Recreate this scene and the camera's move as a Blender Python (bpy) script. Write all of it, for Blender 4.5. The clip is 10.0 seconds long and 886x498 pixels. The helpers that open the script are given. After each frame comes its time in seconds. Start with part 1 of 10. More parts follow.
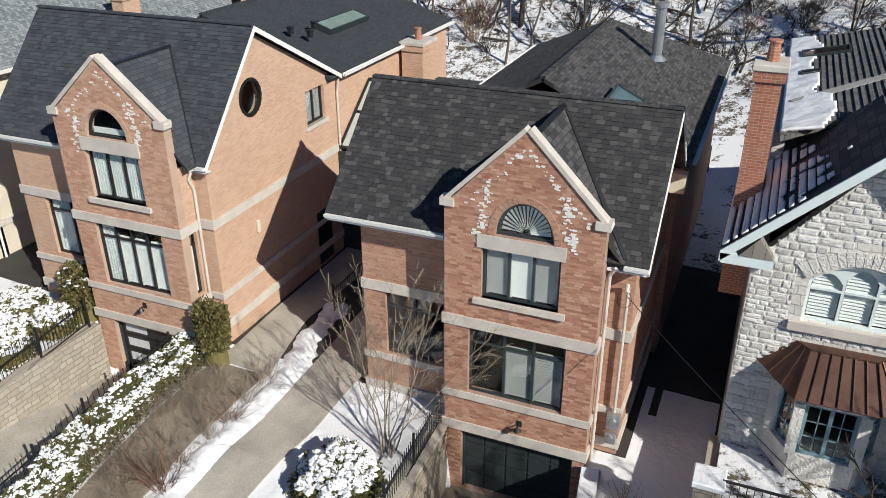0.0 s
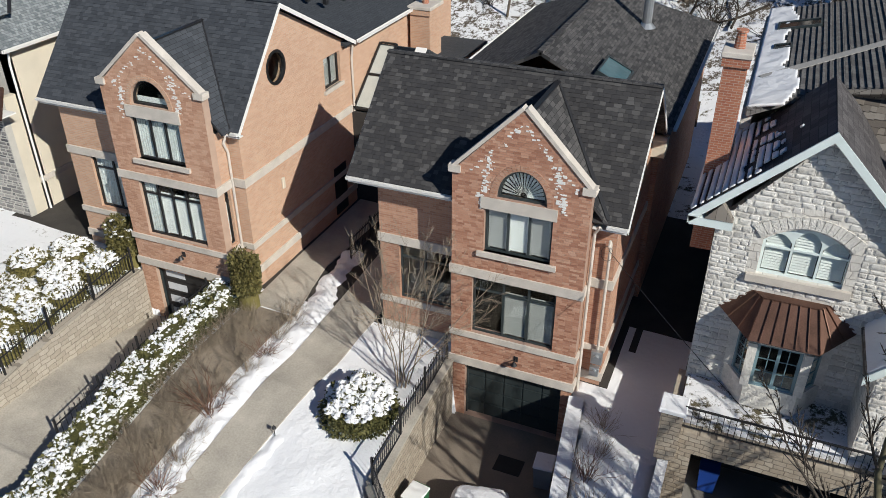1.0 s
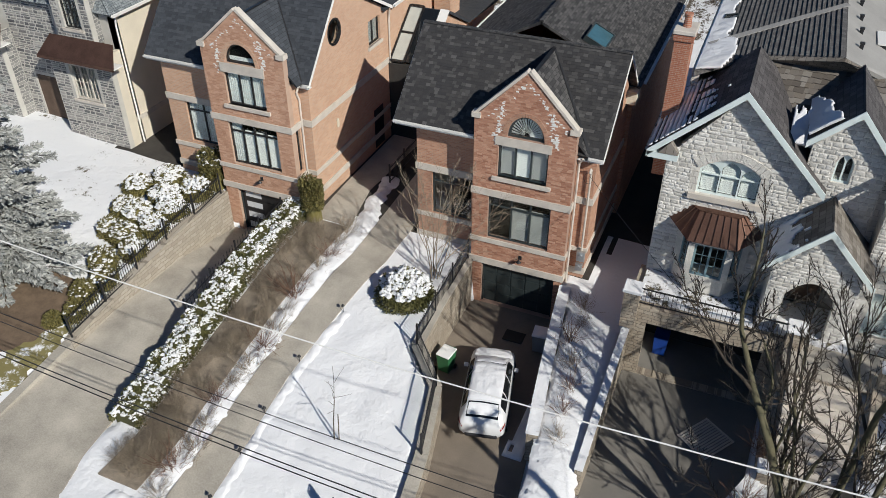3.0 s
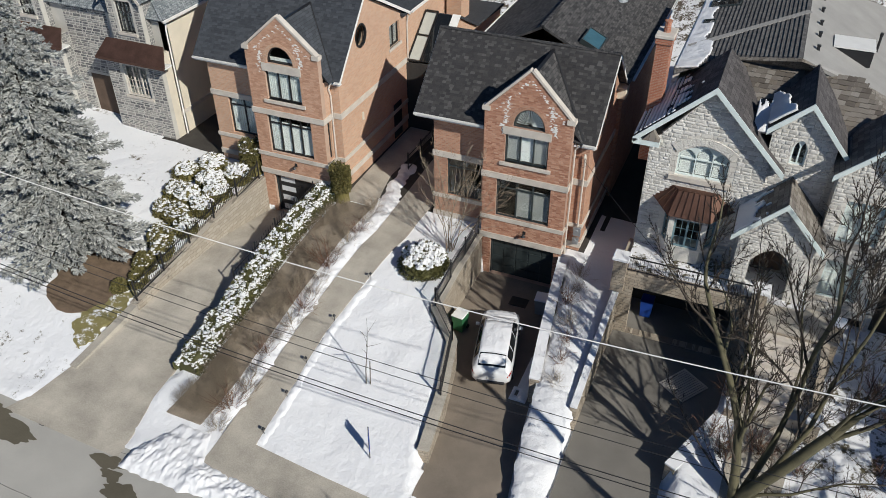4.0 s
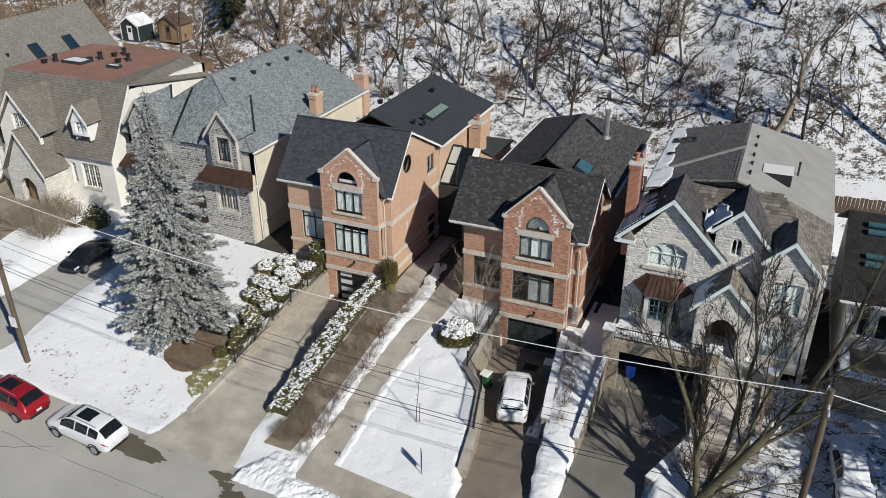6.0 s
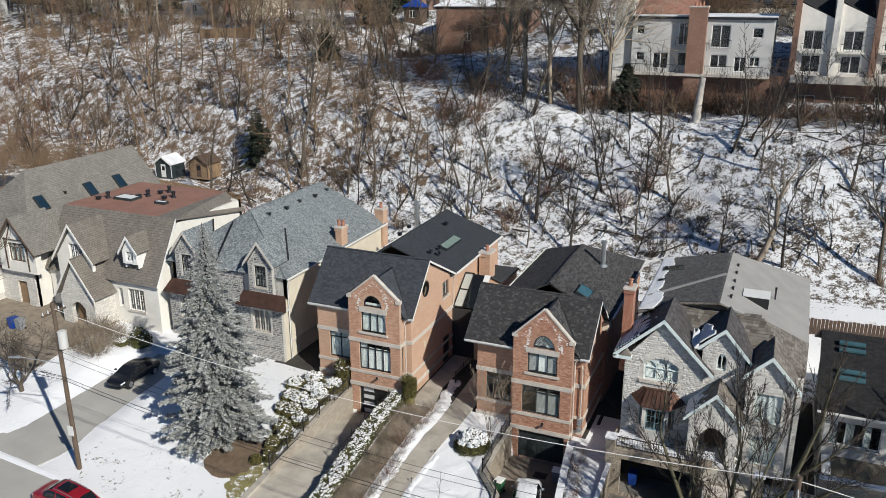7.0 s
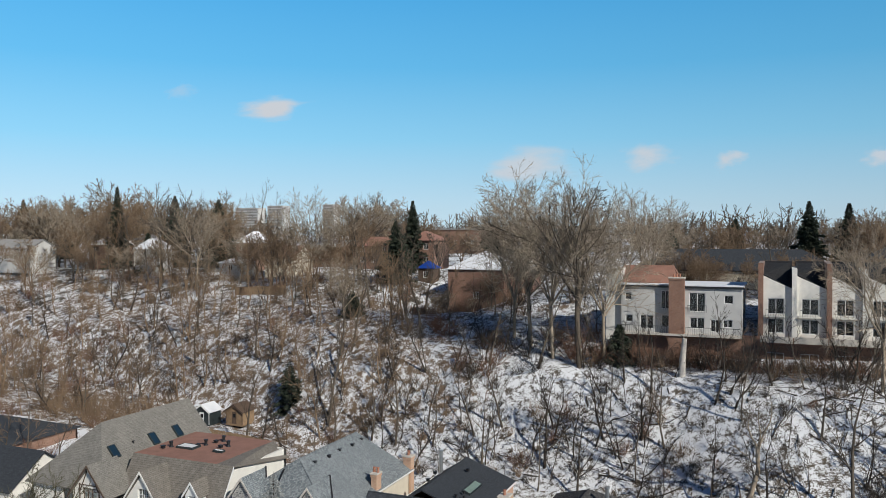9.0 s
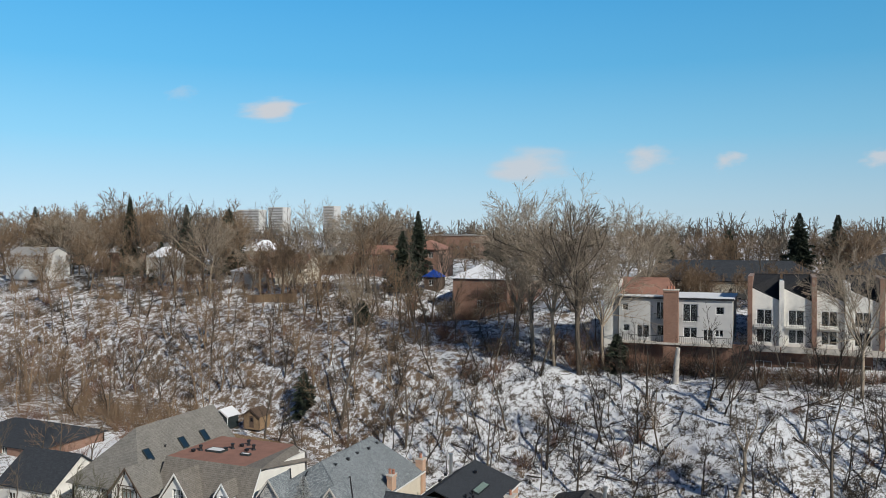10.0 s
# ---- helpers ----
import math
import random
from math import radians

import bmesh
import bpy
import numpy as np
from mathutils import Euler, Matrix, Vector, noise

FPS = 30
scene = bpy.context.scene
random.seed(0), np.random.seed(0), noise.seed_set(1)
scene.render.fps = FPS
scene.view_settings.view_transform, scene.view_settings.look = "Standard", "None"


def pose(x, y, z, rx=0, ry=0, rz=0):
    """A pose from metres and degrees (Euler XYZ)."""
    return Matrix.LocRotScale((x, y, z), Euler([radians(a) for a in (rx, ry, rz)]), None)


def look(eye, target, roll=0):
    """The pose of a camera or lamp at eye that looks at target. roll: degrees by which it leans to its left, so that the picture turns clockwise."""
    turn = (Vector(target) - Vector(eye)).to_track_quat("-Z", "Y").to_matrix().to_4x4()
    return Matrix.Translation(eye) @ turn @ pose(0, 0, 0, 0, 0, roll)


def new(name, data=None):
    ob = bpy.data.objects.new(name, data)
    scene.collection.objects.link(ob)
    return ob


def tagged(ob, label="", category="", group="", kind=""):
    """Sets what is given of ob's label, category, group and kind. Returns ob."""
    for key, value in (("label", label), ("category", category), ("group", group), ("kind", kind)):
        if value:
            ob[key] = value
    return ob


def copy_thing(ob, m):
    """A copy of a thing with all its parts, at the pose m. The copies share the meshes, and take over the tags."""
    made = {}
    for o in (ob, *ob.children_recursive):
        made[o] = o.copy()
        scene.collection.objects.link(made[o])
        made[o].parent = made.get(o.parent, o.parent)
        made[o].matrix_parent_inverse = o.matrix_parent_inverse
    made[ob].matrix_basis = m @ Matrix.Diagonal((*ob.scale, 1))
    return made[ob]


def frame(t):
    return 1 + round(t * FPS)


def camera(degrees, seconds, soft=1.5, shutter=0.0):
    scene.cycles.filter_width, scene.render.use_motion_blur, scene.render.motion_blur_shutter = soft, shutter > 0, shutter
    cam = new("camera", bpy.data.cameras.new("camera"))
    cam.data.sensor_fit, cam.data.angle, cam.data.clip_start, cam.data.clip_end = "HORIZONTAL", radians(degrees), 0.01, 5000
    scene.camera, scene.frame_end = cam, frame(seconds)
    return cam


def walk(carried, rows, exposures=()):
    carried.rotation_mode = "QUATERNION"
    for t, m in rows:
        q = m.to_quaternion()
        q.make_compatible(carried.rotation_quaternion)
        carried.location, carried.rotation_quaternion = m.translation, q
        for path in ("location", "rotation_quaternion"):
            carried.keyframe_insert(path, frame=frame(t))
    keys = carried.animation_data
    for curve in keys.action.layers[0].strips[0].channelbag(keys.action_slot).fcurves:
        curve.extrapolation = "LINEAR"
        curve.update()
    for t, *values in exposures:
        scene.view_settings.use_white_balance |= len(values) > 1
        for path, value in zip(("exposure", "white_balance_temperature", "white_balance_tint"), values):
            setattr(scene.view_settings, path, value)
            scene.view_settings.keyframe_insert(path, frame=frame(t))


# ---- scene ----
cam = camera(58.1, 10.0, soft=0.7)
METRES, EYE, TILT, LEAN, TURN = 56.0, 18.3, -26.66, 0.13, 22.57
ROWS = [
    (0.0, 0.0, 0.0, 0.0, 0.0, 0.0, -0.0),
    (0.5, -0.0017, -0.0264, 0.0076, 0.02, -2.21, -0.07),
    (1.0, -0.0041, -0.0564, 0.0129, 0.02, -4.58, -0.16),
    (1.5, -0.0077, -0.0905, 0.0169, -0.0, -6.94, -0.22),
    (2.0, -0.0115, -0.1271, 0.0198, 0.05, -8.88, -0.26),
    (2.5, -0.0157, -0.1666, 0.0214, 0.12, -9.44, -0.27),
    (4.0, -0.0283, -0.3014, 0.0189, 0.48, -9.82, -0.18),
    (4.5, -0.0346, -0.352, 0.0132, 0.46, -9.5, -0.2),
    (5.0, -0.0414, -0.4047, 0.0072, 0.5, -7.8, -0.22),
    (6.5, -0.067, -0.5667, -0.0126, 0.55, 3.89, -0.31),
    (7.0, -0.0766, -0.6221, -0.0207, 0.56, 8.57, -0.31),
    (7.5, -0.0859, -0.6794, -0.0282, 0.58, 13.4, -0.31),
    (8.0, -0.0954, -0.7362, -0.0347, 0.55, 18.44, -0.35),
    (8.5, -0.106, -0.7969, -0.0407, 0.52, 24.04, -0.32),
    (9.0, -0.1172, -0.8574, -0.0527, 0.48, 25.48, -0.28),
    (9.5, -0.1272, -0.9188, -0.0622, 0.46, 25.5, -0.26),
    (10.0, -0.1376, -0.9815, -0.0718, 0.45, 25.5, -0.24),
]
walk(cam, [(t, pose(0, 0, EYE, TILT, LEAN, TURN) @ pose(METRES * x, METRES * y, METRES * z, 90 + pitch, roll, yaw)) for t, x, y, z, yaw, pitch, roll in ROWS],
     [(0.0, 0.17), (1.0, 0.05), (2.5, -0.04), (5.0, -0.12), (6.5, -0.06), (7.5, 0.0), (8.0, -0.1), (8.5, -0.21), (10.0, -0.25)])

# ---- light ----
SUN_AZ, SUN_EL = 150.0, 34.0          # way the light travels over the ground (degrees from +x), height of the sun
world = bpy.data.worlds.new("sky")
scene.world = world
world.use_nodes = True
wn = world.node_tree.nodes
sky = wn.new("ShaderNodeTexSky")
sky.sky_type, sky.sun_disc = "NISHITA", False
sky.sun_elevation = radians(SUN_EL)
sky.sun_rotation = radians(90 - (SUN_AZ + 180))
sky.altitude, sky.air_density, sky.dust_density, sky.ozone_density = 100, 0.8, 0.0, 3.5
wn["Background"].inputs["Strength"].default_value = 0.052
deeper = wn.new("ShaderNodeMix")
deeper.data_type, deeper.blend_type = "RGBA", "MULTIPLY"
deeper.inputs[0].default_value, deeper.inputs[7].default_value = 1.0, (0.60, 0.92, 1.17, 1.0)
world.node_tree.links.new(sky.outputs[0], deeper.inputs[6])
world.node_tree.links.new(deeper.outputs[2], wn["Background"].inputs[0])

sun = new("sun", bpy.data.lights.new("sun", "SUN"))
sun.data.energy, sun.data.angle, sun.data.color = 4.75, radians(0.53), (1.0, 0.975, 0.90)
_a, _e = radians(SUN_AZ), radians(SUN_EL)
sun.matrix_world = look((0, 0, 60), (math.cos(_a) * math.cos(_e), math.sin(_a) * math.cos(_e), 60 - math.sin(_e)))


# the clear sky over the horizon, a plain backdrop far behind everything
def sky_mat():
    m = bpy.data.materials.new("clear_sky")
    m.use_nodes = True
    t = m.node_tree
    t.nodes.clear()
    g = t.nodes.new("ShaderNodeNewGeometry")
    s = t.nodes.new("ShaderNodeSeparateXYZ")
    t.links.new(g.outputs["Position"], s.inputs[0])
    r = t.nodes.new("ShaderNodeMapRange")
    r.inputs[1].default_value, r.inputs[2].default_value = 0.0, 1600.0
    t.links.new(s.outputs[2], r.inputs[0])
    c = t.nodes.new("ShaderNodeValToRGB")
    els = c.color_ramp.elements
    for k in range(3):
        els.new(0.5)
    for e, (p, q) in zip(els, ((0.0, (0.50, 0.62, 0.68, 1)), (0.14, (0.405, 0.595, 0.72, 1)), (0.36, (0.225, 0.52, 0.74, 1)), (0.62, (0.11, 0.41, 0.70, 1)), (1.0, (0.05, 0.31, 0.64, 1)))):
        e.position, e.color = p, q
    t.links.new(r.outputs[0], c.inputs[0])
    em, out = t.nodes.new("ShaderNodeEmission"), t.nodes.new("ShaderNodeOutputMaterial")
    w = t.nodes.new("ShaderNodeMapRange")          # brighter away from the deep blue quarter
    w.inputs[1].default_value, w.inputs[2].default_value, w.inputs[3].default_value, w.inputs[4].default_value = -3600, 500, 1.52, 1.16
    t.links.new(s.outputs[0], w.inputs[0])
    t.links.new(w.outputs[0], em.inputs[1])
    t.links.new(c.outputs[0], em.inputs[0])
    t.links.new(em.outputs[0], out.inputs[0])
    return m


me = bpy.data.meshes.new("sky")
arc = [radians(35 + 110 * i / 24) for i in range(25)]
me.from_pydata([(4600 * math.cos(a), 4600 * math.sin(a), z) for z in (-300, 1900) for a in arc], [], [(i, i + 1, i + 26, i + 25) for i in range(24)])
me.materials.append(sky_mat())
tagged(new("backdrop", me), "clear blue winter sky paling towards the horizon", "sky", kind="structure").visible_shadow = False


# small far clouds, before the sky
def cloud_mat(seed, top=0.55):
    m = bpy.data.materials.new("far_cloud")
    m.use_nodes = True
    t = m.node_tree
    t.nodes.clear()
    tc = t.nodes.new("ShaderNodeTexCoord")
    nz = t.nodes.new("ShaderNodeTexNoise")
    nz.inputs["Scale"].default_value, nz.inputs["Detail"].default_value = 2.6, 8.0
    off = t.nodes.new("ShaderNodeVectorMath")
    off.operation = "ADD"
    off.inputs[1].default_value = (seed * 3.1, seed * 1.7, 0)
    t.links.new(tc.outputs["Generated"], off.inputs[0])
    t.links.new(off.outputs[0], nz.inputs["Vector"])
    gr = t.nodes.new("ShaderNodeTexGradient")
    gr.gradient_type = "SPHERICAL"
    mp = t.nodes.new("ShaderNodeMapping")
    mp.inputs["Location"].default_value, mp.inputs["Scale"].default_value = (-1.0, 0.0, -0.9), (2.0, 0.0, 2.0)
    t.links.new(tc.outputs["Generated"], mp.inputs["Vector"])
    t.links.new(mp.outputs[0], gr.inputs[0])
    mul = t.nodes.new("ShaderNodeMath")
    mul.operation = "MULTIPLY_ADD"
    mul.inputs[1].default_value = 1.4
    t.links.new(gr.outputs["Fac"], mul.inputs[0])
    sub = t.nodes.new("ShaderNodeMath")
    sub.operation = "MULTIPLY_ADD"
    sub.inputs[1].default_value, sub.inputs[2].default_value = 2.2, -1.62
    t.links.new(nz.outputs["Fac"], sub.inputs[0])
    t.links.new(sub.outputs[0], mul.inputs[2])
    rg = t.nodes.new("ShaderNodeMapRange")
    rg.interpolation_type = "SMOOTHSTEP"
    rg.inputs[1].default_value, rg.inputs[2].default_value, rg.inputs[3].default_value, rg.inputs[4].default_value = 0.0, 0.75, 0.0, top
    t.links.new(mul.outputs[0], rg.inputs[0])
    em, tr, mx, out = (t.nodes.new("ShaderNode" + k) for k in ("Emission", "BsdfTransparent", "MixShader", "OutputMaterial"))
    em.inputs[0].default_value, em.inputs[1].default_value = (0.82, 0.87, 0.94, 1), 0.84
    t.links.new(rg.outputs[0], mx.inputs[0])
    t.links.new(tr.outputs[0], mx.inputs[1])
    t.links.new(em.outputs[0], mx.inputs[2])
    t.links.new(mx.outputs[0], out.inputs[0])
    return m


for i, (x0, x1, z0, z1) in enumerate(((-2520, -1720, 510, 720), (-1300, -560, 190, 450), (-660, -290, 250, 420), (-300, -70, 245, 360), (210, 420, 240, 350), (-2830, -2500, 660, 800))):
    me = bpy.data.meshes.new("cloud")
    me.from_pydata([(x0, 3000, z0), (x1, 3000, z0), (x1, 3000, z1), (x0, 3000, z1), ((x0 + x1) / 2, 3001, z0)], [], [(0, 1, 2, 3)])
    me.materials.append(cloud_mat(i + 1, (1.0, 0.85, 0.85, 0.8, 0.8, 0.3)[i]))
    ob = tagged(new("backdrop", me), "small white cloud low in a blue sky", "cloud", kind="structure")
    ob.visible_shadow = False

# ---- materials ----
class Nodes:
    """A short way to write a node material."""

    def __init__(self, name):
        self.m = bpy.data.materials.new(name)
        self.m.use_nodes = True
        self.t = self.m.node_tree
        self.b = self.t.nodes["Principled BSDF"]
        self.out = self.t.nodes["Material Output"]

    def add(self, kind, ins=None, **props):
        n = self.t.nodes.new("ShaderNode" + kind)
        for k, v in props.items():
            setattr(n, k, v)
        for k, v in (ins or {}).items():
            if isinstance(v, bpy.types.NodeSocket):
                self.t.links.new(v, n.inputs[k])
            else:
                n.inputs[k].default_value = v
        return n

    def set(self, **kw):
        for k, v in kw.items():
            k = k.replace("_", " ").title().replace("Ior", "IOR")
            if isinstance(v, bpy.types.NodeSocket):
                self.t.links.new(v, self.b.inputs[k])
            else:
                self.b.inputs[k].default_value = v
        return self

    def math(self, op, a, b=0.0):
        return self.add("Math", {0: a, 1: b}, operation=op).outputs[0]

    def mix(self, fac, a, b, blend="MIX"):
        return self.add("Mix", {0: fac, 6: a, 7: b}, data_type="RGBA", blend_type=blend).outputs[2]

    def noise(self, scale, detail=3.0, rough=0.55, vec=None, dist=0.0):
        ins = {"Scale": scale, "Detail": detail, "Roughness": rough, "Distortion": dist}
        if vec is not None:
            ins["Vector"] = vec
        return self.add("TexNoise", ins).outputs["Fac"]

    def ramp(self, fac, *stops):
        n = self.add("ValToRGB", {0: fac})
        els = n.color_ramp.elements
        while len(els) < len(stops):
            els.new(0.5)
        for e, (p, c) in zip(els, stops):
            e.position, e.color = p, c
        return n.outputs[0]

    def span(self, v, a, b, c=0.0, d=1.0):
        return self.add("MapRange", {0: v, 1: a, 2: b, 3: c, 4: d}).outputs[0]

    def pos(self):
        return self.add("NewGeometry").outputs["Position"]

    def bump(self, height, strength=0.4, distance=0.02):
        n = self.add("Bump", {"Height": height, "Strength": strength, "Distance": distance})
        self.t.links.new(n.outputs[0], self.b.inputs["Normal"])
        return self

    def island(self):
        return self.add("NewGeometry").outputs["Random Per Island"]

    def rand(self):
        return self.add("ObjectInfo").outputs["Random"]

    def flatmap(self, roof=False):
        """Position laid out along a wall (level, up) or a roof slope (along the eave, down the slope)."""
        g = self.add("NewGeometry")
        p = self.add("SeparateXYZ", {0: g.outputs["Position"]}).outputs
        n = self.add("SeparateXYZ", {0: g.outputs["True Normal"]}).outputs
        side = self.math("GREATER_THAN", self.math("ABSOLUTE", n[0]), self.math("ABSOLUTE", n[1]))
        u = self.add("Mix", {0: side, 2: p[0], 3: p[1]}).outputs[0]
        if roof:
            v = self.math("MULTIPLY", self.add("Mix", {0: side, 2: p[1], 3: p[0]}).outputs[0], 1.25)
        else:
            v = p[2]
        return self.add("CombineXYZ", {0: u, 1: v}).outputs[0]


def rgb(r, g, b):
    return (r, g, b, 1.0)


def plain(name, c, rough=0.6, var=0.25, scale=3.0, fine=40.0, bump=0.15, metal=0.0, dist=0.01):
    """A surface of one colour with two scales of variation and a fine grain."""
    n = Nodes(name)
    p = n.pos()
    big, small = n.noise(scale, 4, vec=p), n.noise(fine, 3, vec=p)
    k = n.math("ADD", n.math("MULTIPLY", big, 0.65), n.math("MULTIPLY", small, 0.35))
    lo = rgb(*[x * (1 - var) for x in c])
    hi = rgb(*[min(1, x * (1 + var)) for x in c])
    n.set(base_color=n.ramp(k, (0.3, lo), (0.7, hi)), roughness=rough, metallic=metal)
    if bump:
        n.bump(small, bump, dist)
    return n.m


def brick_mat(name, c1, c2, mortar, stain=0.5, w=0.22, hgt=0.075):
    n = Nodes(name)
    v = n.flatmap()
    br = n.add("TexBrick", {"Vector": v, "Color1": c1, "Color2": c2, "Mortar": mortar, "Scale": 1.0, "Mortar Size": 0.007,
                            "Mortar Smooth": 0.2, "Bias": 0.0, "Brick Width": w, "Row Height": hgt})
    p = n.pos()
    big = n.noise(0.7, 5, 0.6, p)
    col = n.mix(n.span(big, 0.35, 0.7, 0.0, stain), br.outputs[0], n.mix(1.0, br.outputs[0], rgb(0.74, 0.68, 0.66), "MULTIPLY"))
    col = n.mix(n.span(n.noise(2.2, 4, 0.6, p), 0.60, 0.78, 0.0, 0.35), col, rgb(0.58, 0.37, 0.28))
    n.set(base_color=col, roughness=0.85)
    h = n.math("SUBTRACT", n.math("MULTIPLY", n.noise(60, 2, vec=p), 0.25), br.outputs["Fac"])
    n.bump(h, 0.5, 0.012)
    return n.m


def shingle_mat(name, dark, light, w=0.32, row=0.145, patch=0.4, bias=0.0):
    n = Nodes(name)
    v = n.flatmap(roof=True)
    br = n.add("TexBrick", {"Vector": v, "Color1": dark, "Color2": light, "Mortar": rgb(*[x * 0.45 for x in dark[:3]]), "Scale": 1.0,
                            "Mortar Size": 0.008, "Mortar Smooth": 0.3, "Bias": bias, "Brick Width": w, "Row Height": row})
    p = n.pos()
    col = n.mix(n.span(n.noise(0.6, 4, 0.6, p), 0.35, 0.7, 0.0, patch), br.outputs[0], n.mix(1.0, br.outputs[0], rgb(0.6, 0.6, 0.62), "MULTIPLY"))
    n.set(base_color=col, roughness=0.9)
    n.bump(n.math("SUBTRACT", n.math("MULTIPLY", n.noise(90, 2, vec=p), 0.5), br.outputs["Fac"]), 0.5, 0.015)
    return n.m


def stone_mat(name, a, b, joint, w=0.45, row=0.2, rough=0.5):
    """Coursed rubble: courses of uneven stones with recessed joints."""
    n = Nodes(name)
    v = n.flatmap()
    wob = n.add("VectorMath", {0: n.add("TexNoise", {"Scale": 1.6, "Vector": v}).outputs["Color"], 1: (0.5, 0.5, 0.5)}, operation="SUBTRACT").outputs[0]
    wob = n.add("VectorMath", {0: wob, "Scale": 0.22}, operation="SCALE").outputs[0]
    v2 = n.add("VectorMath", {0: v, 1: wob}, operation="ADD").outputs[0]
    br = n.add("TexBrick", {"Vector": v2, "Color1": a, "Color2": b, "Mortar": joint, "Scale": 1.0, "Mortar Size": 0.014,
                            "Mortar Smooth": 0.3, "Bias": 0.0, "Brick Width": w, "Row Height": row}, squash=0.7, squash_frequency=3, offset=0.37)
    p = n.pos()
    g = n.noise(9, 5, 0.6, p)
    col = n.mix(n.span(g, 0.3, 0.7, 0.0, rough), br.outputs[0], n.mix(1.0, br.outputs[0], rgb(0.62, 0.61, 0.6), "MULTIPLY"))
    n.set(base_color=col, roughness=0.9)
    n.bump(n.math("SUBTRACT", n.math("MULTIPLY", g, 0.8), br.outputs["Fac"]), 0.9, 0.035)
    return n.m


def glass_mat(name, tint=(0.5, 0.55, 0.56)):
    n = Nodes(name)
    fr = n.math("ADD", n.math("MULTIPLY", n.math("POWER", n.add("LayerWeight", {"Blend": 0.5}).outputs["Facing"], 3.0), 0.55), 0.04)
    tr = n.add("BsdfTransparent", {"Color": rgb(*tint)}).outputs[0]
    gl = n.add("BsdfGlossy", {"Color": rgb(0.9, 0.93, 0.95), "Roughness": 0.02}).outputs[0]
    sh = n.add("MixShader", {0: fr, 1: tr, 2: gl}).outputs[0]
    n.t.links.new(sh, n.out.inputs[0])
    return n.m


def snow_mat(name, thin=0.0, under=((0.07, 0.065, 0.03), (0.12, 0.09, 0.05)), scale=1.3, deep=0.82):
    """Snow; thin: how much of what lies under it shows through."""
    n = Nodes(name)
    p = n.pos()
    snow = n.mix(n.noise(0.5, 3, vec=p), rgb(deep, deep, deep * 1.01), rgb(deep * 0.93, deep * 0.94, deep * 0.97))
    lump = n.noise(4.0, 4, 0.55, p)
    if thin > 0:
        m = n.math("ADD", n.math("MULTIPLY", n.noise(scale, 6, 0.7, p), 0.55), n.math("MULTIPLY", n.noise(scale * 5, 6, 0.75, p), 0.45))
        fac = n.span(m, 0.5 - 0.3 + thin * 0.5 - 0.025, 0.5 - 0.3 + thin * 0.5 + 0.03)
        soil = n.mix(n.noise(5, 4, 0.65, p), rgb(*under[0]), rgb(*under[1]))
        col = n.mix(fac, soil, snow)
    else:
        col = snow
    n.set(base_color=col, roughness=0.75)
    n.bump(n.math("ADD", n.math("ADD", lump, n.math("MULTIPLY", n.noise(1.1, 3, 0.6, p), 1.8)), n.math("MULTIPLY", n.noise(25, 3, vec=p), 0.3)), 0.42, 0.11)
    return n.m


M = {}
M["brick_rose"] = brick_mat("rose_brick", rgb(0.54, 0.325, 0.215), rgb(0.62, 0.40, 0.275), rgb(0.52, 0.42, 0.33), 0.3)
M["brick_red"] = brick_mat("red_brick", rgb(0.39, 0.195, 0.125), rgb(0.53, 0.305, 0.20), rgb(0.45, 0.33, 0.26), 0.5)
M["brick_chimney"] = brick_mat("chimney_brick", rgb(0.34, 0.12, 0.07), rgb(0.46, 0.19, 0.11), rgb(0.45, 0.35, 0.28), 0.5)
M["brick_hill"] = brick_mat("brown_brick", rgb(0.24, 0.13, 0.09), rgb(0.32, 0.185, 0.13), rgb(0.28, 0.21, 0.17), 0.5)
M["mortar_rose"] = plain("rose_mortar", (0.47, 0.33, 0.25), 0.9, 0.12, 2, 40, 0.1)
M["mortar_red"] = plain("red_mortar", (0.36, 0.24, 0.185), 0.9, 0.15, 2, 40, 0.1)
M["mortar_pale"] = plain("pale_mortar", (0.50, 0.48, 0.44), 0.9, 0.12, 2, 40, 0.1)
M["stone_trim"] = plain("pale_cast_stone", (0.56, 0.51, 0.45), 0.8, 0.18, 2.0, 35, 0.2)
M["shingle_mottled"] = shingle_mat("mottled_shingles", rgb(0.024, 0.024, 0.026), rgb(0.105, 0.10, 0.098), 0.30, 0.14, 0.35)
M["shingle_slate"] = shingle_mat("slate_grey_shingles", rgb(0.042, 0.048, 0.057), rgb(0.068, 0.075, 0.087), 0.30, 0.14, 0.3)
M["shingle_plain"] = shingle_mat("dark_shingles", rgb(0.032, 0.037, 0.045), rgb(0.046, 0.052, 0.06), 0.30, 0.14, 0.3)
M["shingle_grey"] = shingle_mat("grey_shingles", rgb(0.14, 0.16, 0.172), rgb(0.32, 0.345, 0.35), 0.15, 0.14, 0.3)
M["shingle_brown"] = shingle_mat("brown_shingles", rgb(0.175, 0.155, 0.13), rgb(0.23, 0.205, 0.175), 0.30, 0.14, 0.4)
M["shingle_taupe"] = shingle_mat("taupe_shingles", rgb(0.19, 0.178, 0.155), rgb(0.25, 0.232, 0.205), 0.30, 0.14, 0.4)
M["shake"] = shingle_mat("weathered_shakes", rgb(0.13, 0.11, 0.09), rgb(0.26, 0.235, 0.205), 0.28, 0.22, 0.5)
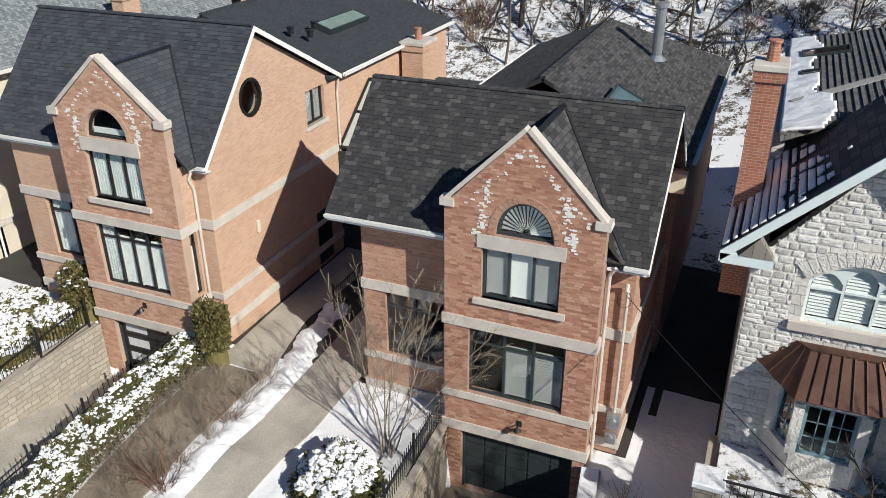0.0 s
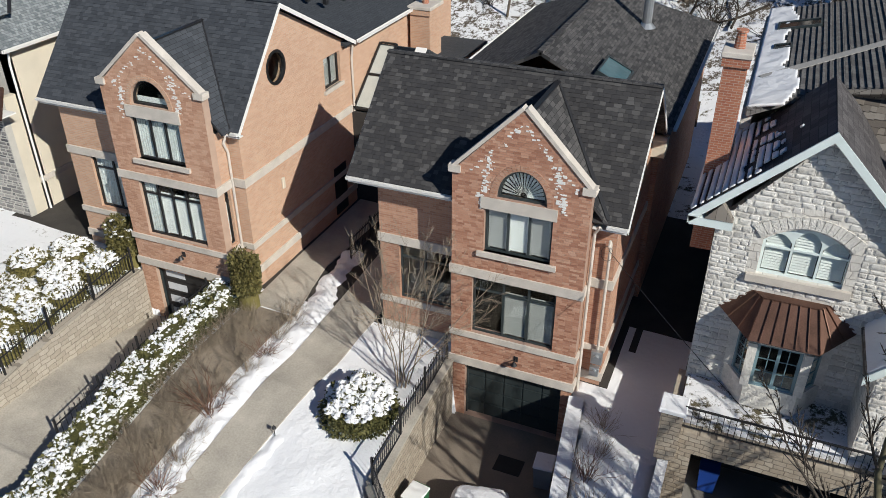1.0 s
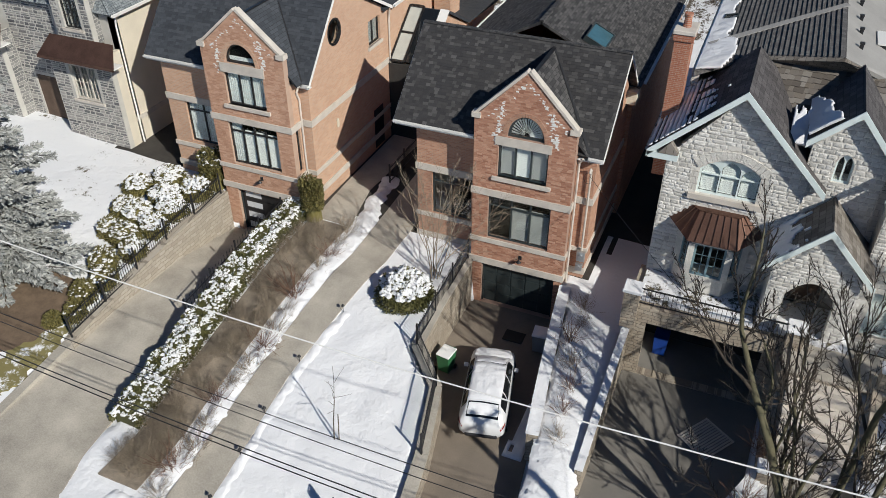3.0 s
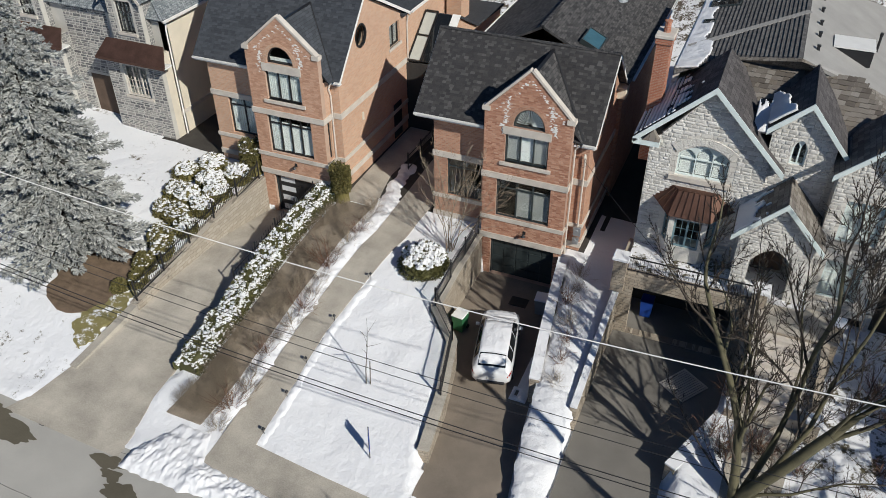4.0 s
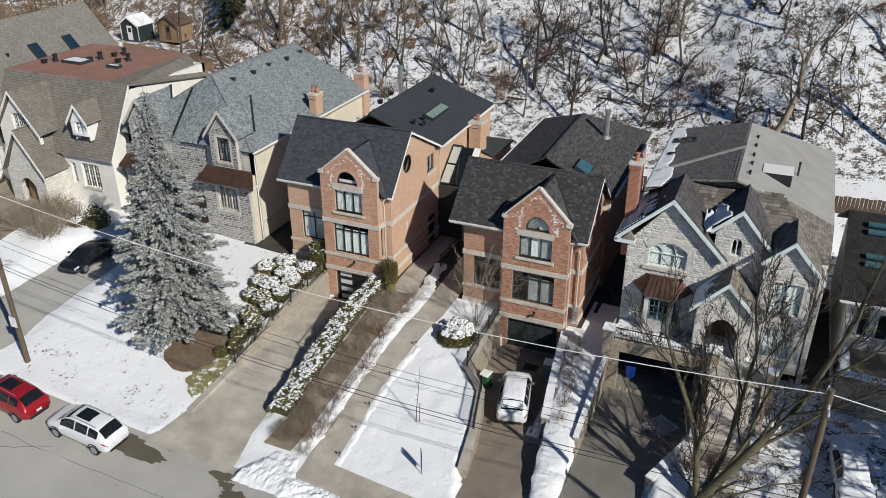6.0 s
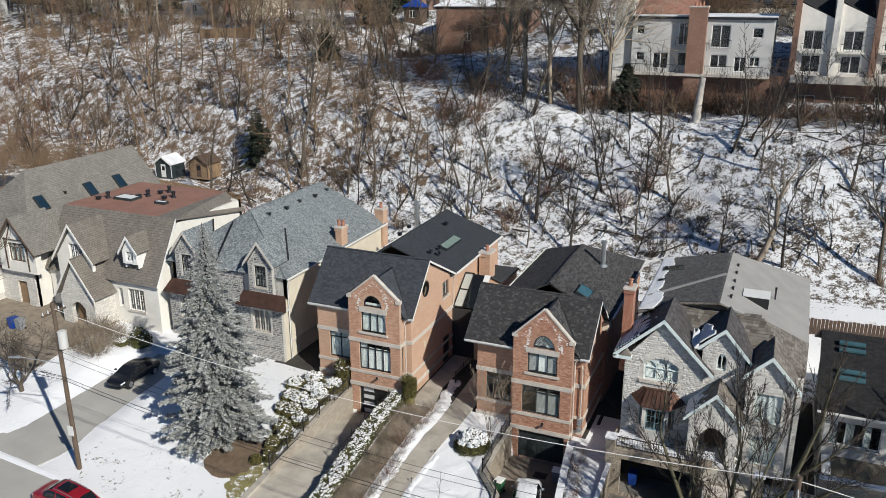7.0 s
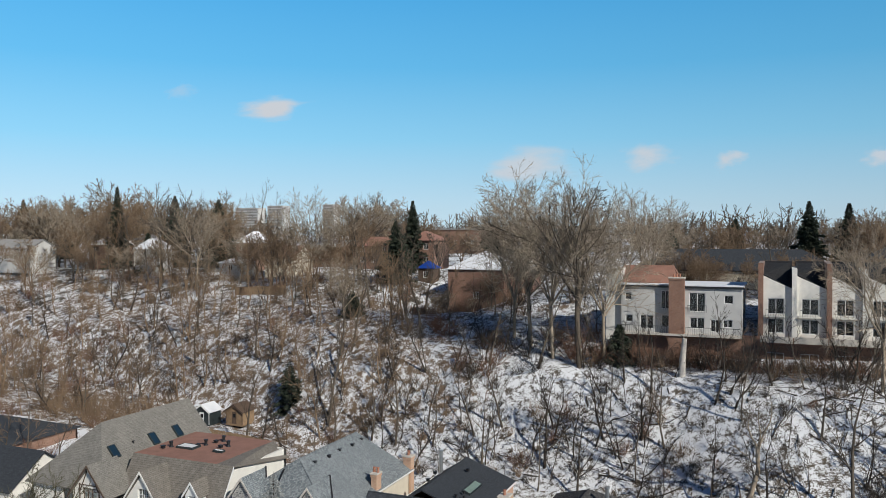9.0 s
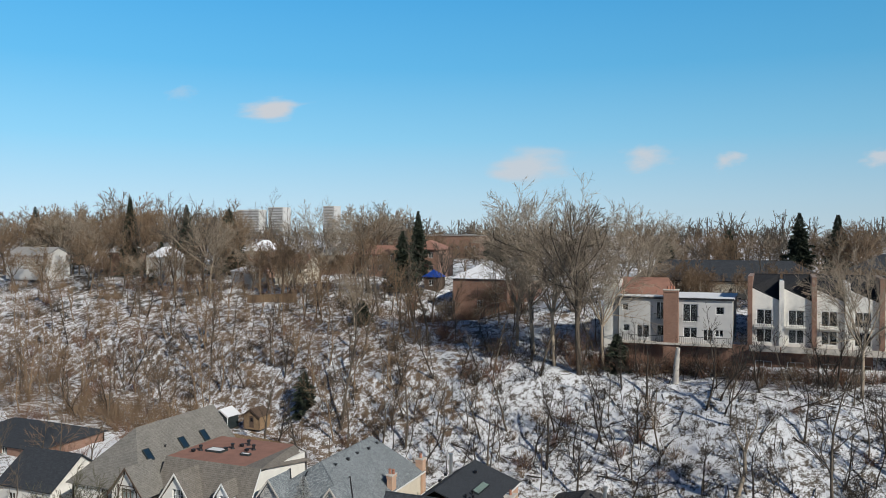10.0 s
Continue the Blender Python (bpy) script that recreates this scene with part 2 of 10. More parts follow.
M["shake_dark"] = shingle_mat("dark_wet_shakes", rgb(0.05, 0.045, 0.045), rgb(0.11, 0.10, 0.10), 0.28, 0.22, 0.5)
M["shake_black"] = shingle_mat("black_shakes", rgb(0.008, 0.008, 0.009), rgb(0.022, 0.021, 0.022), 0.28, 0.22, 0.5)
M["shake_grey"] = shingle_mat("grey_ribbed_shakes", rgb(0.085, 0.08, 0.08), rgb(0.15, 0.145, 0.14), 0.28, 0.22, 0.4)
M["membrane"] = plain("grey_roofing", (0.30, 0.29, 0.275), 0.85, 0.15, 0.8, 30, 0.15)
M["rust_roof"] = plain("rust_brown_roofing", (0.29, 0.15, 0.11), 0.85, 0.2, 0.8, 25, 0.1)
M["stone_white"] = stone_mat("pale_limestone", rgb(0.64, 0.61, 0.56), rgb(0.78, 0.75, 0.69), rgb(0.50, 0.47, 0.43), 0.48, 0.24, 0.45)
M["stone_block"] = plain("limestone_block", (0.66, 0.635, 0.585), 0.9, 0.22, 1.7, 14, 0.9, dist=0.05)
M["stone_grey"] = stone_mat("grey_ledgestone", rgb(0.17, 0.17, 0.17), rgb(0.36, 0.35, 0.33), rgb(0.56, 0.54, 0.50), 0.42, 0.17, 0.4)
M["stucco"] = plain("cream_stucco", (0.64, 0.58, 0.47), 0.9, 0.10, 0.9, 60, 0.15)
M["stucco_white"] = plain("white_stucco", (0.75, 0.72, 0.66), 0.9, 0.10, 1.2, 60, 0.15)
M["stucco_pale"] = plain("pale_grey_render", (0.55, 0.54, 0.52), 0.9, 0.08, 0.7, 50, 0.1)
M["white_paint"] = plain("white_paint", (0.78, 0.77, 0.74), 0.55, 0.06, 2, 40, 0.05)
M["mint_paint"] = plain("pale_mint_paint", (0.68, 0.76, 0.745), 0.55, 0.08, 2, 40, 0.05)
M["teal_paint"] = plain("grey_teal_paint", (0.17, 0.27, 0.31), 0.5, 0.1, 3, 40, 0.05)
M["black_metal"] = plain("black_metal", (0.018, 0.018, 0.02), 0.45, 0.2, 5, 60, 0.05)
M["dark_frame"] = plain("dark_green_black_frame", (0.030, 0.040, 0.042), 0.45, 0.15, 4, 50, 0.05)
M["black_frame"] = plain("black_window_frame", (0.014, 0.014, 0.015), 0.4, 0.15, 4, 50, 0.05)
M["blind"] = plain("white_shutter", (0.82, 0.82, 0.80), 0.6, 0.05, 4, 50, 0.05)
# darker copy of the white shutter, with the shade behind glass in its colour
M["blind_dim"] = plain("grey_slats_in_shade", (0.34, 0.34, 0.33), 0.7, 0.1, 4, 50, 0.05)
M["glazing_blind"] = plain("shaded_pale_blind", (0.46, 0.47, 0.43), 0.5, 0.1, 2, 20, 0.05)
M["curtain"] = plain("pale_curtain", (0.76, 0.78, 0.77), 0.9, 0.15, 2.5, 20, 0.1)
M["glass"] = glass_mat("window_glass", (0.93, 0.96, 0.95))
M["skylight_glass"] = glass_mat("skylight_glass", (0.08, 0.11, 0.14))
# near-black colour that stands in for the shade of unlit interiors
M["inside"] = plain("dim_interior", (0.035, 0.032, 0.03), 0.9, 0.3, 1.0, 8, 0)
M["copper"] = plain("brown_copper", (0.155, 0.085, 0.062), 0.5, 0.35, 1.6, 25, 0.08, 0.7)
M["galvanised"] = plain("galvanised_metal", (0.50, 0.52, 0.53), 0.4, 0.15, 3, 30, 0.05, 0.8)
M["concrete"] = plain("driveway_concrete", (0.40, 0.365, 0.31), 0.9, 0.36, 0.7, 18, 0.25)
M["asphalt"] = plain("old_asphalt", (0.39, 0.375, 0.345), 0.9, 0.16, 0.35, 30, 0.25)
M["asphalt_dark"] = plain("grey_asphalt_drive", (0.175, 0.163, 0.145), 0.9, 0.3, 0.5, 30, 0.25)
M["drive_brown"] = plain("brown_grey_paving", (0.205, 0.17, 0.135), 0.9, 0.35, 0.6, 24, 0.3)
M["asphalt_wet"] = plain("wet_asphalt", (0.125, 0.11, 0.08), 0.2, 0.2, 0.6, 20, 0.05)
M["wall_stone"] = stone_mat("buff_retaining_stone", rgb(0.36, 0.30, 0.23), rgb(0.46, 0.40, 0.32), rgb(0.24, 0.2, 0.16), 0.38, 0.16, 0.5)
M["wall_buff"] = stone_mat("buff_block_wall", rgb(0.40, 0.35, 0.28), rgb(0.50, 0.445, 0.37), rgb(0.30, 0.26, 0.21), 0.42, 0.19, 0.35)
M["snow"] = snow_mat("fresh_snow")
M["snow_thin"] = snow_mat("melting_snow", 0.42, scale=0.8)
M["snow_half"] = snow_mat("patchy_snow", 0.52, scale=1.0)
M["woodfloor"] = snow_mat("snowy_leaf_litter", 0.62, ((0.10, 0.064, 0.04), (0.215, 0.148, 0.093)), 0.8)
M["woodfloor_open"] = snow_mat("snow_with_fallen_sticks", 0.55, ((0.05, 0.04, 0.03), (0.12, 0.095, 0.07)), 1.0)
M["litter"] = snow_mat("leaf_litter_with_snow", 0.575, ((0.05, 0.04, 0.03), (0.15, 0.115, 0.08)), 1.1)
M["hilltop"] = snow_mat("hilltop_grass_and_snow", 0.58, ((0.05, 0.04, 0.028), (0.10, 0.08, 0.055)), 0.16)
M["lawn"] = snow_mat("winter_lawn", 0.72, ((0.17, 0.15, 0.05), (0.26, 0.22, 0.10)), 0.9)
M["soil"] = plain("bare_bed_soil", (0.26, 0.215, 0.165), 0.95, 0.35, 1.8, 22, 0.6, dist=0.04)
# near-black ground: the shade of the house gaps is put into its colour
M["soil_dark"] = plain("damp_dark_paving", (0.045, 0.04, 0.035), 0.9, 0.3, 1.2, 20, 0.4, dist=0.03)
M["mulch"] = plain("bark_mulch", (0.15, 0.105, 0.07), 0.95, 0.35, 2.5, 30, 0.6, dist=0.04)
M["bark"] = plain("grey_bark", (0.105, 0.083, 0.062), 0.9, 0.3, 2.5, 25, 0.5)
M["bark_dark"] = plain("dark_bark", (0.048, 0.037, 0.028), 0.9, 0.3, 2.5, 25, 0.5)
M["bark_moss"] = plain("mossy_bark", (0.10, 0.09, 0.052), 0.9, 0.35, 1.5, 20, 0.5)
M["twig"] = plain("tan_twigs", (0.21, 0.142, 0.088), 0.9, 0.3, 1.5, 20, 0.1)
M["twig_pale"] = plain("pale_grey_twigs", (0.31, 0.25, 0.185), 0.9, 0.3, 1.5, 20, 0.1)
M["twig_red"] = plain("reddish_twigs", (0.18, 0.098, 0.063), 0.9, 0.3, 1.5, 20, 0.1)
M["twig_bed"] = plain("straw_twigs", (0.29, 0.235, 0.175), 0.9, 0.3, 1.5, 20, 0.1)
M["wood"] = plain("weathered_wood", (0.25, 0.165, 0.095), 0.8, 0.3, 2, 30, 0.2)
M["wood_dark"] = plain("dark_stained_wood", (0.10, 0.065, 0.045), 0.8, 0.3, 2, 30, 0.2)
M["pole"] = plain("creosoted_pole_wood", (0.12, 0.085, 0.06), 0.85, 0.25, 2, 30, 0.3)
M["rubber"] = plain("black_rubber", (0.015, 0.015, 0.015), 0.8, 0.2, 5, 40, 0.1)


def leaf_mat(name, a, b):
    n = Nodes(name)
    n.set(base_color=n.mix(n.island(), rgb(*a), rgb(*b)), roughness=0.7)
    return n.m


M["yew"] = leaf_mat("yew_leaves", (0.06, 0.055, 0.016), (0.17, 0.145, 0.045))
M["box_leaf"] = leaf_mat("boxwood_leaves", (0.045, 0.048, 0.014), (0.125, 0.115, 0.035))
M["needle"] = leaf_mat("blue_spruce_needles", (0.17, 0.18, 0.175), (0.50, 0.505, 0.48))
M["needle_dark"] = leaf_mat("dark_fir_needles", (0.018, 0.028, 0.017), (0.055, 0.066, 0.04))


def car_paint(name, c, metal=0.3):
    n = Nodes(name)
    n.set(base_color=rgb(*c), roughness=0.28, metallic=metal)
    n.b.inputs["Coat Weight"].default_value = 0.7
    return n.m


M["car_white"] = car_paint("white_car_paint", (0.72, 0.73, 0.74), 0.0)
M["car_red"] = car_paint("red_car_paint", (0.33, 0.012, 0.02), 0.2)
M["car_black"] = car_paint("black_car_paint", (0.012, 0.013, 0.016), 0.2)
M["car_glass"] = plain("tinted_car_glass", (0.012, 0.014, 0.016), 0.06, 0.1, 2, 10, 0)
M["lamp_red"] = plain("red_tail_lamp", (0.30, 0.01, 0.01), 0.2, 0.1, 2, 10, 0)
M["lamp_clear"] = plain("clear_lamp", (0.6, 0.62, 0.64), 0.15, 0.1, 2, 10, 0)
M["bin_green"] = plain("green_plastic", (0.03, 0.13, 0.055), 0.5, 0.15, 3, 30, 0.05)
M["bin_blue"] = plain("blue_plastic", (0.008, 0.05, 0.28), 0.45, 0.15, 3, 30, 0.05)
M["grey_plastic"] = plain("grey_plastic", (0.25, 0.26, 0.28), 0.5, 0.15, 3, 30, 0.05)

# ---- building blocks ----
def thing(name, at, label, category, group="", kind=""):
    """An Empty at the base of a thing; its parts hang under it."""
    e = new(name)
    e.empty_display_size = 0.3
    e.location = at
    return tagged(e, label, category, group, kind)


def part(name, bm, material, parent, label="", smooth=False):
    """Links a bmesh as one mesh object under a thing or a part (or as a top-level object, with no parent)."""
    me = bpy.data.meshes.new(name)
    bm.to_mesh(me)
    bm.free()
    return part_mesh(name, me, material, parent, label, smooth)


def part_mesh(name, me, material, parent, label="", smooth=False):
    for m in material if isinstance(material, (list, tuple)) else [material]:
        me.materials.append(m)
    if smooth:
        me.polygons.foreach_set("use_smooth", [True] * len(me.polygons))
    ob = new(name, me)
    if parent is not None:
        ob.parent = parent
        if parent.parent is None and parent.type == "EMPTY":
            ob.matrix_parent_inverse = Matrix.Translation(-parent.location)
    return tagged(ob, label)


def box(bm, x0, x1, y0, y1, z0, z1, bev=0.0):
    r = bmesh.ops.create_cube(bm, size=1.0, matrix=Matrix.LocRotScale(((x0 + x1) / 2, (y0 + y1) / 2, (z0 + z1) / 2), None, (abs(x1 - x0), abs(y1 - y0), abs(z1 - z0))))
    if bev:
        es = {e for v in r["verts"] for e in v.link_edges}
        bmesh.ops.bevel(bm, geom=list(es), offset=bev, segments=1, affect="EDGES")
    return bm


def one_box(*a, bev=0.0):
    return box(bmesh.new(), *a, bev=bev)


def beam(bm, a, b, w, h=None, n=4, w2=None):
    """A bar from a to b: square (n 4) or round."""
    a, b = Vector(a), Vector(b)
    d = b - a
    if d.length < 1e-5:
        return bm
    m = Matrix.Translation((a + b) / 2) @ d.to_track_quat("Z", "Y").to_matrix().to_4x4()
    if n == 4 and w2 is None:
        bmesh.ops.create_cube(bm, size=1.0, matrix=m @ Matrix.Diagonal((w, h or w, d.length, 1)))
    else:
        bmesh.ops.create_cone(bm, cap_ends=True, segments=n, radius1=w, radius2=w if w2 is None else w2, depth=d.length, matrix=m)
    return bm


def prism(bm, pts, shift):
    """A solid: a flat polygon of 3D points, pushed along shift."""
    s = Vector(shift)
    lo = [bm.verts.new(p) for p in pts]
    hi = [bm.verts.new(Vector(p) + s) for p in pts]
    n = len(pts)
    bm.faces.new(lo[::-1])
    bm.faces.new(hi)
    for i in range(n):
        bm.faces.new((lo[i], lo[(i + 1) % n], hi[(i + 1) % n], hi[i]))
    bmesh.ops.recalc_face_normals(bm, faces=bm.faces)
    return bm


def rect(u0, u1, v0, v1):
    return [(u0, v0), (u1, v0), (u1, v1), (u0, v1)]


def arch(u0, u1, v0, v1, n=14):
    """A half-round or flat arch over [u0, u1], from v0 up to v1."""
    c, a, b = (u0 + u1) / 2, (u1 - u0) / 2, v1 - v0
    return [(c + a * math.cos(math.pi * i / n), v0 + b * math.sin(math.pi * i / n)) for i in range(n + 1)]


def seg_arch(u0, u1, v0, v1, v2, n=10):
    """A rectangle whose top swells from v1 at the sides to v2 in the middle."""
    c, a = (u0 + u1) / 2, (u1 - u0) / 2
    return [(u0, v0), (u1, v0)] + [(c + a * (1 - 2 * i / n), v1 + (v2 - v1) * (1 - (1 - 2 * i / n) ** 2)) for i in range(n + 1)]


class Face:
    """A wall's plane: u runs along the wall, v up, out away from the building."""

    def __init__(self, o, u, out):
        self.o, self.u, self.out = Vector(o), Vector(u), Vector(out)

    def at(self, u, v, d=0.0):
        return self.o + self.u * u + self.out * d + Vector((0, 0, v))


def front(y):
    return Face((0, y, 0), (1, 0, 0), (0, -1, 0))


def east(x):
    return Face((x, 0, 0), (0, 1, 0), (1, 0, 0))


def west(x):
    return Face((x, 0, 0), (0, 1, 0), (-1, 0, 0))


def back(y):
    return Face((0, y, 0), (1, 0, 0), (0, 1, 0))


def plate(bm, f, outer, holes=(), t=0.3, d=0.0):
    """A wall slab with openings that go through it; t: thickness inwards from d."""
    edges = []
    for loop in (outer, *holes):
        vs = [bm.verts.new(f.at(u, v, d)) for u, v in loop]
        edges += [bm.edges.new((vs[i], vs[(i + 1) % len(vs)])) for i in range(len(vs))]
    r = bmesh.ops.triangle_fill(bm, use_beauty=True, use_dissolve=False, edges=edges, normal=f.out)
    faces = [g for g in r["geom"] if isinstance(g, bmesh.types.BMFace)]
    ex = bmesh.ops.extrude_face_region(bm, geom=faces, use_keep_orig=True)
    for v in [g for g in ex["geom"] if isinstance(g, bmesh.types.BMVert)]:
        v.co -= f.out * t
    bmesh.ops.recalc_face_normals(bm, faces=bm.faces)
    return bm


def fbox(bm, f, u0, u1, v0, v1, d0, d1):
    """A box on a wall's plane, from d0 to d1 out of it."""
    return prism(bm, [f.at(u0, v0, d0), f.at(u1, v0, d0), f.at(u1, v1, d0), f.at(u0, v1, d0)], f.out * (d1 - d0))


def window(parent, f, u0, u1, v0, v1, cols=(1.0,), transom=0.0, frame_mat=None, fill="blind", bar=0.07, sill=None, deep=0.12, n=None, sill_mat=None, grid=0):
    """A window set back in its opening: frame, mullions, one pane a light, slats or curtains behind."""
    fm = frame_mat or M["dark_frame"]
    w = part(n or "window", fbox(bmesh.new(), f, u0, u0 + bar, v0, v1, -deep - 0.06, -deep), fm, parent)
    bm = bmesh.new()
    fbox(bm, f, u1 - bar, u1, v0, v1, -deep - 0.06, -deep)
    fbox(bm, f, u0 + bar, u1 - bar, v0, v0 + bar, -deep - 0.06, -deep)
    fbox(bm, f, u0 + bar, u1 - bar, v1 - bar, v1, -deep - 0.06, -deep)
    part("window_frame", bm, fm, w)
    tot, a = sum(cols), u0 + bar
    span = u1 - u0 - 2 * bar
    vt = v1 - transom if transom else v1 - bar
    rows = [(v0 + bar, vt)] + ([(vt, v1 - bar)] if transom else [])
    if transom:
        part("transom_bar", fbox(bmesh.new(), f, u0 + bar, u1 - bar, vt - bar / 2, vt + bar / 2, -deep - 0.055, -deep + 0.004), fm, w)
    for i, c in enumerate(cols):
        b = a + span * c / tot
        if i < len(cols) - 1:
            part("mullion", fbox(bmesh.new(), f, b - bar / 2, b + bar / 2, v0 + bar, v1 - bar, -deep - 0.055, -deep + 0.008), fm, w)
        for r0, r1 in rows:
            part("pane", fbox(bmesh.new(), f, a, b, r0, r1, -deep - 0.045, -deep - 0.035), M["glass"], w).visible_shadow = False
        if grid:
            bm = bmesh.new()
            fbox(bm, f, (a + b) / 2 - 0.012, (a + b) / 2 + 0.012, v0 + bar, vt, -deep - 0.05, -deep - 0.02)
            for k in range(1, grid):
                vv = v0 + bar + (vt - v0 - bar) * k / grid
                fbox(bm, f, a, b, vv - 0.012, vv + 0.012, -deep - 0.05, -deep - 0.02)
            part("glazing_bar", bm, fm, w)
        kind = fill[i % len(fill)] if isinstance(fill, (list, tuple)) else fill
        if kind in ("blind", "dim"):
            bm = bmesh.new()
            k = int((r_top(rows) - v0) / 0.085)
            for j in range(k):
                z = v0 + bar + 0.04 + j * 0.085
                prism(bm, [f.at(a + 0.05, z, -deep - 0.075), f.at(b - 0.05, z, -deep - 0.075), f.at(b - 0.05, z + 0.066, -deep - 0.11), f.at(a + 0.05, z + 0.066, -deep - 0.11)], f.out * 0.008)
            for q in (a + 0.02, b - 0.07):
                fbox(bm, f, q, q + 0.05, v0 + bar, rows[0][1], -deep - 0.12, -deep - 0.07)
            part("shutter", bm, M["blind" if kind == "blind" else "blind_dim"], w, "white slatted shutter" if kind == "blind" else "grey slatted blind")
        elif kind == "sheer":
            bm = bmesh.new()
            for j in range(12):
                q = a + (b - a) * j / 12
                fbox(bm, f, q, q + (b - a) * 0.075, v0 + bar, v1 - bar, -deep - 0.09 - 0.015 * (j % 2), -deep - 0.075 - 0.015 * (j % 2))
            part("curtain", bm, M["curtain"], w, "pale sheer curtain")
        elif kind == "curtain":
            bm = bmesh.new()
            for j in range(6):
                q = a + (b - a) * (0.04 + 0.07 * j)
                fbox(bm, f, q, q + (b - a) * 0.05, v0 + bar, v1 - bar, -deep - 0.16 - 0.03 * (j % 2), -deep - 0.12)
            part("curtain", bm, M["curtain"], w, "pale hanging curtain")
        a = b
    if sill:
        o, hh = sill
        part("window_sill", fbox(bmesh.new(), f, u0 - o, u1 + o, v0 - hh, v0, -0.05, 0.09), sill_mat or M["stone_trim"], w)
    return w


def r_top(rows):
    return rows[0][1]


def band(bm, f, u0, u1, v0, v1, out=0.05):
    return fbox(bm, f, u0, u1, v0, v1, 0.0, out)


def slope(bm, pts, t=0.12):
    """A roof plane of given corners, with thickness below."""
    pts = [Vector(p) for p in pts]
    nrm = (pts[1] - pts[0]).cross(pts[2] - pts[0]).normalized()
    if nrm.z < 0:
        nrm = -nrm
    return prism(bm, pts, -nrm * t)


def street_z(x):
    return float(np.interp(x, [-120, -80, -45, -33, -25, -16, -5, 10, 40], [8.0, 6.0, 3.5, 2.45, 1.75, 1.2, 0.95, 0.85, 0.8]))


def lot_z(x):
    return float(np.interp(x, [-120, -60, -45, -36, -24, -10, 0, 10, 40], [9.0, 6.0, 4.9, 4.2, 3.5, 3.0, 2.6, 2.2, 2.0]))


def hill_z(x, y):
    s = y - float(np.interp(x, [-170, -99, -61, -17, -1, 8, 60], [20, 13, 4, 0, -3, -7, -12]))
    dip = 6.0 * math.exp(-((x + 50) / 15) ** 2 - ((y - 100) / 9) ** 2)
    z = -dip + float(np.interp(s, [40, 46, 55, 60, 67, 72, 80, 95, 120, 300, 900, 4000], [2.0, 3.5, 6.6, 11, 17.6, 19.3, 22, 26, 28.5, 30, 30, 22]))
    if -30 < x < 70 and 58 < y < 75:          # the level strip before the townhouses
        z = min(z, 18.5 + 0.02 * x + 0.5 * max(0.0, -11 - x))
    return z


def edges_at(y, rows):
    ys = [r[0] for r in rows]
    return float(np.interp(y, ys, [r[1] for r in rows])), float(np.interp(y, ys, [r[2] for r in rows]))


# driveways: y, left edge, right edge
DRIVE_ROSE = [(-0.2, -21.9, -16.0), (1.0, -21.35, -16.2), (2.8, -20.95, -16.6), (6.6, -20.6, -16.75), (17.3, -20.1, -16.5)]
DRIVE_RED = [(-0.2, -4.4, -0.5), (2.0, -4.4, -0.7), (7.2, -4.95, -1.55), (10.0, -5.6, -1.9), (11.6, -7.1, -2.2), (17.4, -7.2, -2.95)]
DRIVE_STONE = [(-0.2, 0.4, 4.6), (3.0, 0.4, 4.25), (7.5, 0.35, 4.2), (11.4, 0.35, 5.7), (15.6, 0.4, 5.9)]
DRIVE_LEFT = [(0.8, -41.5, -35.0), (2.3, -40.0, -34.5), (6.3, -40.0, -34.0), (16.0, -38.5, -34.5)]
PATH = [(0.6, -12.75, -4.4), (2.1, -12.75, -4.4), (2.3, -12.75, -11.2), (8.4, -12.65, -11.35), (12.5, -12.45, -10.95), (15.6, -12.2, -10.6), (28.0, -12.6, -10.6)]


def drive_z(which, x, y):
    f = street_z(x)
    end = {"rose": 1.4, "red": 0.72, "stone": 0.75, "left": 3.6}[which]
    top = {"rose": 17.3, "red": 17.4, "stone": 15.6, "left": 16.0}[which]
    if which == "rose":
        return f + float(np.interp(y, [0.5, 5, 9, 13, 17.3], [0.0, 0.42, 0.78, 0.72, 1.4 - f]))
    k = min(1.0, max(0.0, (y - 0.5) / (top - 0.5)))
    return f + (end - f) * k


def lot_surface(x, y):
    """The lots between the street and the foot of the hill, before the driveways are cut."""
    k = min(1.0, max(0.0, (y - 1.6) / 12.4))
    k = k * 0.75 + 0.25 * k * k * (3 - 2 * k)
    base = street_z(x) + 0.07 + (lot_z(x) - street_z(x)) * k
    if y > 36:
        base = max(base, hill_z(x, y))
    return base


def inside(x, y, rows, grow=0.0):
    if not rows[0][0] <= y <= rows[-1][0]:
        return False
    a, b = edges_at(y, rows)
    return a - grow < x < b + grow


def ground_z(x, y):
    if y < 0.4:
        return street_z(x) - 0.06
    for nm, rows in (("rose", DRIVE_ROSE), ("red", DRIVE_RED), ("stone", DRIVE_STONE), ("left", DRIVE_LEFT)):
        if inside(x, y, rows, 0.3 if y > 4.2 and nm != "left" else 0.0):
            return drive_z(nm, x, y) - 0.08
    if inside(x, y, [(15.4, 0.4, 5.9), (19.0, 0.4, 5.9)]) or inside(x, y, [(17.2, -20.0, -16.2), (19, -20, -16.2)]) or inside(x, y, [(17.3, -7.1, -3.1), (19, -7.1, -3.1)]):
        return 0.5
    return lot_surface(x, y)


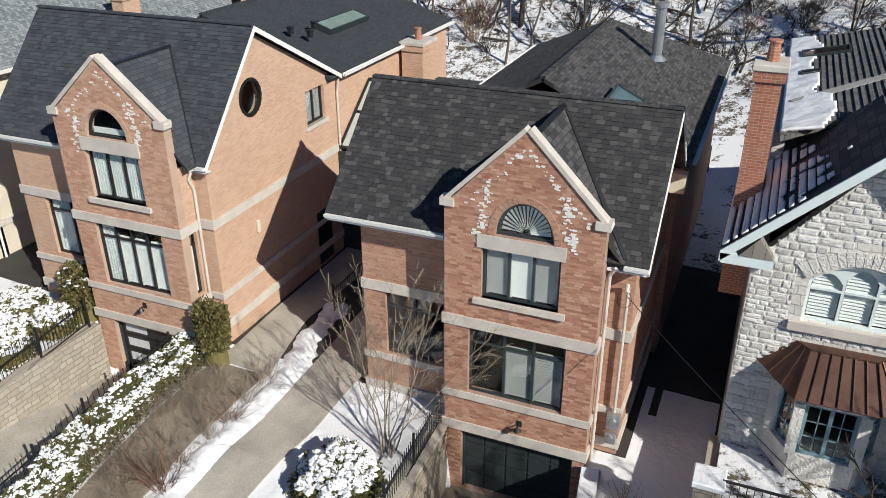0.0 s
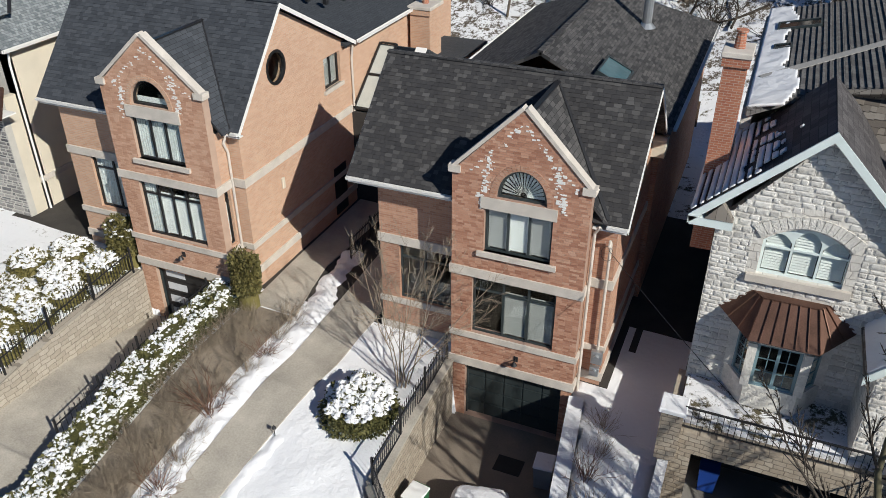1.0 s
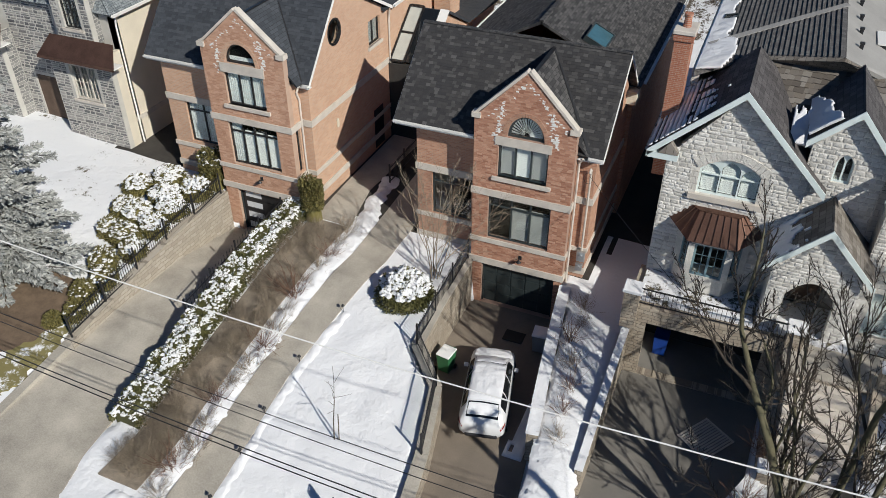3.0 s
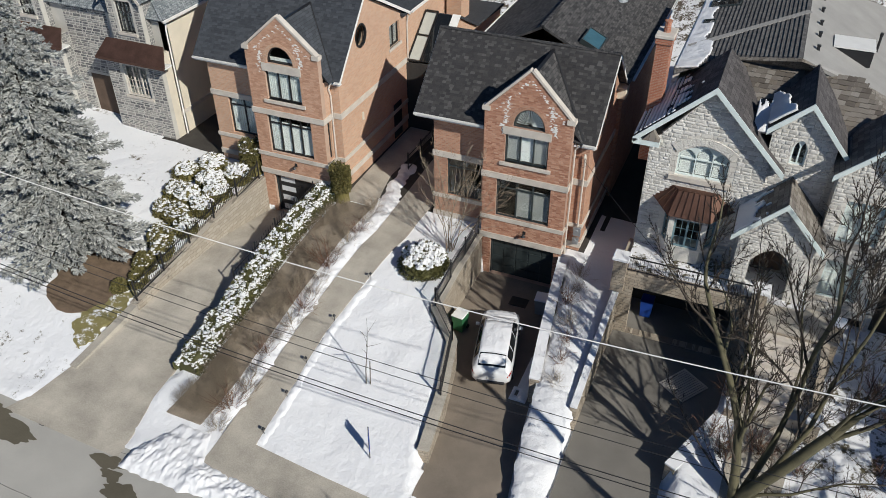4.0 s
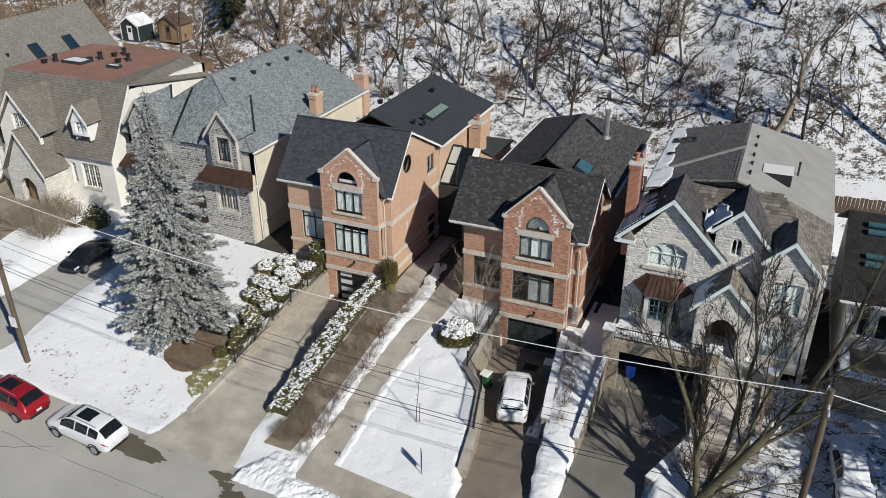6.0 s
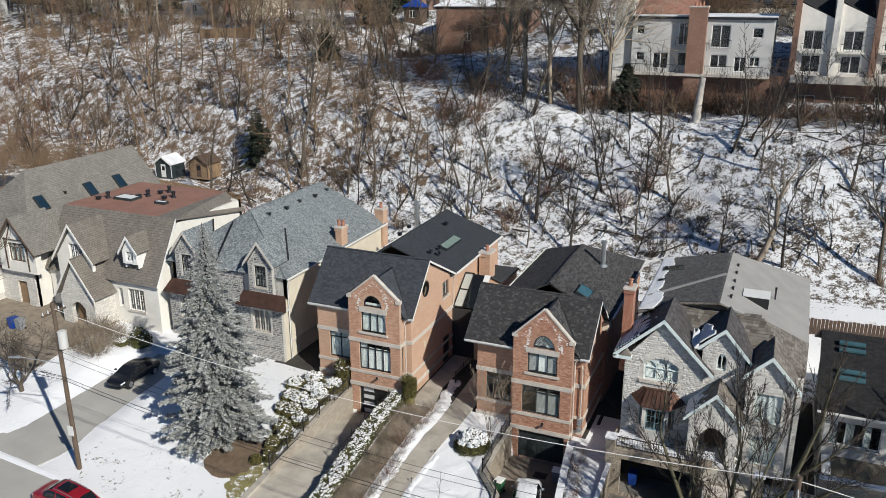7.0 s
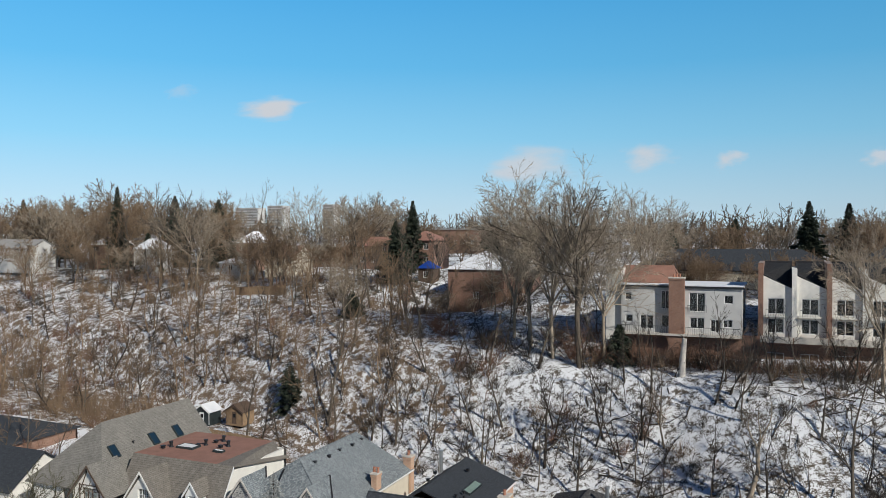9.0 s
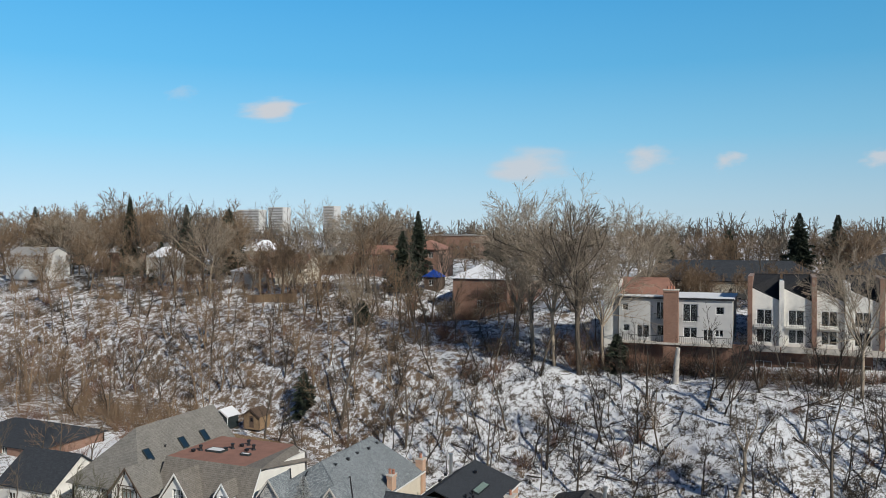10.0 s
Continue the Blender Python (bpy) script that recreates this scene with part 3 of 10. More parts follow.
def grid_mesh(name, xs, ys, fn):
    nx, ny = len(xs), len(ys)
    verts = [(x, y, fn(x, y)) for y in ys for x in xs]
    faces = [(j * nx + i, j * nx + i + 1, (j + 1) * nx + i + 1, (j + 1) * nx + i) for j in range(ny - 1) for i in range(nx - 1)]
    me = bpy.data.meshes.new(name)
    me.from_pydata(verts, [], faces)
    return me


def steps(*spans):
    out = []
    for a, b, s in spans:
        out += list(np.arange(a, b, s))
    return [float(v) for v in out] + [float(spans[-1][1])]


XS = steps((-3000, -400, 260), (-400, -130, 15), (-130, -46, 3), (-46, -24, 1.0), (-24, 8, 0.25), (8, 40, 1.6), (40, 400, 20), (400, 3000, 260))
YS = steps((-2500, -100, 240), (-100, -12, 8), (-12, -1, 1.0), (-1, 19, 0.25), (19, 40, 1.5), (40, 110, 1.6), (110, 400, 15), (400, 4200, 250))


def ground_bumpy(x, y):
    z = ground_z(x, y)
    if 0.8 < y < 40:
        z += 0.05 * noise.noise((x * 0.9, y * 0.9, 0)) + 0.02 * noise.noise((x * 3, y * 3, 5))
    elif y >= 40:
        z += 0.5 * noise.noise((x * 0.12, y * 0.12, 3)) + 0.25 * noise.noise((x * 0.5, y * 0.5, 7))
    return z


me = grid_mesh("ground", XS, YS, ground_bumpy)
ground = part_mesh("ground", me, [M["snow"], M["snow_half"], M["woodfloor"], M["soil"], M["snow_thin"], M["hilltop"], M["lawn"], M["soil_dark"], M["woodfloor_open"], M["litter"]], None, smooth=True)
for p in me.polygons:
    c = p.center
    if c.y > 97 + 16 * noise.noise((c.x * 0.05, c.y * 0.05, 1)) + 6 * noise.noise((c.x * 0.2, c.y * 0.2, 4)):
        k = 5
    elif c.x > -26 and 44.5 + 1.5 * noise.noise((c.x * 0.3, c.y * 0.3, 5)) < c.y < 52 + 6 * noise.noise((c.x * 0.12, c.y * 0.12, 8)):
        k = 9
    elif c.y > 46 + 3 * noise.noise((c.x * 0.2, c.y * 0.2, 9)):
        k = 8 if c.x + 0.5 * (70 - c.y) > -40 + 40 * noise.noise((c.x * 0.05, c.y * 0.05, 3)) + 30 * noise.noise((c.x * 0.4, c.y * 0.4, 3)) else 2
    elif c.y > 36:
        k = 4
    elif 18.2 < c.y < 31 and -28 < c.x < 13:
        # 7 is the ground coloured dark for the shade between the houses
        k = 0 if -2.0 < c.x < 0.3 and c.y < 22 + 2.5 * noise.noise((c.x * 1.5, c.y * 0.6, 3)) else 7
    elif c.x < -43.5 and 8.6 + 1.2 * noise.noise((c.x * 0.5, c.y * 0.5, 2)) < c.y < 18:
        k = 3
    elif c.y > 19 or c.y < -9 or c.x < -46 or (c.x > 6 and c.y > 9):
        k = 1
    elif c.x > 6 and c.y > 2.5:
        k = 4
    elif (-33 < c.x < -21 and c.y < 5.5 + 1.5 * noise.noise((c.x * 0.4, 0, 0))) or (-29 < c.x < -22 and c.y > 12):
        k = 4
    else:
        k = 0
    p.material_index = k
tagged(ground, "snow-covered ground rising to a wooded hillside", "ground", kind="structure")


def strip(name, rows, zf, material, label, category, rise=0.0, n=60, kind="structure", m=8):
    """A paved strip between two edges, with a skirt, lying on the ground."""
    ys = np.linspace(rows[0][0], rows[-1][0], n)
    verts, faces = [], []
    for y in ys:
        a, b = edges_at(y, rows)
        for i in range(m + 1):
            x = a + (b - a) * i / m
            verts.append((x, y, zf(x, y) + rise))
    for j in range(n - 1):
        for i in range(m):
            k = j * (m + 1) + i
            faces.append((k, k + 1, k + m + 2, k + m + 1))
    top = len(verts)
    ring = [j * (m + 1) for j in range(n)] + [(n - 1) * (m + 1) + i for i in range(1, m + 1)] + [j * (m + 1) + m for j in range(n - 2, -1, -1)] + [i for i in range(m - 1, 0, -1)]
    verts += [(verts[i][0], verts[i][1], verts[i][2] - 0.25) for i in ring]
    for i in range(len(ring)):
        j = (i + 1) % len(ring)
        faces.append((ring[i], ring[j], top + j, top + i))
    me = bpy.data.meshes.new(name)
    me.from_pydata(verts, [], faces)
    return tagged(part_mesh(name, me, material, None), label, category, kind=kind)


strip("driveway", DRIVE_ROSE, lambda x, y: drive_z("rose", x, y), M["concrete"], "pale worn concrete driveway sloping down to a garage", "driveway")
strip("driveway", DRIVE_RED, lambda x, y: drive_z("red", x, y), M["drive_brown"], "grey-brown driveway with tree shadows and wet patches", "driveway")
strip("driveway", DRIVE_STONE, lambda x, y: drive_z("stone", x, y), M["asphalt_dark"], "old grey asphalt driveway leading under a porch", "driveway")
strip("driveway", DRIVE_LEFT, lambda x, y: drive_z("left", x, y), M["asphalt"], "grey asphalt driveway cleared of snow", "driveway")
strip("pavement", PATH, lot_surface, M["concrete"], "concrete garden path with joints, cleared of snow", "path", 0.05, 120)

xs = list(np.arange(-140, 60, 2.0))
me = bpy.data.meshes.new("road")
rv = []
for x in xs:
    ye = 0.45 + 0.25 * math.sin(x * 0.35) + (0.35 if -36 < x < -21 else 0)
    for y in (-9.0, -6, -3, -1, ye):
        rv.append((x, y, street_z(x) - 0.004 * abs(y + 4.5)))
rf = [(i * 5 + j, (i + 1) * 5 + j, (i + 1) * 5 + j + 1, i * 5 + j + 1) for i in range(len(xs) - 1) for j in range(4)]
me.from_pydata(rv, [], rf)
tagged(part_mesh("road", me, M["asphalt"], None), "worn grey asphalt street with wet patches and salt stains", "road", kind="structure")

# ---- the two brick houses ----
def coping(bm, f, pts, w=0.32, t=0.11, over=0.05):
    """A stone capping along a gable's top, given as points (u, v)."""
    for (u0, v0), (u1, v1) in zip(pts[:-1], pts[1:]):
        d = Vector((u1 - u0, v1 - v0)).normalized()
        nx, nz = -d.y, d.x
        if nz < 0:
            nx, nz = -nx, -nz
        q = [f.at(u0, v0, over), f.at(u1, v1, over), f.at(u1 + nx * t, v1 + nz * t, over), f.at(u0 + nx * t, v0 + nz * t, over)]
        prism(bm, q, -f.out * w)
    return bm


def gutter(bm, a, b, s=0.12):
    """An eaves gutter of U section."""
    a, b = Vector(a), Vector(b)
    d = (b - a).normalized()
    o = d.cross(Vector((0, 0, 1)))
    prof = [(0, 0), (0, -s), (s, -s), (s + 0.02, 0), (s - 0.01, 0), (s - 0.02, -s + 0.02), (0.02, -s + 0.02), (0.02, 0)]
    return prism(bm, [a + o * p + Vector((0, 0, q)) for p, q in prof], b - a)


def downpipe(bm, pts, r=0.05):
    for a, b in zip(pts[:-1], pts[1:]):
        beam(bm, a, b, r, n=8, w2=r)
    return bm


def brick_house(name, label, P):
    g = P["mat"]
    H = thing(name, ((P["xl"] + P["xr"]) / 2, P["yf"], P["z0"]), label, "house")
    x0, x1, yb, yf, z0 = P["bx0"], P["bx1"], P["yb"], P["yf"], P["z0"]
    xl, xr, ap, sh, xm = P["xl"], P["xr"], P["apex"], P["shoulder"], P["xm"]
    fb, fm = front(yb), front(yf)
    uw, lw, ar, ga, lf = P["upper"], P["lower"], P["arch"], P["garage"], P["left"]
    ev, rdg, yr, er, yre = P["eave"], P["ridge"], P["yridge"], P["eave_r"], P["y_rear"]
    # bay
    outer = [(x0, z0 - 0.4), (x1, z0 - 0.4), (x1, sh), (xm, ap), (x0, sh)]
    bm = plate(bmesh.new(), fb, outer, [rect(*uw), rect(*lw), arch(*ar), rect(*ga)], 0.32)
    part("bay_wall", bm, P["mortar"], H)
    for f, ends in ((west(x0), 0), (east(x1), 1)):
        holes = [rect(*P["slit"])] if ends and "slit" in P else []
        part("bay_side", plate(bmesh.new(), f, rect(yb + 0.32, yf + 0.3, z0 - 0.4, P["side_top"]), holes, 0.3), g, H)
    # main block
    wl = P["wall_top"]
    part("front_wall", plate(bmesh.new(), fm, rect(xl, x0, z0, wl), [rect(*lf)], 0.3), g, H)
    part("front_wall", plate(bmesh.new(), fm, rect(x1, xr, z0, wl), (), 0.3), g, H)
    for f, hs in ((west(xl), []), (east(xr), P["side_holes"])):
        prof = [(yf + 0.3, z0), (yre, z0), (yre, er - 0.1), (yr, rdg - 0.22), (yf + 0.3, wl + 0.02)]
        part("gable_wall", plate(bmesh.new(), f, prof, hs, 0.3), g, H)
    # roof
    yo = P["y_eave"]
    rx0, rx1 = P["rx0"], P["rx1"]
    rf = part("roof", slope(bmesh.new(), [(rx0, yo, ev), (rx1, yo, ev), (rx1, yr, rdg), (rx0, yr, rdg)]), P["roof"], H)
    part("roof", slope(bmesh.new(), [(rx0, yr, rdg), (rx1, yr, rdg), (rx1, yre + 0.2, er), (rx0, yre + 0.2, er)]), P["roof"], H)
    bm = bmesh.new()
    beam(bm, (rx0, yr, rdg + 0.01), (rx1, yr, rdg + 0.01), 0.2, 0.06)
    part("ridge_cap", bm, P["roof"], H)
    for x in (rx0 - 0.02, rx1):
        for (ya, za), (yb2, zb) in (((yo, ev), (yr, rdg)), ((yr, rdg), (yre + 0.2, er))):
            part("verge_board", prism(bmesh.new(), [(x, ya, za - 0.03), (x, yb2, zb - 0.03), (x, yb2, zb - 0.2), (x, ya, za - 0.2)], (0.03, 0, 0)), M["white_paint"], H)
    for a, b in ((rx0, x0 - 0.12), (x1 + 0.45, rx1)):
        part("gutter", gutter(bmesh.new(), (a, yo, ev - 0.02), (b, yo, ev - 0.02), 0.1), M["white_paint"], H)
    for a, b in ((rx0 + 0.03, x0 - 0.02), (x1 + 0.02, rx1 - 0.03)):
        part("soffit", one_box(a, b, yo + 0.02, yf - 0.01, ev - 0.24, ev - 0.2), M["white_paint"], H)
    # roof over the bay
    zb, ze, o = ap - 0.32, P["bay_eave"], 0.32
    yhit = yo + (zb - ev) / ((rdg - ev) / (yr - yo)) + 0.05
    for s, xe in ((-1, x0 - 0.12), (1, x1 + P["bay_over"])):
        zz = ze
        yh = yo + max(0.05, (zz - ev) / ((rdg - ev) / (yr - yo)))
        part("bay_roof", slope(bmesh.new(), [(xm, yb + 0.28, zb), (xe, yb + 0.28, zz), (xe, yh + 0.1, zz), (xm, yhit, zb)], 0.08), P["roof"], H)
    bm = bmesh.new()
    beam(bm, (xm, yb + 0.3, zb + 0.02), (xm, yhit, zb + 0.02), 0.16, 0.05)
    for s, xe in ((-1, x0 - 0.12), (1, x1 + P["bay_over"])):
        yh = yo + max(0.05, (ze - ev) / ((rdg - ev) / (yr - yo)))
        if s > 0:
            beam(bm, (xm, yhit + 0.02, zb + 0.06), (xe, yh + 0.02, ze + 0.06), 0.12, 0.05)
    part("valley", bm, M["black_metal"], H)
    bm = coping(bmesh.new(), fb, [(x0 - 0.05, sh), (xm, ap)])
    coping(bm, fb, [(xm, ap), (x1 + 0.05, sh)])
    for xx in (x0 - 0.1, x1 - 0.28):
        fbox(bm, fb, xx, xx + 0.38, sh - 0.02, sh + 0.2, -0.28, 0.08)
    part("gable_coping", bm, M["stone_trim"], H, "pale stone gable coping")
    # bands
    for nm, v0, v1, k in P["bands"]:
        bm = bmesh.new()
        band(bm, fb, x0 - 0.06, x1 + 0.06, v0, v1, 0.06)
        if k:
            band(bm, west(x0), yb, yf - 0.06, v0, v1, 0.06)
            band(bm, east(x1), yb, yf - 0.06, v0, v1, 0.06)
            band(bm, fm, xl - 0.06, x0 - 0.06, v0, v1, 0.06)
            band(bm, fm, x1 + 0.06, xr + 0.06, v0, v1, 0.06)
            band(bm, east(xr), yf, P["band_end"], v0, v1, 0.06)
            band(bm, west(xl), yf, yre, v0, v1, 0.06)
        part("stone_band", bm, M["stone_trim"], H, "pale stone string course")
    # windows of the bay
    fr = P["frame"]
    window(H, fb, *uw, cols=(1, 1, 1), frame_mat=fr, fill=P["fill_u"], sill=None)
    part("lintel", fbox(bmesh.new(), fb, uw[0] - 0.12, uw[1] + 0.12, uw[3], ar[2] - 0.02, -0.2, 0.05), M["stone_trim"], H)
    part("window_sill", fbox(bmesh.new(), fb, uw[0] - 0.2, uw[1] + 0.2, uw[2] - 0.17, uw[2], -0.12, 0.1), M["stone_trim"], H)
    window(H, fb, *lw, cols=P["lcols"], transom=0.5, frame_mat=fr, fill=P["fill_l"])
    window(H, fm, *lf, cols=(1, 1.1), transom=0.5, frame_mat=fr, fill=P["fill_left"])
    # fan light
    w = part("fan_window", plate(bmesh.new(), fb, arch(*ar), [arch(ar[0] + 0.09, ar[1] - 0.09, ar[2] + 0.07, ar[3] - 0.08)], 0.07, -0.1), fr, H)
    bm = bmesh.new()
    a2 = arch(ar[0] + 0.09, ar[1] - 0.09, ar[2] + 0.07, ar[3] - 0.08)
    prism(bm, [fb.at(u, v, -0.15) for u, v in a2], -fb.out * 0.01)
    part("pane", bm, M["glass"], w).visible_shadow = False
    bm = bmesh.new()
    c = (ar[0] + ar[1]) / 2
    if P["sunburst"]:
        n = 17
        for i in range(n):
            t0, t1 = math.pi * (i + 0.12) / n, math.pi * (i + 0.82) / n
            q = []
            for t, k in ((t0, 0.16), (t0, 0.97), (t1, 0.97), (t1, 0.16)):
                q.append(fb.at(c + k * (ar[1] - ar[0] - 0.18) / 2 * math.cos(t), ar[2] + 0.09 + k * (ar[3] - ar[2] - 0.17) * math.sin(t), -0.2 - 0.03 * (t == t1)))
            prism(bm, q, -fb.out * 0.01)
        part("sunburst_shade", bm, M["blind"], w, "white pleated sunburst shade")
    else:
        fbox(bm, fb, ar[0] + 0.12, ar[1] - 0.12, ar[2] + 0.09, ar[2] + 0.28, -0.22, -0.2)
        part("roller_blind", bm, M["blind"], w)
    # brick ring over the fan light, with lime bloom beside it
    bm = bmesh.new()
    n = 21
    for i in range(n):
        t0, t1 = math.pi * i / n + 0.01, math.pi * (i + 1) / n - 0.01
        ra, rb_ = (ar[1] - ar[0]) / 2, ar[3] - ar[2]
        q = [fb.at(c + (ra + k) * math.cos(t), ar[2] + (rb_ + k) * math.sin(t), 0.0) for t, k in ((t0, 0.02), (t0, 0.2), (t1, 0.2), (t1, 0.02))]
        prism(bm, q, fb.out * 0.025)
    part("arch_bricks", bm, g, H)
    bm = bmesh.new()
    rnd = random.Random(P["seed"])
    for i in range(P["bloom"]):
        sd = rnd.choice((-1, 1))
        t = rnd.uniform(0, 1)
        k = rnd.gauss(0, 0.07)
        if rnd.random() < 0.3:
            u = xm + sd * (t * (x1 - x0) * 0.40)
            v = ap - 0.35 - t * (ap - sh) * 0.82 - abs(rnd.gauss(0, 0.12))
        else:
            u = c + sd * ((ar[1] - ar[0]) / 2 + 0.22 + 0.3 * t + k)
            v = ar[3] + 0.25 - 1.7 * t * (1 if sd < 0 else 0.75) + rnd.gauss(0, 0.05)
        s = rnd.uniform(0.01, 0.045)
        fbox(bm, fb, u - s * 1.3, u + s * 1.3, v - s * 0.6, v + s * 0.6, -0.01, 0.0152 + 0.00004 * i)
    tagged(part("lime_bloom", bm, M["white_paint"], H), "white lime bloom on the brick", kind="stuff")
    # garage door
    ga0, ga1, gz0, gz1 = ga
    d = part("garage_door", fbox(bmesh.new(), fb, ga0, ga1, gz0, gz1, -0.30, -0.26), P["door"], H, P["door_label"])
    rows = 4
    hgt = (gz1 - gz0) / rows
    for r in range(rows):
        if P["door_style"] == "slats":
            part("door_panel", fbox(bmesh.new(), fb, ga0 + 0.03, ga1 - 0.03, gz0 + r * hgt + 0.02, gz0 + (r + 1) * hgt - 0.02, -0.26, -0.235), P["door"], d)
            part("door_light", fbox(bmesh.new(), fb, ga0 + 0.25, ga0 + 1.15, gz0 + r * hgt + 0.14, gz0 + (r + 1) * hgt - 0.14, -0.235, -0.225), M["lamp_clear"], d, "frosted glass strip")
        else:
            for q in range(5):
                w5 = (ga1 - ga0) / 5
                part("door_panel", fbox(bmesh.new(), fb, ga0 + q * w5 + 0.03, ga0 + (q + 1) * w5 - 0.03, gz0 + r * hgt + 0.03, gz0 + (r + 1) * hgt - 0.03, -0.26, -0.23), P["door"], d)
    bm = bmesh.new()
    fbox(bm, fb, ga0 - 0.0, ga0 + 0.06, gz0, gz1, -0.24, -0.16)
    fbox(bm, fb, ga1 - 0.06, ga1, gz0, gz1, -0.24, -0.16)
    fbox(bm, fb, ga0 + 0.06, ga1 - 0.06, gz1 - 0.06, gz1, -0.24, -0.16)
    part("door_frame", bm, M["dark_frame"], d)
    # lamp over the garage
    bm = bmesh.new()
    lx, lz = (ga0 + ga1) / 2 + 0.1, P["lamp_z"]
    beam(bm, fb.at(lx, lz, 0.0), fb.at(lx, lz, 0.22), 0.02, n=8, w2=0.02)
    beam(bm, fb.at(lx, lz + 0.02, 0.22), fb.at(lx, lz - 0.1, 0.22), 0.03, n=10, w2=0.12)
    fbox(bm, fb, lx - 0.07, lx + 0.07, lz - 0.1, lz + 0.1, 0.0, 0.03)
    part("wall_lamp", bm, M["black_metal"], H)
    return H


ROSE = dict(mortar=M["mortar_rose"], mat=M["brick_rose"], roof=M["shingle_slate"], frame=M["black_frame"], xl=-23.55, xr=-15.45, bx0=-20.2, bx1=-15.95, xm=-18.05, yb=17.3, yf=18.25, z0=1.4,
            apex=12.95, shoulder=11.1, upper=(-19.15, -17.1, 8.46, 10.05), lower=(-19.4, -16.75, 5.33, 7.55), arch=(-18.95, -17.4, 10.5, 11.42),
            garage=(-19.5, -16.6, 1.4, 3.8), left=(-22.55, -20.55, 5.38, 7.58), slit=(17.66, 18.0, 5.35, 7.6), eave=9.8, ridge=13.4, yridge=21.15, y_eave=17.95, eave_r=10.65, y_rear=26.2,
            wall_top=9.62, side_top=9.75, rx0=-24.15, rx1=-15.2, bay_eave=9.8, bay_over=0.42, band_end=26.2,
            side_holes=[[(20.9 + 0.62 * math.cos(t * math.pi / 10), 11.13 + 0.64 * math.sin(t * math.pi / 10)) for t in range(20)], rect(24.15, 25.45, 9.15, 10.45)],
            bands=[("upper", 7.56, 7.87, True), ("sill", 5.02, 5.24, True), ("garage", 3.88, 4.18, True)],
            fill_u="sheer", fill_left="sheer", fill_l=("sheer", "blind", "blind", "blind"), lcols=(1, 1, 1, 1), sunburst=False, seed=3, bloom=150,
            door=M["black_metal"], door_style="slats", door_label="black garage door with frosted glass strips", lamp_z=4.75)
rose = brick_house("brick_house", "rose-orange brick townhouse with pale stone bands and dark shingles", ROSE)

RED = dict(mortar=M["mortar_red"], mat=M["brick_red"], roof=M["shingle_mottled"], frame=M["dark_frame"], xl=-10.2, xr=-2.3, bx0=-7.22, bx1=-3.0, xm=-5.08, yb=17.4, yf=18.3, z0=0.72,
           apex=12.35, shoulder=10.15, upper=(-6.17, -4.06, 7.6, 9.1), lower=(-6.51, -3.77, 4.42, 6.58), arch=(-5.82, -4.28, 9.5, 10.48),
           garage=(-6.7, -3.35, 0.72, 2.95), left=(-9.5, -7.6, 4.4, 6.58), eave=9.15, ridge=12.25, yridge=21.0, y_eave=17.7, eave_r=9.4, y_rear=24.0,
           wall_top=8.95, side_top=9.2, rx0=-10.98, rx1=-1.95, bay_eave=9.2, bay_over=0.45, band_end=24.0, side_holes=[],
           bands=[("upper", 6.6, 6.92, True), ("sill", 4.18, 4.4, True), ("garage", 3.0, 3.32, True)],
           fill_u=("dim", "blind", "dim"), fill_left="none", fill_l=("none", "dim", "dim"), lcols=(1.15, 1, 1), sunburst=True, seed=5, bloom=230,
           door=M["dark_frame"], door_style="panel", door_label="dark blue-grey panelled garage door", lamp_z=3.75)
red = brick_house("brick_house", "red brick townhouse with pale stone bands and mottled shingles", RED)


def rear_wing(H, x0, x1, y0, y1, z0, ze, zr, xm, mat, roof, hip=4.0, over=0.3, yw=None):
    """The long back part of a house under a low roof with its ridge running back."""
    bm = bmesh.new()
    yw = yw or y0
    plate(bm, west(x0), rect(yw, y1, z0, ze), (), 0.3)
    part("rear_wall", bm, mat, H)
    part("rear_wall", plate(bmesh.new(), east(x1), rect(yw, y1, z0, ze), (), 0.3), mat, H)
    part("rear_wall", plate(bmesh.new(), back(y1), rect(x0 + 0.3, x1 - 0.3, z0, ze), (), 0.3), mat, H)
    a, b, c, d = (x0 - over, y0), (x1 + over, y0), (x1 + over, y1 + over), (x0 - over, y1 + over)
    ye = y1 + over - hip
    part("rear_roof", slope(bmesh.new(), [(*b, ze), (*c, ze), (xm, ye, zr), (xm, y0, zr)]), roof, H)
    part("rear_roof", slope(bmesh.new(), [(*a, ze), (xm, y0, zr), (xm, ye, zr), (*d, ze)]), roof, H)
    if hip > 0.1:
        part("rear_roof", slope(bmesh.new(), [(*c, ze), (*d, ze), (xm, ye, zr)]), roof, H)
    else:
        part("rear_gable", plate(bmesh.new(), back(y1), [(x0, ze), (x1, ze), (xm, zr - 0.15)], (), 0.3), mat, H)
    bm = bmesh.new()
    beam(bm, (xm, y0, zr + 0.01), (xm, ye, zr + 0.01), 0.2, 0.06)
    part("ridge_cap", bm, roof, H)
    part("gutter", gutter(bmesh.new(), (x1 + over, yw + 0.3, ze - 0.02), (x1 + over, y1 + over, ze - 0.02)), M["white_paint"], H)
    part("gutter", gutter(bmesh.new(), (x0 - over, y1 + over, ze - 0.02), (x0 - over, yw + 0.3, ze - 0.02)), M["white_paint"], H)


rear_wing(red, -10.6, -2.1, 23.6, 38.0, 2.0, 9.7, 12.0, -6.5, M["brick_red"], M["shingle_mottled"], 4.5, yw=24.0)
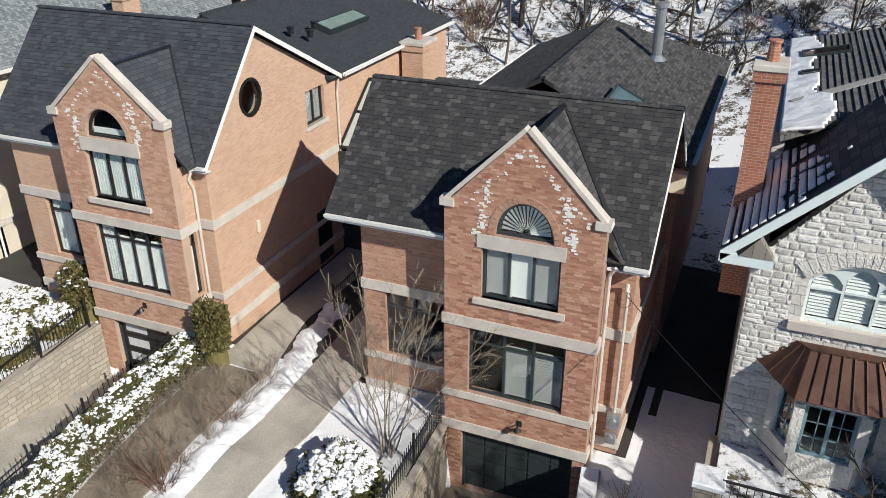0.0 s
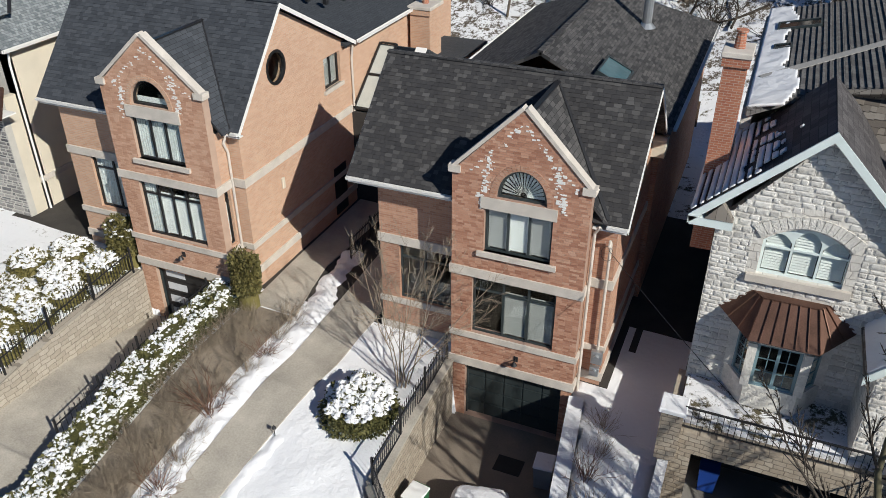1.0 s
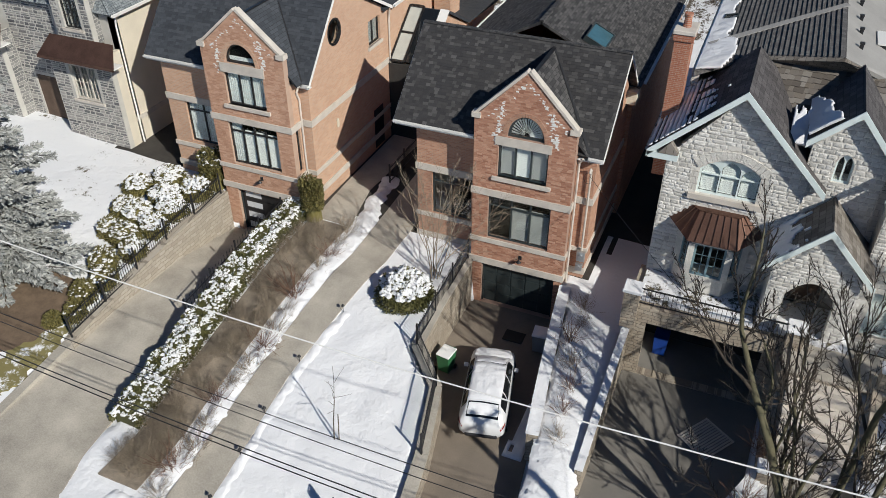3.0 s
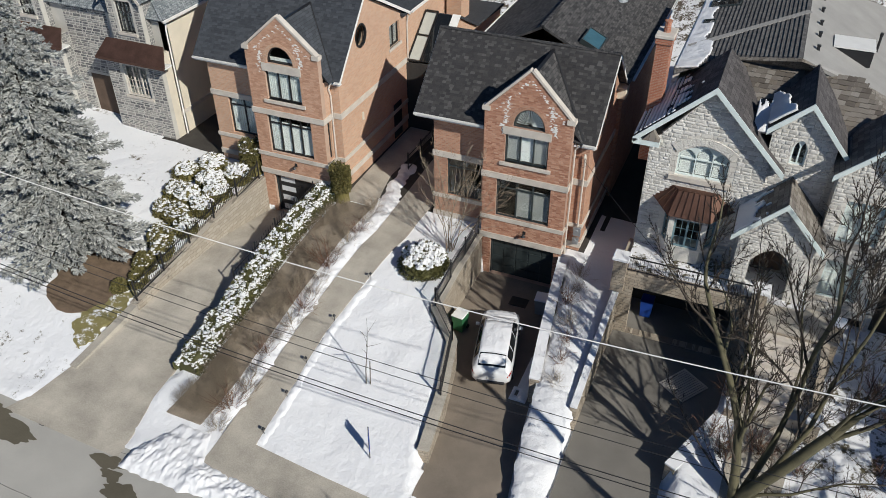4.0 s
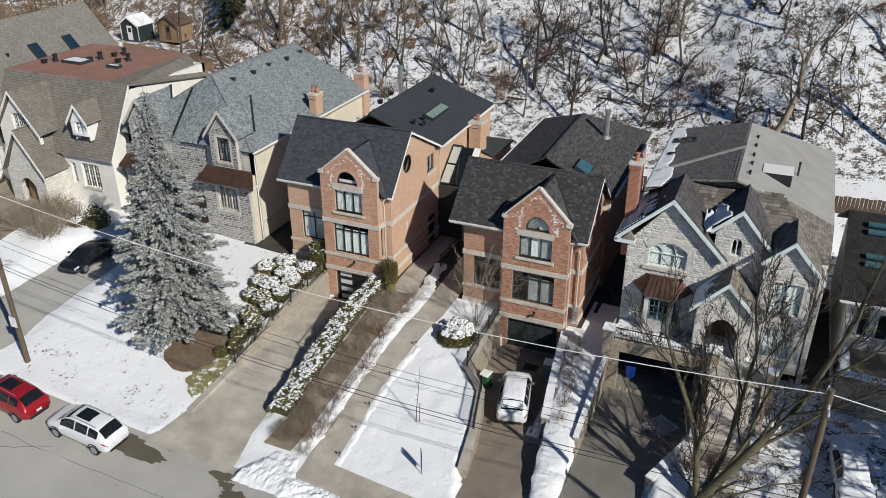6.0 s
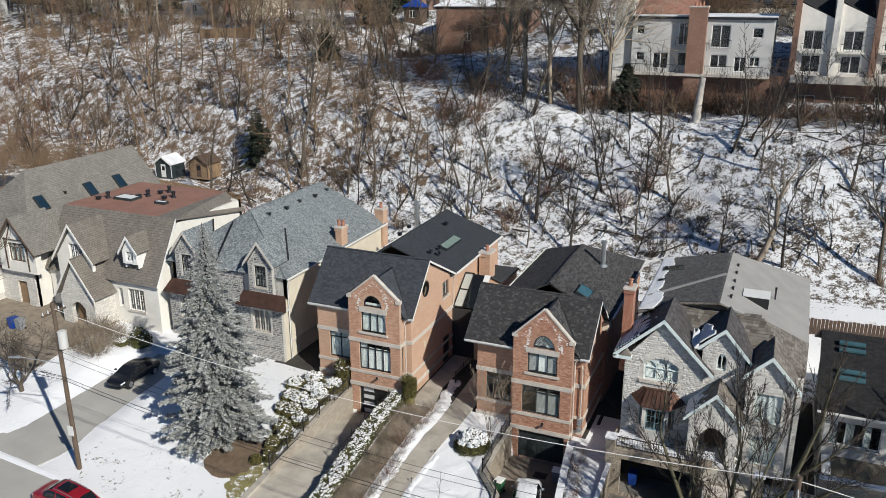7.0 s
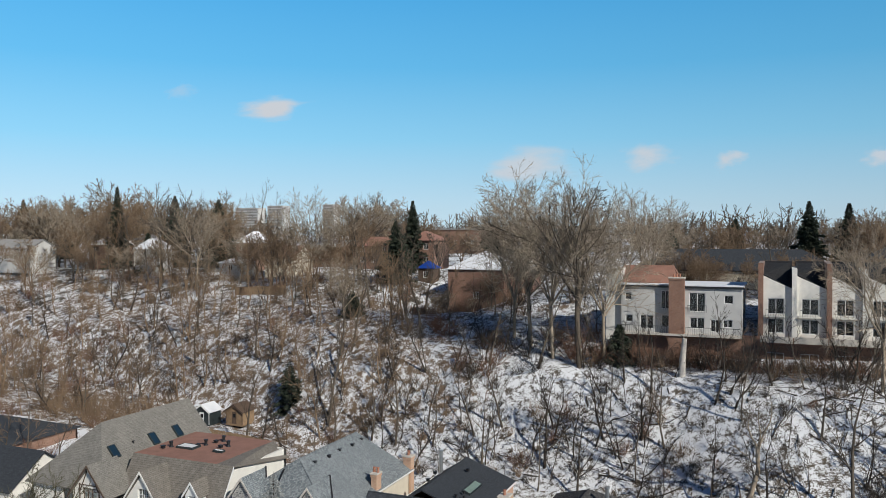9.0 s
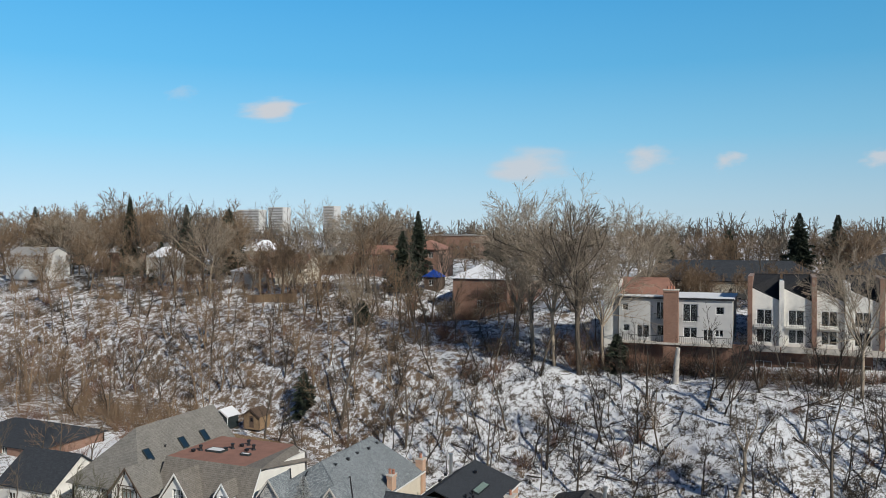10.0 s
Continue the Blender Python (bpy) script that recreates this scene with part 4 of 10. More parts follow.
rear_wing(rose, -23.55, -15.45, 25.6, 37.5, 2.5, 10.65, 12.6, -20.8, M["brick_rose"], M["shingle_plain"], 0.0, 0.25, yw=26.2)

# ---- the other houses ----
def chimney(H, x, y, w, d, z0, z1, mat, pots=1, cap=None):
    """A stack with corbelled head, slab and pots."""
    bm = bmesh.new()
    box(bm, x - w / 2, x + w / 2, y - d / 2, y + d / 2, z0, z1 - 0.55)
    box(bm, x - w / 2 - 0.06, x + w / 2 + 0.06, y - d / 2 - 0.06, y + d / 2 + 0.06, z1 - 0.55, z1 - 0.3)
    st = part("chimney", bm, mat, H)
    part("chimney_cap", one_box(x - w / 2 - 0.1, x + w / 2 + 0.1, y - d / 2 - 0.1, y + d / 2 + 0.1, z1 - 0.3, z1 - 0.14, bev=0.02), cap or M["stone_trim"], st)
    for i in range(pots):
        px = x + (i - (pots - 1) / 2) * 0.42
        bm = bmesh.new()
        beam(bm, (px, y, z1 - 0.14), (px, y, z1 + 0.3), 0.16, n=10, w2=0.13)
        beam(bm, (px, y, z1 + 0.3), (px, y, z1 + 0.36), 0.17, n=10, w2=0.17)
        part("chimney_pot", bm, M["brick_chimney"], st)
    return st


def roof_vent(H, x, y, z, s=0.3):
    bm = bmesh.new()
    box(bm, x - s / 2, x + s / 2, y - s / 2, y + s / 2, z - 0.1, z + 0.12, bev=0.02)
    box(bm, x - s * 0.65, x + s * 0.65, y - s * 0.65, y + s * 0.65, z + 0.12, z + 0.2, bev=0.02)
    return part("roof_vent", bm, M["black_metal"], H)


def flue(H, x, y, z0, z1, r=0.13):
    bm = bmesh.new()
    beam(bm, (x, y, z0), (x, y, z1), r, n=12, w2=r)
    beam(bm, (x, y, z1 - 0.1), (x, y, z1 + 0.08), r * 1.35, n=12, w2=r * 1.35)
    beam(bm, (x, y, z0), (x, y, z0 + 0.2), r * 2.0, n=12, w2=r)
    return part("flue_pipe", bm, M["galvanised"] if r > 0.165 else M["black_metal"], H)


def skylight(H, c, du, dv, material=None):
    """A skylight lying on a roof: middle c, half vectors du and dv."""
    c, du, dv = Vector(c), Vector(du), Vector(dv)
    n = du.cross(dv).normalized()
    if n.z < 0:
        n = -n
    bm = bmesh.new()
    for s in (-1, 1):
        a = c + du * s
        prism(bm, [a - dv - n * 0.1, a + dv - n * 0.1, a + dv + n * 0.14, a - dv + n * 0.14], du.normalized() * -s * 0.07)
        a = c + dv * s
        k = du * (1 - 0.07 / du.length)
        prism(bm, [a - k - n * 0.1, a + k - n * 0.1, a + k + n * 0.14, a - k + n * 0.14], dv.normalized() * -s * 0.07)
    w = part("skylight", bm, M["dark_frame"], H)
    q = [c - du * 0.96 - dv * 0.96 + n * 0.09, c + du * 0.96 - dv * 0.96 + n * 0.09, c + du * 0.96 + dv * 0.96 + n * 0.09, c - du * 0.96 + dv * 0.96 + n * 0.09]
    bm = prism(bmesh.new(), q, n * 0.015)
    part("pane", bm, material or M["car_glass"], w)
    return w


M["sky_pane"] = plain("pale_skylight_pane", (0.20, 0.27, 0.24), 0.1, 0.2, 1.5, 10, 0)
M["sky_pane_navy"] = plain("navy_skylight_pane", (0.012, 0.03, 0.05), 0.3, 0.2, 1.5, 10, 0)
M["sky_pane_blue"] = plain("blue_skylight_pane", (0.05, 0.11, 0.13), 0.08, 0.2, 1.5, 10, 0)


def gable_front(H, y, x0, x1, z0, ze, zp, mat, holes=(), t=0.3, xm=None):
    xm = (x0 + x1) / 2 if xm is None else xm
    return part("front_gable_wall", plate(bmesh.new(), front(y), [(x0, z0), (x1, z0), (x1, ze), (xm, zp), (x0, ze)], holes, t), mat, H)


def cross_roof(H, xm, x0, x1, y0, y1, ze, zp, mat, trim=None, ze1=None, over=0.0, y_e=None):
    """A gable roof whose ridge runs back from y0 to y1; y_e: how far back the eaves reach."""
    ze1 = ze if ze1 is None else ze1
    ye = y1 if y_e is None else y_e
    part("gable_roof", slope(bmesh.new(), [(xm, y0, zp), (x0, y0, ze), (x0, ye, ze), (xm, y1, zp)], 0.1), mat, H)
    part("gable_roof", slope(bmesh.new(), [(xm, y0, zp), (xm, y1, zp), (x1, ye, ze1), (x1, y0, ze1)], 0.1), mat, H)
    if trim:
        for xa, za in ((x0, ze), (x1, ze1)):
            k = prism(bmesh.new(), [(xm, y0 - 0.03, zp + 0.03), (xa, y0 - 0.03, za + 0.03), (xa, y0 - 0.03, za - 0.25), (xm, y0 - 0.03, zp - 0.25)], (0, 0.05, 0))
            part("barge_board", k, trim, H)


def snow_patch(name, a, u, v, keep, seed, label, t=0.07, n=26, scale=3.0):
    """Snow lying on a slope: corner a, sides u and v; keep(s, q, noise) says where it lies."""
    a, u, v = Vector(a), Vector(u), Vector(v)
    nrm = u.cross(v).normalized()
    if nrm.z < 0:
        nrm = -nrm
    bm = bmesh.new()
    m = max(4, int(n * v.length / u.length)) if v.length < u.length else n
    vs = {}
    def vert(i, j):
        if (i, j) not in vs:
            p = a + u * (i / n) + v * (j / m)
            vs[(i, j)] = bm.verts.new(p + nrm * (t * (0.6 + 0.6 * noise.noise((p.x * 2, p.y * 2, seed)))))
        return vs[(i, j)]
    for i in range(n):
        for j in range(m):
            s, q = (i + 0.5) / n, (j + 0.5) / m
            if keep(s, q, noise.noise((s * scale * 2, q * scale, seed * 3.7)) * 0.5 + 0.5):
                bm.faces.new((vert(i, j), vert(i + 1, j), vert(i + 1, j + 1), vert(i, j + 1)))
    ex = bmesh.ops.extrude_face_region(bm, geom=list(bm.faces), use_keep_orig=True)
    for w in [g for g in ex["geom"] if isinstance(g, bmesh.types.BMVert)]:
        w.co -= nrm * (t + 0.03)
    bmesh.ops.recalc_face_normals(bm, faces=bm.faces)
    return tagged(part(name, bm, M["snow"], None, smooth=True), label, "snow", kind="stuff")


# details of the rose house
roof_vent(rose, -21.6, 29.0, 12.45)
roof_vent(rose, -22.3, 32.3, 12.15)
roof_vent(rose, -19.3, 34.0, 12.35)
roof_vent(rose, -17.6, 28.6, 11.85, 0.2)
roof_vent(rose, -17.2, 27.6, 11.72, 0.2)
roof_vent(rose, -17.9, 27.3, 11.85, 0.2)
flue(rose, -23.0, 35.5, 11.0, 13.6, 0.2)
_k = (12.6 - 10.65) / 5.6
skylight(rose, (-17.6, 30.9, 12.6 - 3.2 * _k + 0.12), (0, 1.7, 0), (0.4, 0, -0.4 * _k), M["sky_pane"])
chimney(rose, -14.75, 32.6, 1.0, 1.4, 2.5, 10.9, M["brick_rose"], 1)
w = part("oval_window", plate(bmesh.new(), east(-15.45), ROSE["side_holes"][0], [[(20.9 + (y - 20.9) * 0.84, 11.13 + (z - 11.13) * 0.84) for y, z in ROSE["side_holes"][0]]], 0.12, 0.02), M["black_frame"], rose)
part("pane", prism(bmesh.new(), [(-15.62, 20.9 + (y - 20.9) * 0.9, 11.13 + (z - 11.13) * 0.9) for y, z in ROSE["side_holes"][0]], (-0.01, 0, 0)), M["glass"], w)
window(rose, east(-15.45), 24.15, 25.45, 9.15, 10.45, cols=(1, 1), frame_mat=M["black_frame"], fill="dim", sill=(0.12, 0.14))
window(rose, east(-15.95), 17.66, 18.0, 5.35, 7.6, cols=(1,), transom=0.5, frame_mat=M["black_frame"], fill="blind", bar=0.05)
bm = bmesh.new()
downpipe(bm, [(-15.75, 18.05, 9.7), (-15.88, 17.95, 9.3), (-15.88, 18.12, 8.9), (-15.88, 18.12, 2.6)])
part("downpipe", bm, M["stone_trim"], rose)
bm = bmesh.new()
downpipe(bm, [(-15.3, 26.3, 10.4), (-15.38, 26.3, 9.9), (-15.38, 26.3, 3.4)])
part("downpipe", bm, M["stone_trim"], rose)
part("wall_lamp", one_box(-15.45, -15.36, 20.42, 20.58, 6.5, 6.95, bev=0.02), M["stucco"], rose)
# flat black patch on the side wall, painted where a dark shadow lies
bm = bmesh.new()
fbox(bm, east(-15.45), 24.3, 25.3, 3.4, 5.6, 0.0, 0.04)
part("side_door", bm, M["black_frame"], rose, "dark side entrance")
# side wing in the gap, its front corner glazed and sloping
wing = part("side_wing", plate(bmesh.new(), east(-13.2), [(26.2, 2.8), (36.5, 2.8), (36.5, 8.0), (31.6, 8.3), (28.9, 9.75), (26.2, 7.7)], (), 0.3), M["brick_rose"], rose)
part("wing_front", plate(bmesh.new(), front(26.2), rect(-15.45, -13.5, 2.8, 7.55), (), 0.25), M["inside"], wing)
part("wing_roof", slope(bmesh.new(), [(-15.45, 29.0, 9.75), (-13.0, 29.0, 9.75), (-13.0, 31.7, 8.35), (-15.45, 31.7, 8.35)], 0.14), M["shingle_plain"], wing)
part("wing_roof", slope(bmesh.new(), [(-15.45, 31.7, 8.35), (-13.0, 31.7, 8.35), (-13.0, 36.6, 8.05), (-15.45, 36.6, 8.05)], 0.14), M["shingle_plain"], wing)
GLZ = lambda u, k: Vector((-15.4 + u, 26.25 + 2.75 * k, 7.65 + 2.1 * k))
for k0, k1 in ((0.04, 0.5), (0.53, 0.97)):
    part("glazed_panel", prism(bmesh.new(), [GLZ(0.08, k0), GLZ(0.8, k0), GLZ(0.8, k1), GLZ(0.08, k1)], (0, -0.02, 0.03)), M["glazing_blind"], wing, "sloping pane with a pale blind behind")
bm = bmesh.new()
for u in (0.04, 0.84):
    beam(bm, GLZ(u, 0.0) + Vector((0, 0, 0.06)), GLZ(u, 1.0) + Vector((0, 0, 0.06)), 0.09)
for k in (0.0, 0.515, 1.0):
    beam(bm, GLZ(0.08, k) + Vector((0, 0, 0.06)), GLZ(0.8, k) + Vector((0, 0, 0.06)), 0.08)
part("glazing_frame", bm, M["black_frame"], wing)
part("glazed_panel", prism(bmesh.new(), [GLZ(0.9, 0.02), GLZ(1.75, 0.02), GLZ(1.75, 0.98), GLZ(0.9, 0.98)], (0, -0.02, 0.03)), M["car_glass"], wing, "dark glazed panel")
part("eaves_trim", prism(bmesh.new(), [GLZ(1.8, -0.05), GLZ(2.3, -0.05), GLZ(2.3, 1.0), GLZ(1.8, 1.0)], (0, -0.03, 0.06)), M["white_paint"], wing)

# details of the red house
flue(red, -4.3, 32.0, 10.9, 13.0, 0.2)
_k = 2.3 / 4.7
skylight(red, (-4.2, 25.2, 12.0 - 2.3 * _k + 0.14), (0, 0.9, 0), (0.5, 0, -0.5 * _k), M["sky_pane_blue"])
bm = bmesh.new()
downpipe(bm, [(-2.75, 17.72, 9.0), (-2.9, 17.8, 8.75), (-2.9, 17.8, 8.3), (-2.9, 17.8, 1.2)])
part("downpipe", bm, M["stone_trim"], red)
bm = bmesh.new()
downpipe(bm, [(-2.45, 18.15, 8.3), (-2.45, 18.15, 4.3)], 0.045)
downpipe(bm, [(-2.45, 18.15, 8.3), (-2.45, 18.0, 8.45), (-2.45, 17.9, 8.3)], 0.045)
part("service_mast", bm, M["stone_trim"], red)
for z, w_, h_ in ((3.85, 0.36, 0.5), (3.35, 0.3, 0.36)):
    bm = one_box(-2.62, -2.62 + w_, 17.98, 18.16, z, z + h_, bev=0.02)
    beam(bm, (-2.62 + w_ / 2, 17.98, z + h_ * 0.6), (-2.62 + w_ / 2, 17.9, z + h_ * 0.6), 0.09, n=12, w2=0.085)
    part("electric_meter", bm, M["galvanised"], red)
bm = bmesh.new()
for k in range(14):
    t0, t1 = k * math.pi / 7, (k + 1) * math.pi / 7
    beam(bm, (-2.5 + 0.18 * math.cos(t0), 17.95, 8.05 + 0.25 * math.sin(t0)), (-2.5 + 0.18 * math.cos(t1), 17.95, 8.05 + 0.25 * math.sin(t1)), 0.012, n=4)
part("cable_coil", bm, M["black_metal"], red)
part("rear_return", one_box(-2.35, -1.85, 23.2, 24.0, 9.0, 9.6), M["stucco"], red)

# ---- pale stone house ----
def stone_house():
    H = thing("stone_house", (5.5, 18.2, 0.8), "pale limestone house with mint trim, shake roof and copper bay", "house")
    st, mint = M["stone_white"], M["mint_paint"]
    win = seg_arch(1.6, 3.8, 8.25, 9.35, 9.85)
    gable_front(H, 18.2, 0.32, 5.35, 3.9, 9.6, 12.45, st, [win, rect(1.5, 3.6, 4.4, 6.9)], 0.35, 2.66)
    part("side_wall", plate(bmesh.new(), west(0.32), [(18.5, 0.8), (33.4, 0.8), (33.4, 11.5), (22.3, 11.5), (22.2, 9.9), (18.5, 9.9)], (), 0.3), st, H)
    part("side_wall", plate(bmesh.new(), east(11.2), rect(18.0, 37.8, 0.8, 9.7), (), 0.3), st, H)
    part("back_wall", plate(bmesh.new(), back(33.4), rect(0.32, 11.2, 0.8, 9.6), (), 0.3), st, H)
    part("front_wall", plate(bmesh.new(), front(18.5), rect(5.3, 11.2, 3.0, 9.9), (), 0.3), st, H)
    cross_roof(H, 2.66, -0.43, 6.0, 17.85, 22.4, 9.87, 12.75, M["shake_dark"], mint, 9.4)
    # eaves return of the big gable
    bm = prism(bmesh.new(), [(-0.43, 17.82, 9.85), (0.75, 17.82, 9.85), (0.75, 17.82, 9.6), (-0.38, 17.82, 9.6)], (0, 0.4, 0))
    part("eaves_return", bm, mint, H)
    part("eaves_return_cap", prism(bmesh.new(), [(0.0, 17.8, 9.86), (0.75, 17.8, 9.86), (0.4, 17.95, 10.3)], (0, 0.3, 0)), M["shake"], H)
    # arched window and its voussoirs
    w = part("arched_window", plate(bmesh.new(), front(18.2), win, [seg_arch(1.68 + i * 0.72, 2.34 + i * 0.72, 8.33, 9.28 + (0.16 if i == 1 else 0), 9.42 + (0.3 if i == 1 else 0.12)) for i in range(3)], 0.07, -0.12), mint, H)
    for i in range(3):
        a = 1.68 + i * 0.72
        part("pane", fbox(bmesh.new(), front(18.2), a, a + 0.66, 8.3, 9.7, -0.18, -0.17), M["glass"], w).visible_shadow = False
        part("glazing_bar", fbox(bmesh.new(), front(18.2), a, a + 0.66, 9.08, 9.14, -0.19, -0.115), mint, w)
        bm = bmesh.new()
        for j in range(16):
            z = 8.36 + j * 0.085
            prism(bm, [(a + 0.02, 18.41, z), (a + 0.64, 18.41, z), (a + 0.64, 18.45, z + 0.066), (a + 0.02, 18.45, z + 0.066)], (0, -0.008, 0))
        part("shutter", bm, M["blind"], w, "white slatted shutter")
    for i in range(15):
        t0 = -1 + 2 * i / 15
        t1 = -1 + 2 * (i + 1) / 15 - 0.012
        c, a = 2.7, 1.16
        f = front(18.2)
        q = [f.at(c + a * t0, 9.4 + 0.5 * (1 - t0 * t0)), f.at(c + a * t1, 9.4 + 0.5 * (1 - t1 * t1)), f.at(c + a * t1 * 1.22, 9.72 + 0.52 * (1 - t1 * t1)), f.at(c + a * t0 * 1.22, 9.72 + 0.52 * (1 - t0 * t0))]
        part("voussoir", prism(bmesh.new(), q, f.out * 0.05), M["stone_block"], w)
    part("window_sill", fbox(bmesh.new(), front(18.2), 1.35, 4.05, 8.02, 8.25, 0.0, 0.12), M["stone_trim"], w)
    # canted bay with copper roof
    bay = part("bay_window", prism(bmesh.new(), [(1.35, 18.2, 4.3), (1.95, 17.3, 4.3), (3.4, 17.3, 4.3), (4.0, 18.2, 4.3)], (0, 0, 0.75)), M["stone_block"], H)
    part("bay_head", prism(bmesh.new(), [(1.35, 18.2, 6.55), (1.95, 17.3, 6.55), (3.4, 17.3, 6.55), (4.0, 18.2, 6.55)], (0, 0, 0.3)), M["stone_block"], bay)
    for p in ((1.95, 17.3), (3.4, 17.3), (1.42, 18.1), (3.93, 18.1)):
        bm = bmesh.new()
        beam(bm, (p[0], p[1] + 0.08, 5.05), (p[0], p[1] + 0.08, 6.55), 0.24)
        part("bay_pier", bm, M["stone_block"], bay)
    f = front(17.32)
    window(bay, f, 2.07, 3.28, 5.05, 6.55, cols=(1, 1), frame_mat=M["teal_paint"], fill="none", bar=0.09, deep=0.06, grid=3)
    for a, b in (((1.42, 18.1), (1.95, 17.38)), ((3.4, 17.38), (3.93, 18.1))):
        d = Vector((b[0] - a[0], b[1] - a[1], 0))
        ln = d.length
        d.normalize()
        ff = Face((a[0], a[1], 0), d, Vector((d.y, -d.x, 0)))
        window(bay, ff, 0.12, ln - 0.1, 5.05, 6.55, cols=(1,), frame_mat=M["teal_paint"], fill="none", bar=0.07, deep=0.06, grid=3)
    low = [(0.85, 18.2, 6.95), (1.75, 16.95, 6.85), (3.6, 16.95, 6.85), (4.5, 18.2, 6.95)]
    top = [(1.65, 18.2, 7.65), (1.95, 17.9, 7.65), (3.4, 17.9, 7.65), (3.65, 18.2, 7.65)]
    for i in range(3):
        s = part("copper_roof", slope(bmesh.new(), [low[i], low[i + 1], top[i + 1], top[i]], 0.06), M["copper"], bay)
        for j in range(7 if i == 1 else 4):
            k = (j + 0.0) / (6 if i == 1 else 3)
            bm = bmesh.new()
            beam(bm, Vector(low[i]).lerp(Vector(low[i + 1]), k) + Vector((0, 0, 0.03)), Vector(top[i]).lerp(Vector(top[i + 1]), k) + Vector((0, 0, 0.03)), 0.025, 0.05)
            part("standing_seam", bm, M["copper"], s)
    part("copper_flashing", prism(bmesh.new(), [top[0], top[1], top[2], top[3]], (0, 0, 0.05)), M["copper"], bay)
    # main roof
    A, B, E, D, C, G, Fr = (5.65, 22.0, 12.9), (5.65, 33.4, 12.95), (8.1, 23.2, 11.85), (11.5, 24.1, 10.05), (11.7, 38.3, 9.9), (2.5, 22.8, 12.17), (11.3, 18.5, 9.7)
    la, lb = (0.45, 21.4, 11.69), (0.45, 33.5, 11.72)
    part("roof", slope(bmesh.new(), [A, E, D], 0.15), M["membrane"], H)
    part("roof", slope(bmesh.new(), [A, D, C, B], 0.15), M["membrane"], H)
    bl = part("roof", slope(bmesh.new(), [A, B, lb, la, G], 0.15), M["shake_grey"], H)
    part("roof", slope(bmesh.new(), [(0.9, 18.5, 9.6), Fr, E, G], 0.15), M["shake"], H)
    part("roof", slope(bmesh.new(), [G, E, A], 0.15), M["shake"], H)
    part("roof", slope(bmesh.new(), [E, Fr, D], 0.15), M["shake"], H)
    part("roof", slope(bmesh.new(), [B, C, lb], 0.15), M["shake"], H)
    n = 27
    for i in range(n):                      # courses, each with a thick lower edge
        x0, x1 = 0.45 + 5.2 * i / n, 0.45 + 5.2 * (i + 1.08) / n
        z0, z1 = 11.69 + 0.2327 * (x0 - 0.45), 11.69 + 0.2327 * (x1 - 0.45)
        ya = 21.45 + 1.4 * min(1.0, (x0 - 0.45) / 2.0) if x0 < 2.5 else 22.85 - 0.85 * (x0 - 2.5) / 3.15
        part("shake_course", prism(bmesh.new(), [(x0, ya, z0), (x1, ya, z1), (x1, ya, z1 + 0.012), (x0, ya, z0 + 0.075)], (0, 33.4 - ya, 0.03)), M["shake_grey"], bl)
    d = Vector((5.0, 3.7, 1.165))
    q = Vector((0.65, 24.25, 11.82))
    sd = Vector((-0.59, 0.8, 0)) * 0.16
    part("roof_seam", prism(bmesh.new(), [q - sd, q + sd, q + d + sd, q + d - sd], (0, 0, 0.03)), M["membrane"], bl, "pale flashing strip across the shakes")
    for y in (24.0, 25.7, 27.3, 29.2, 31.0):
        roof_vent(H, 6.25, y, 12.66, 0.14)
    bm = one_box(7.0, 8.7, 25.6, 27.0, 11.5, 12.28)
    k = part("roof_hatch", bm, M["black_metal"], H)
    part("hatch_lid", one_box(6.95, 8.75, 25.55, 27.05, 12.28, 12.36), M["white_paint"], k)
    flue(H, 9.1, 28.6, 10.9, 12.1, 0.06)
    skylight(H, (1.6, 30.4, 11.98), (0.75, 0, 0.175), (0, 0.5, 0), M["car_glass"])
    skylight(H, (1.15, 27.6, 11.87), (0.3, 0, 0.07), (0, 0.25, 0), M["car_glass"])
    chimney(H, -0.05, 20.6, 0.62, 0.95, 7.6, 13.9, M["brick_chimney"], 1)
    # middle and third gables
    gable_front(H, 18.35, 5.15, 7.75, 6.0, 11.0, 12.4, st, [seg_arch(6.05, 6.65, 9.7, 10.5, 10.85)], 0.3, 6.4)
    w = part("window_frame", plate(bmesh.new(), front(18.35), seg_arch(6.05, 6.65, 9.7, 10.5, 10.85), [seg_arch(6.12, 6.32, 9.77, 10.5, 10.7), seg_arch(6.38, 6.58, 9.77, 10.5, 10.7)], 0.06, -0.1), mint, H)
    part("pane", fbox(bmesh.new(), front(18.35), 6.08, 6.62, 9.72, 10.7, -0.15, -0.14), M["glass"], w).visible_shadow = False
    cross_roof(H, 6.4, 4.9, 8.35, 18.05, 22.3, 11.25, 12.65, M["shake_dark"], mint, 10.4, y_e=21.0)
    gable_front(H, 17.5, 8.0, 10.75, 3.2, 9.9, 11.4, st, [rect(8.6, 10.2, 7.0, 9.0), rect(8.6, 10.2, 4.0, 6.0)], 0.3, 9.3)
    for z in (7.0, 4.0):
        window(H, front(17.5), 8.6, 10.2, z, z + 2.0, cols=(1, 1), frame_mat=mint, fill="blind", sill=(0.12, 0.15), grid=3)
    cross_roof(H, 9.3, 7.75, 11.15, 17.2, 20.6, 10.15, 11.65, M["shake"], mint, 9.6)
    part("side_wall", plate(bmesh.new(), west(8.0), rect(17.8, 18.5, 3.2, 9.9), (), 0.25), st, H)
    part("side_wall", plate(bmesh.new(), east(10.75), rect(17.8, 18.5, 3.2, 9.9), (), 0.25), st, H)
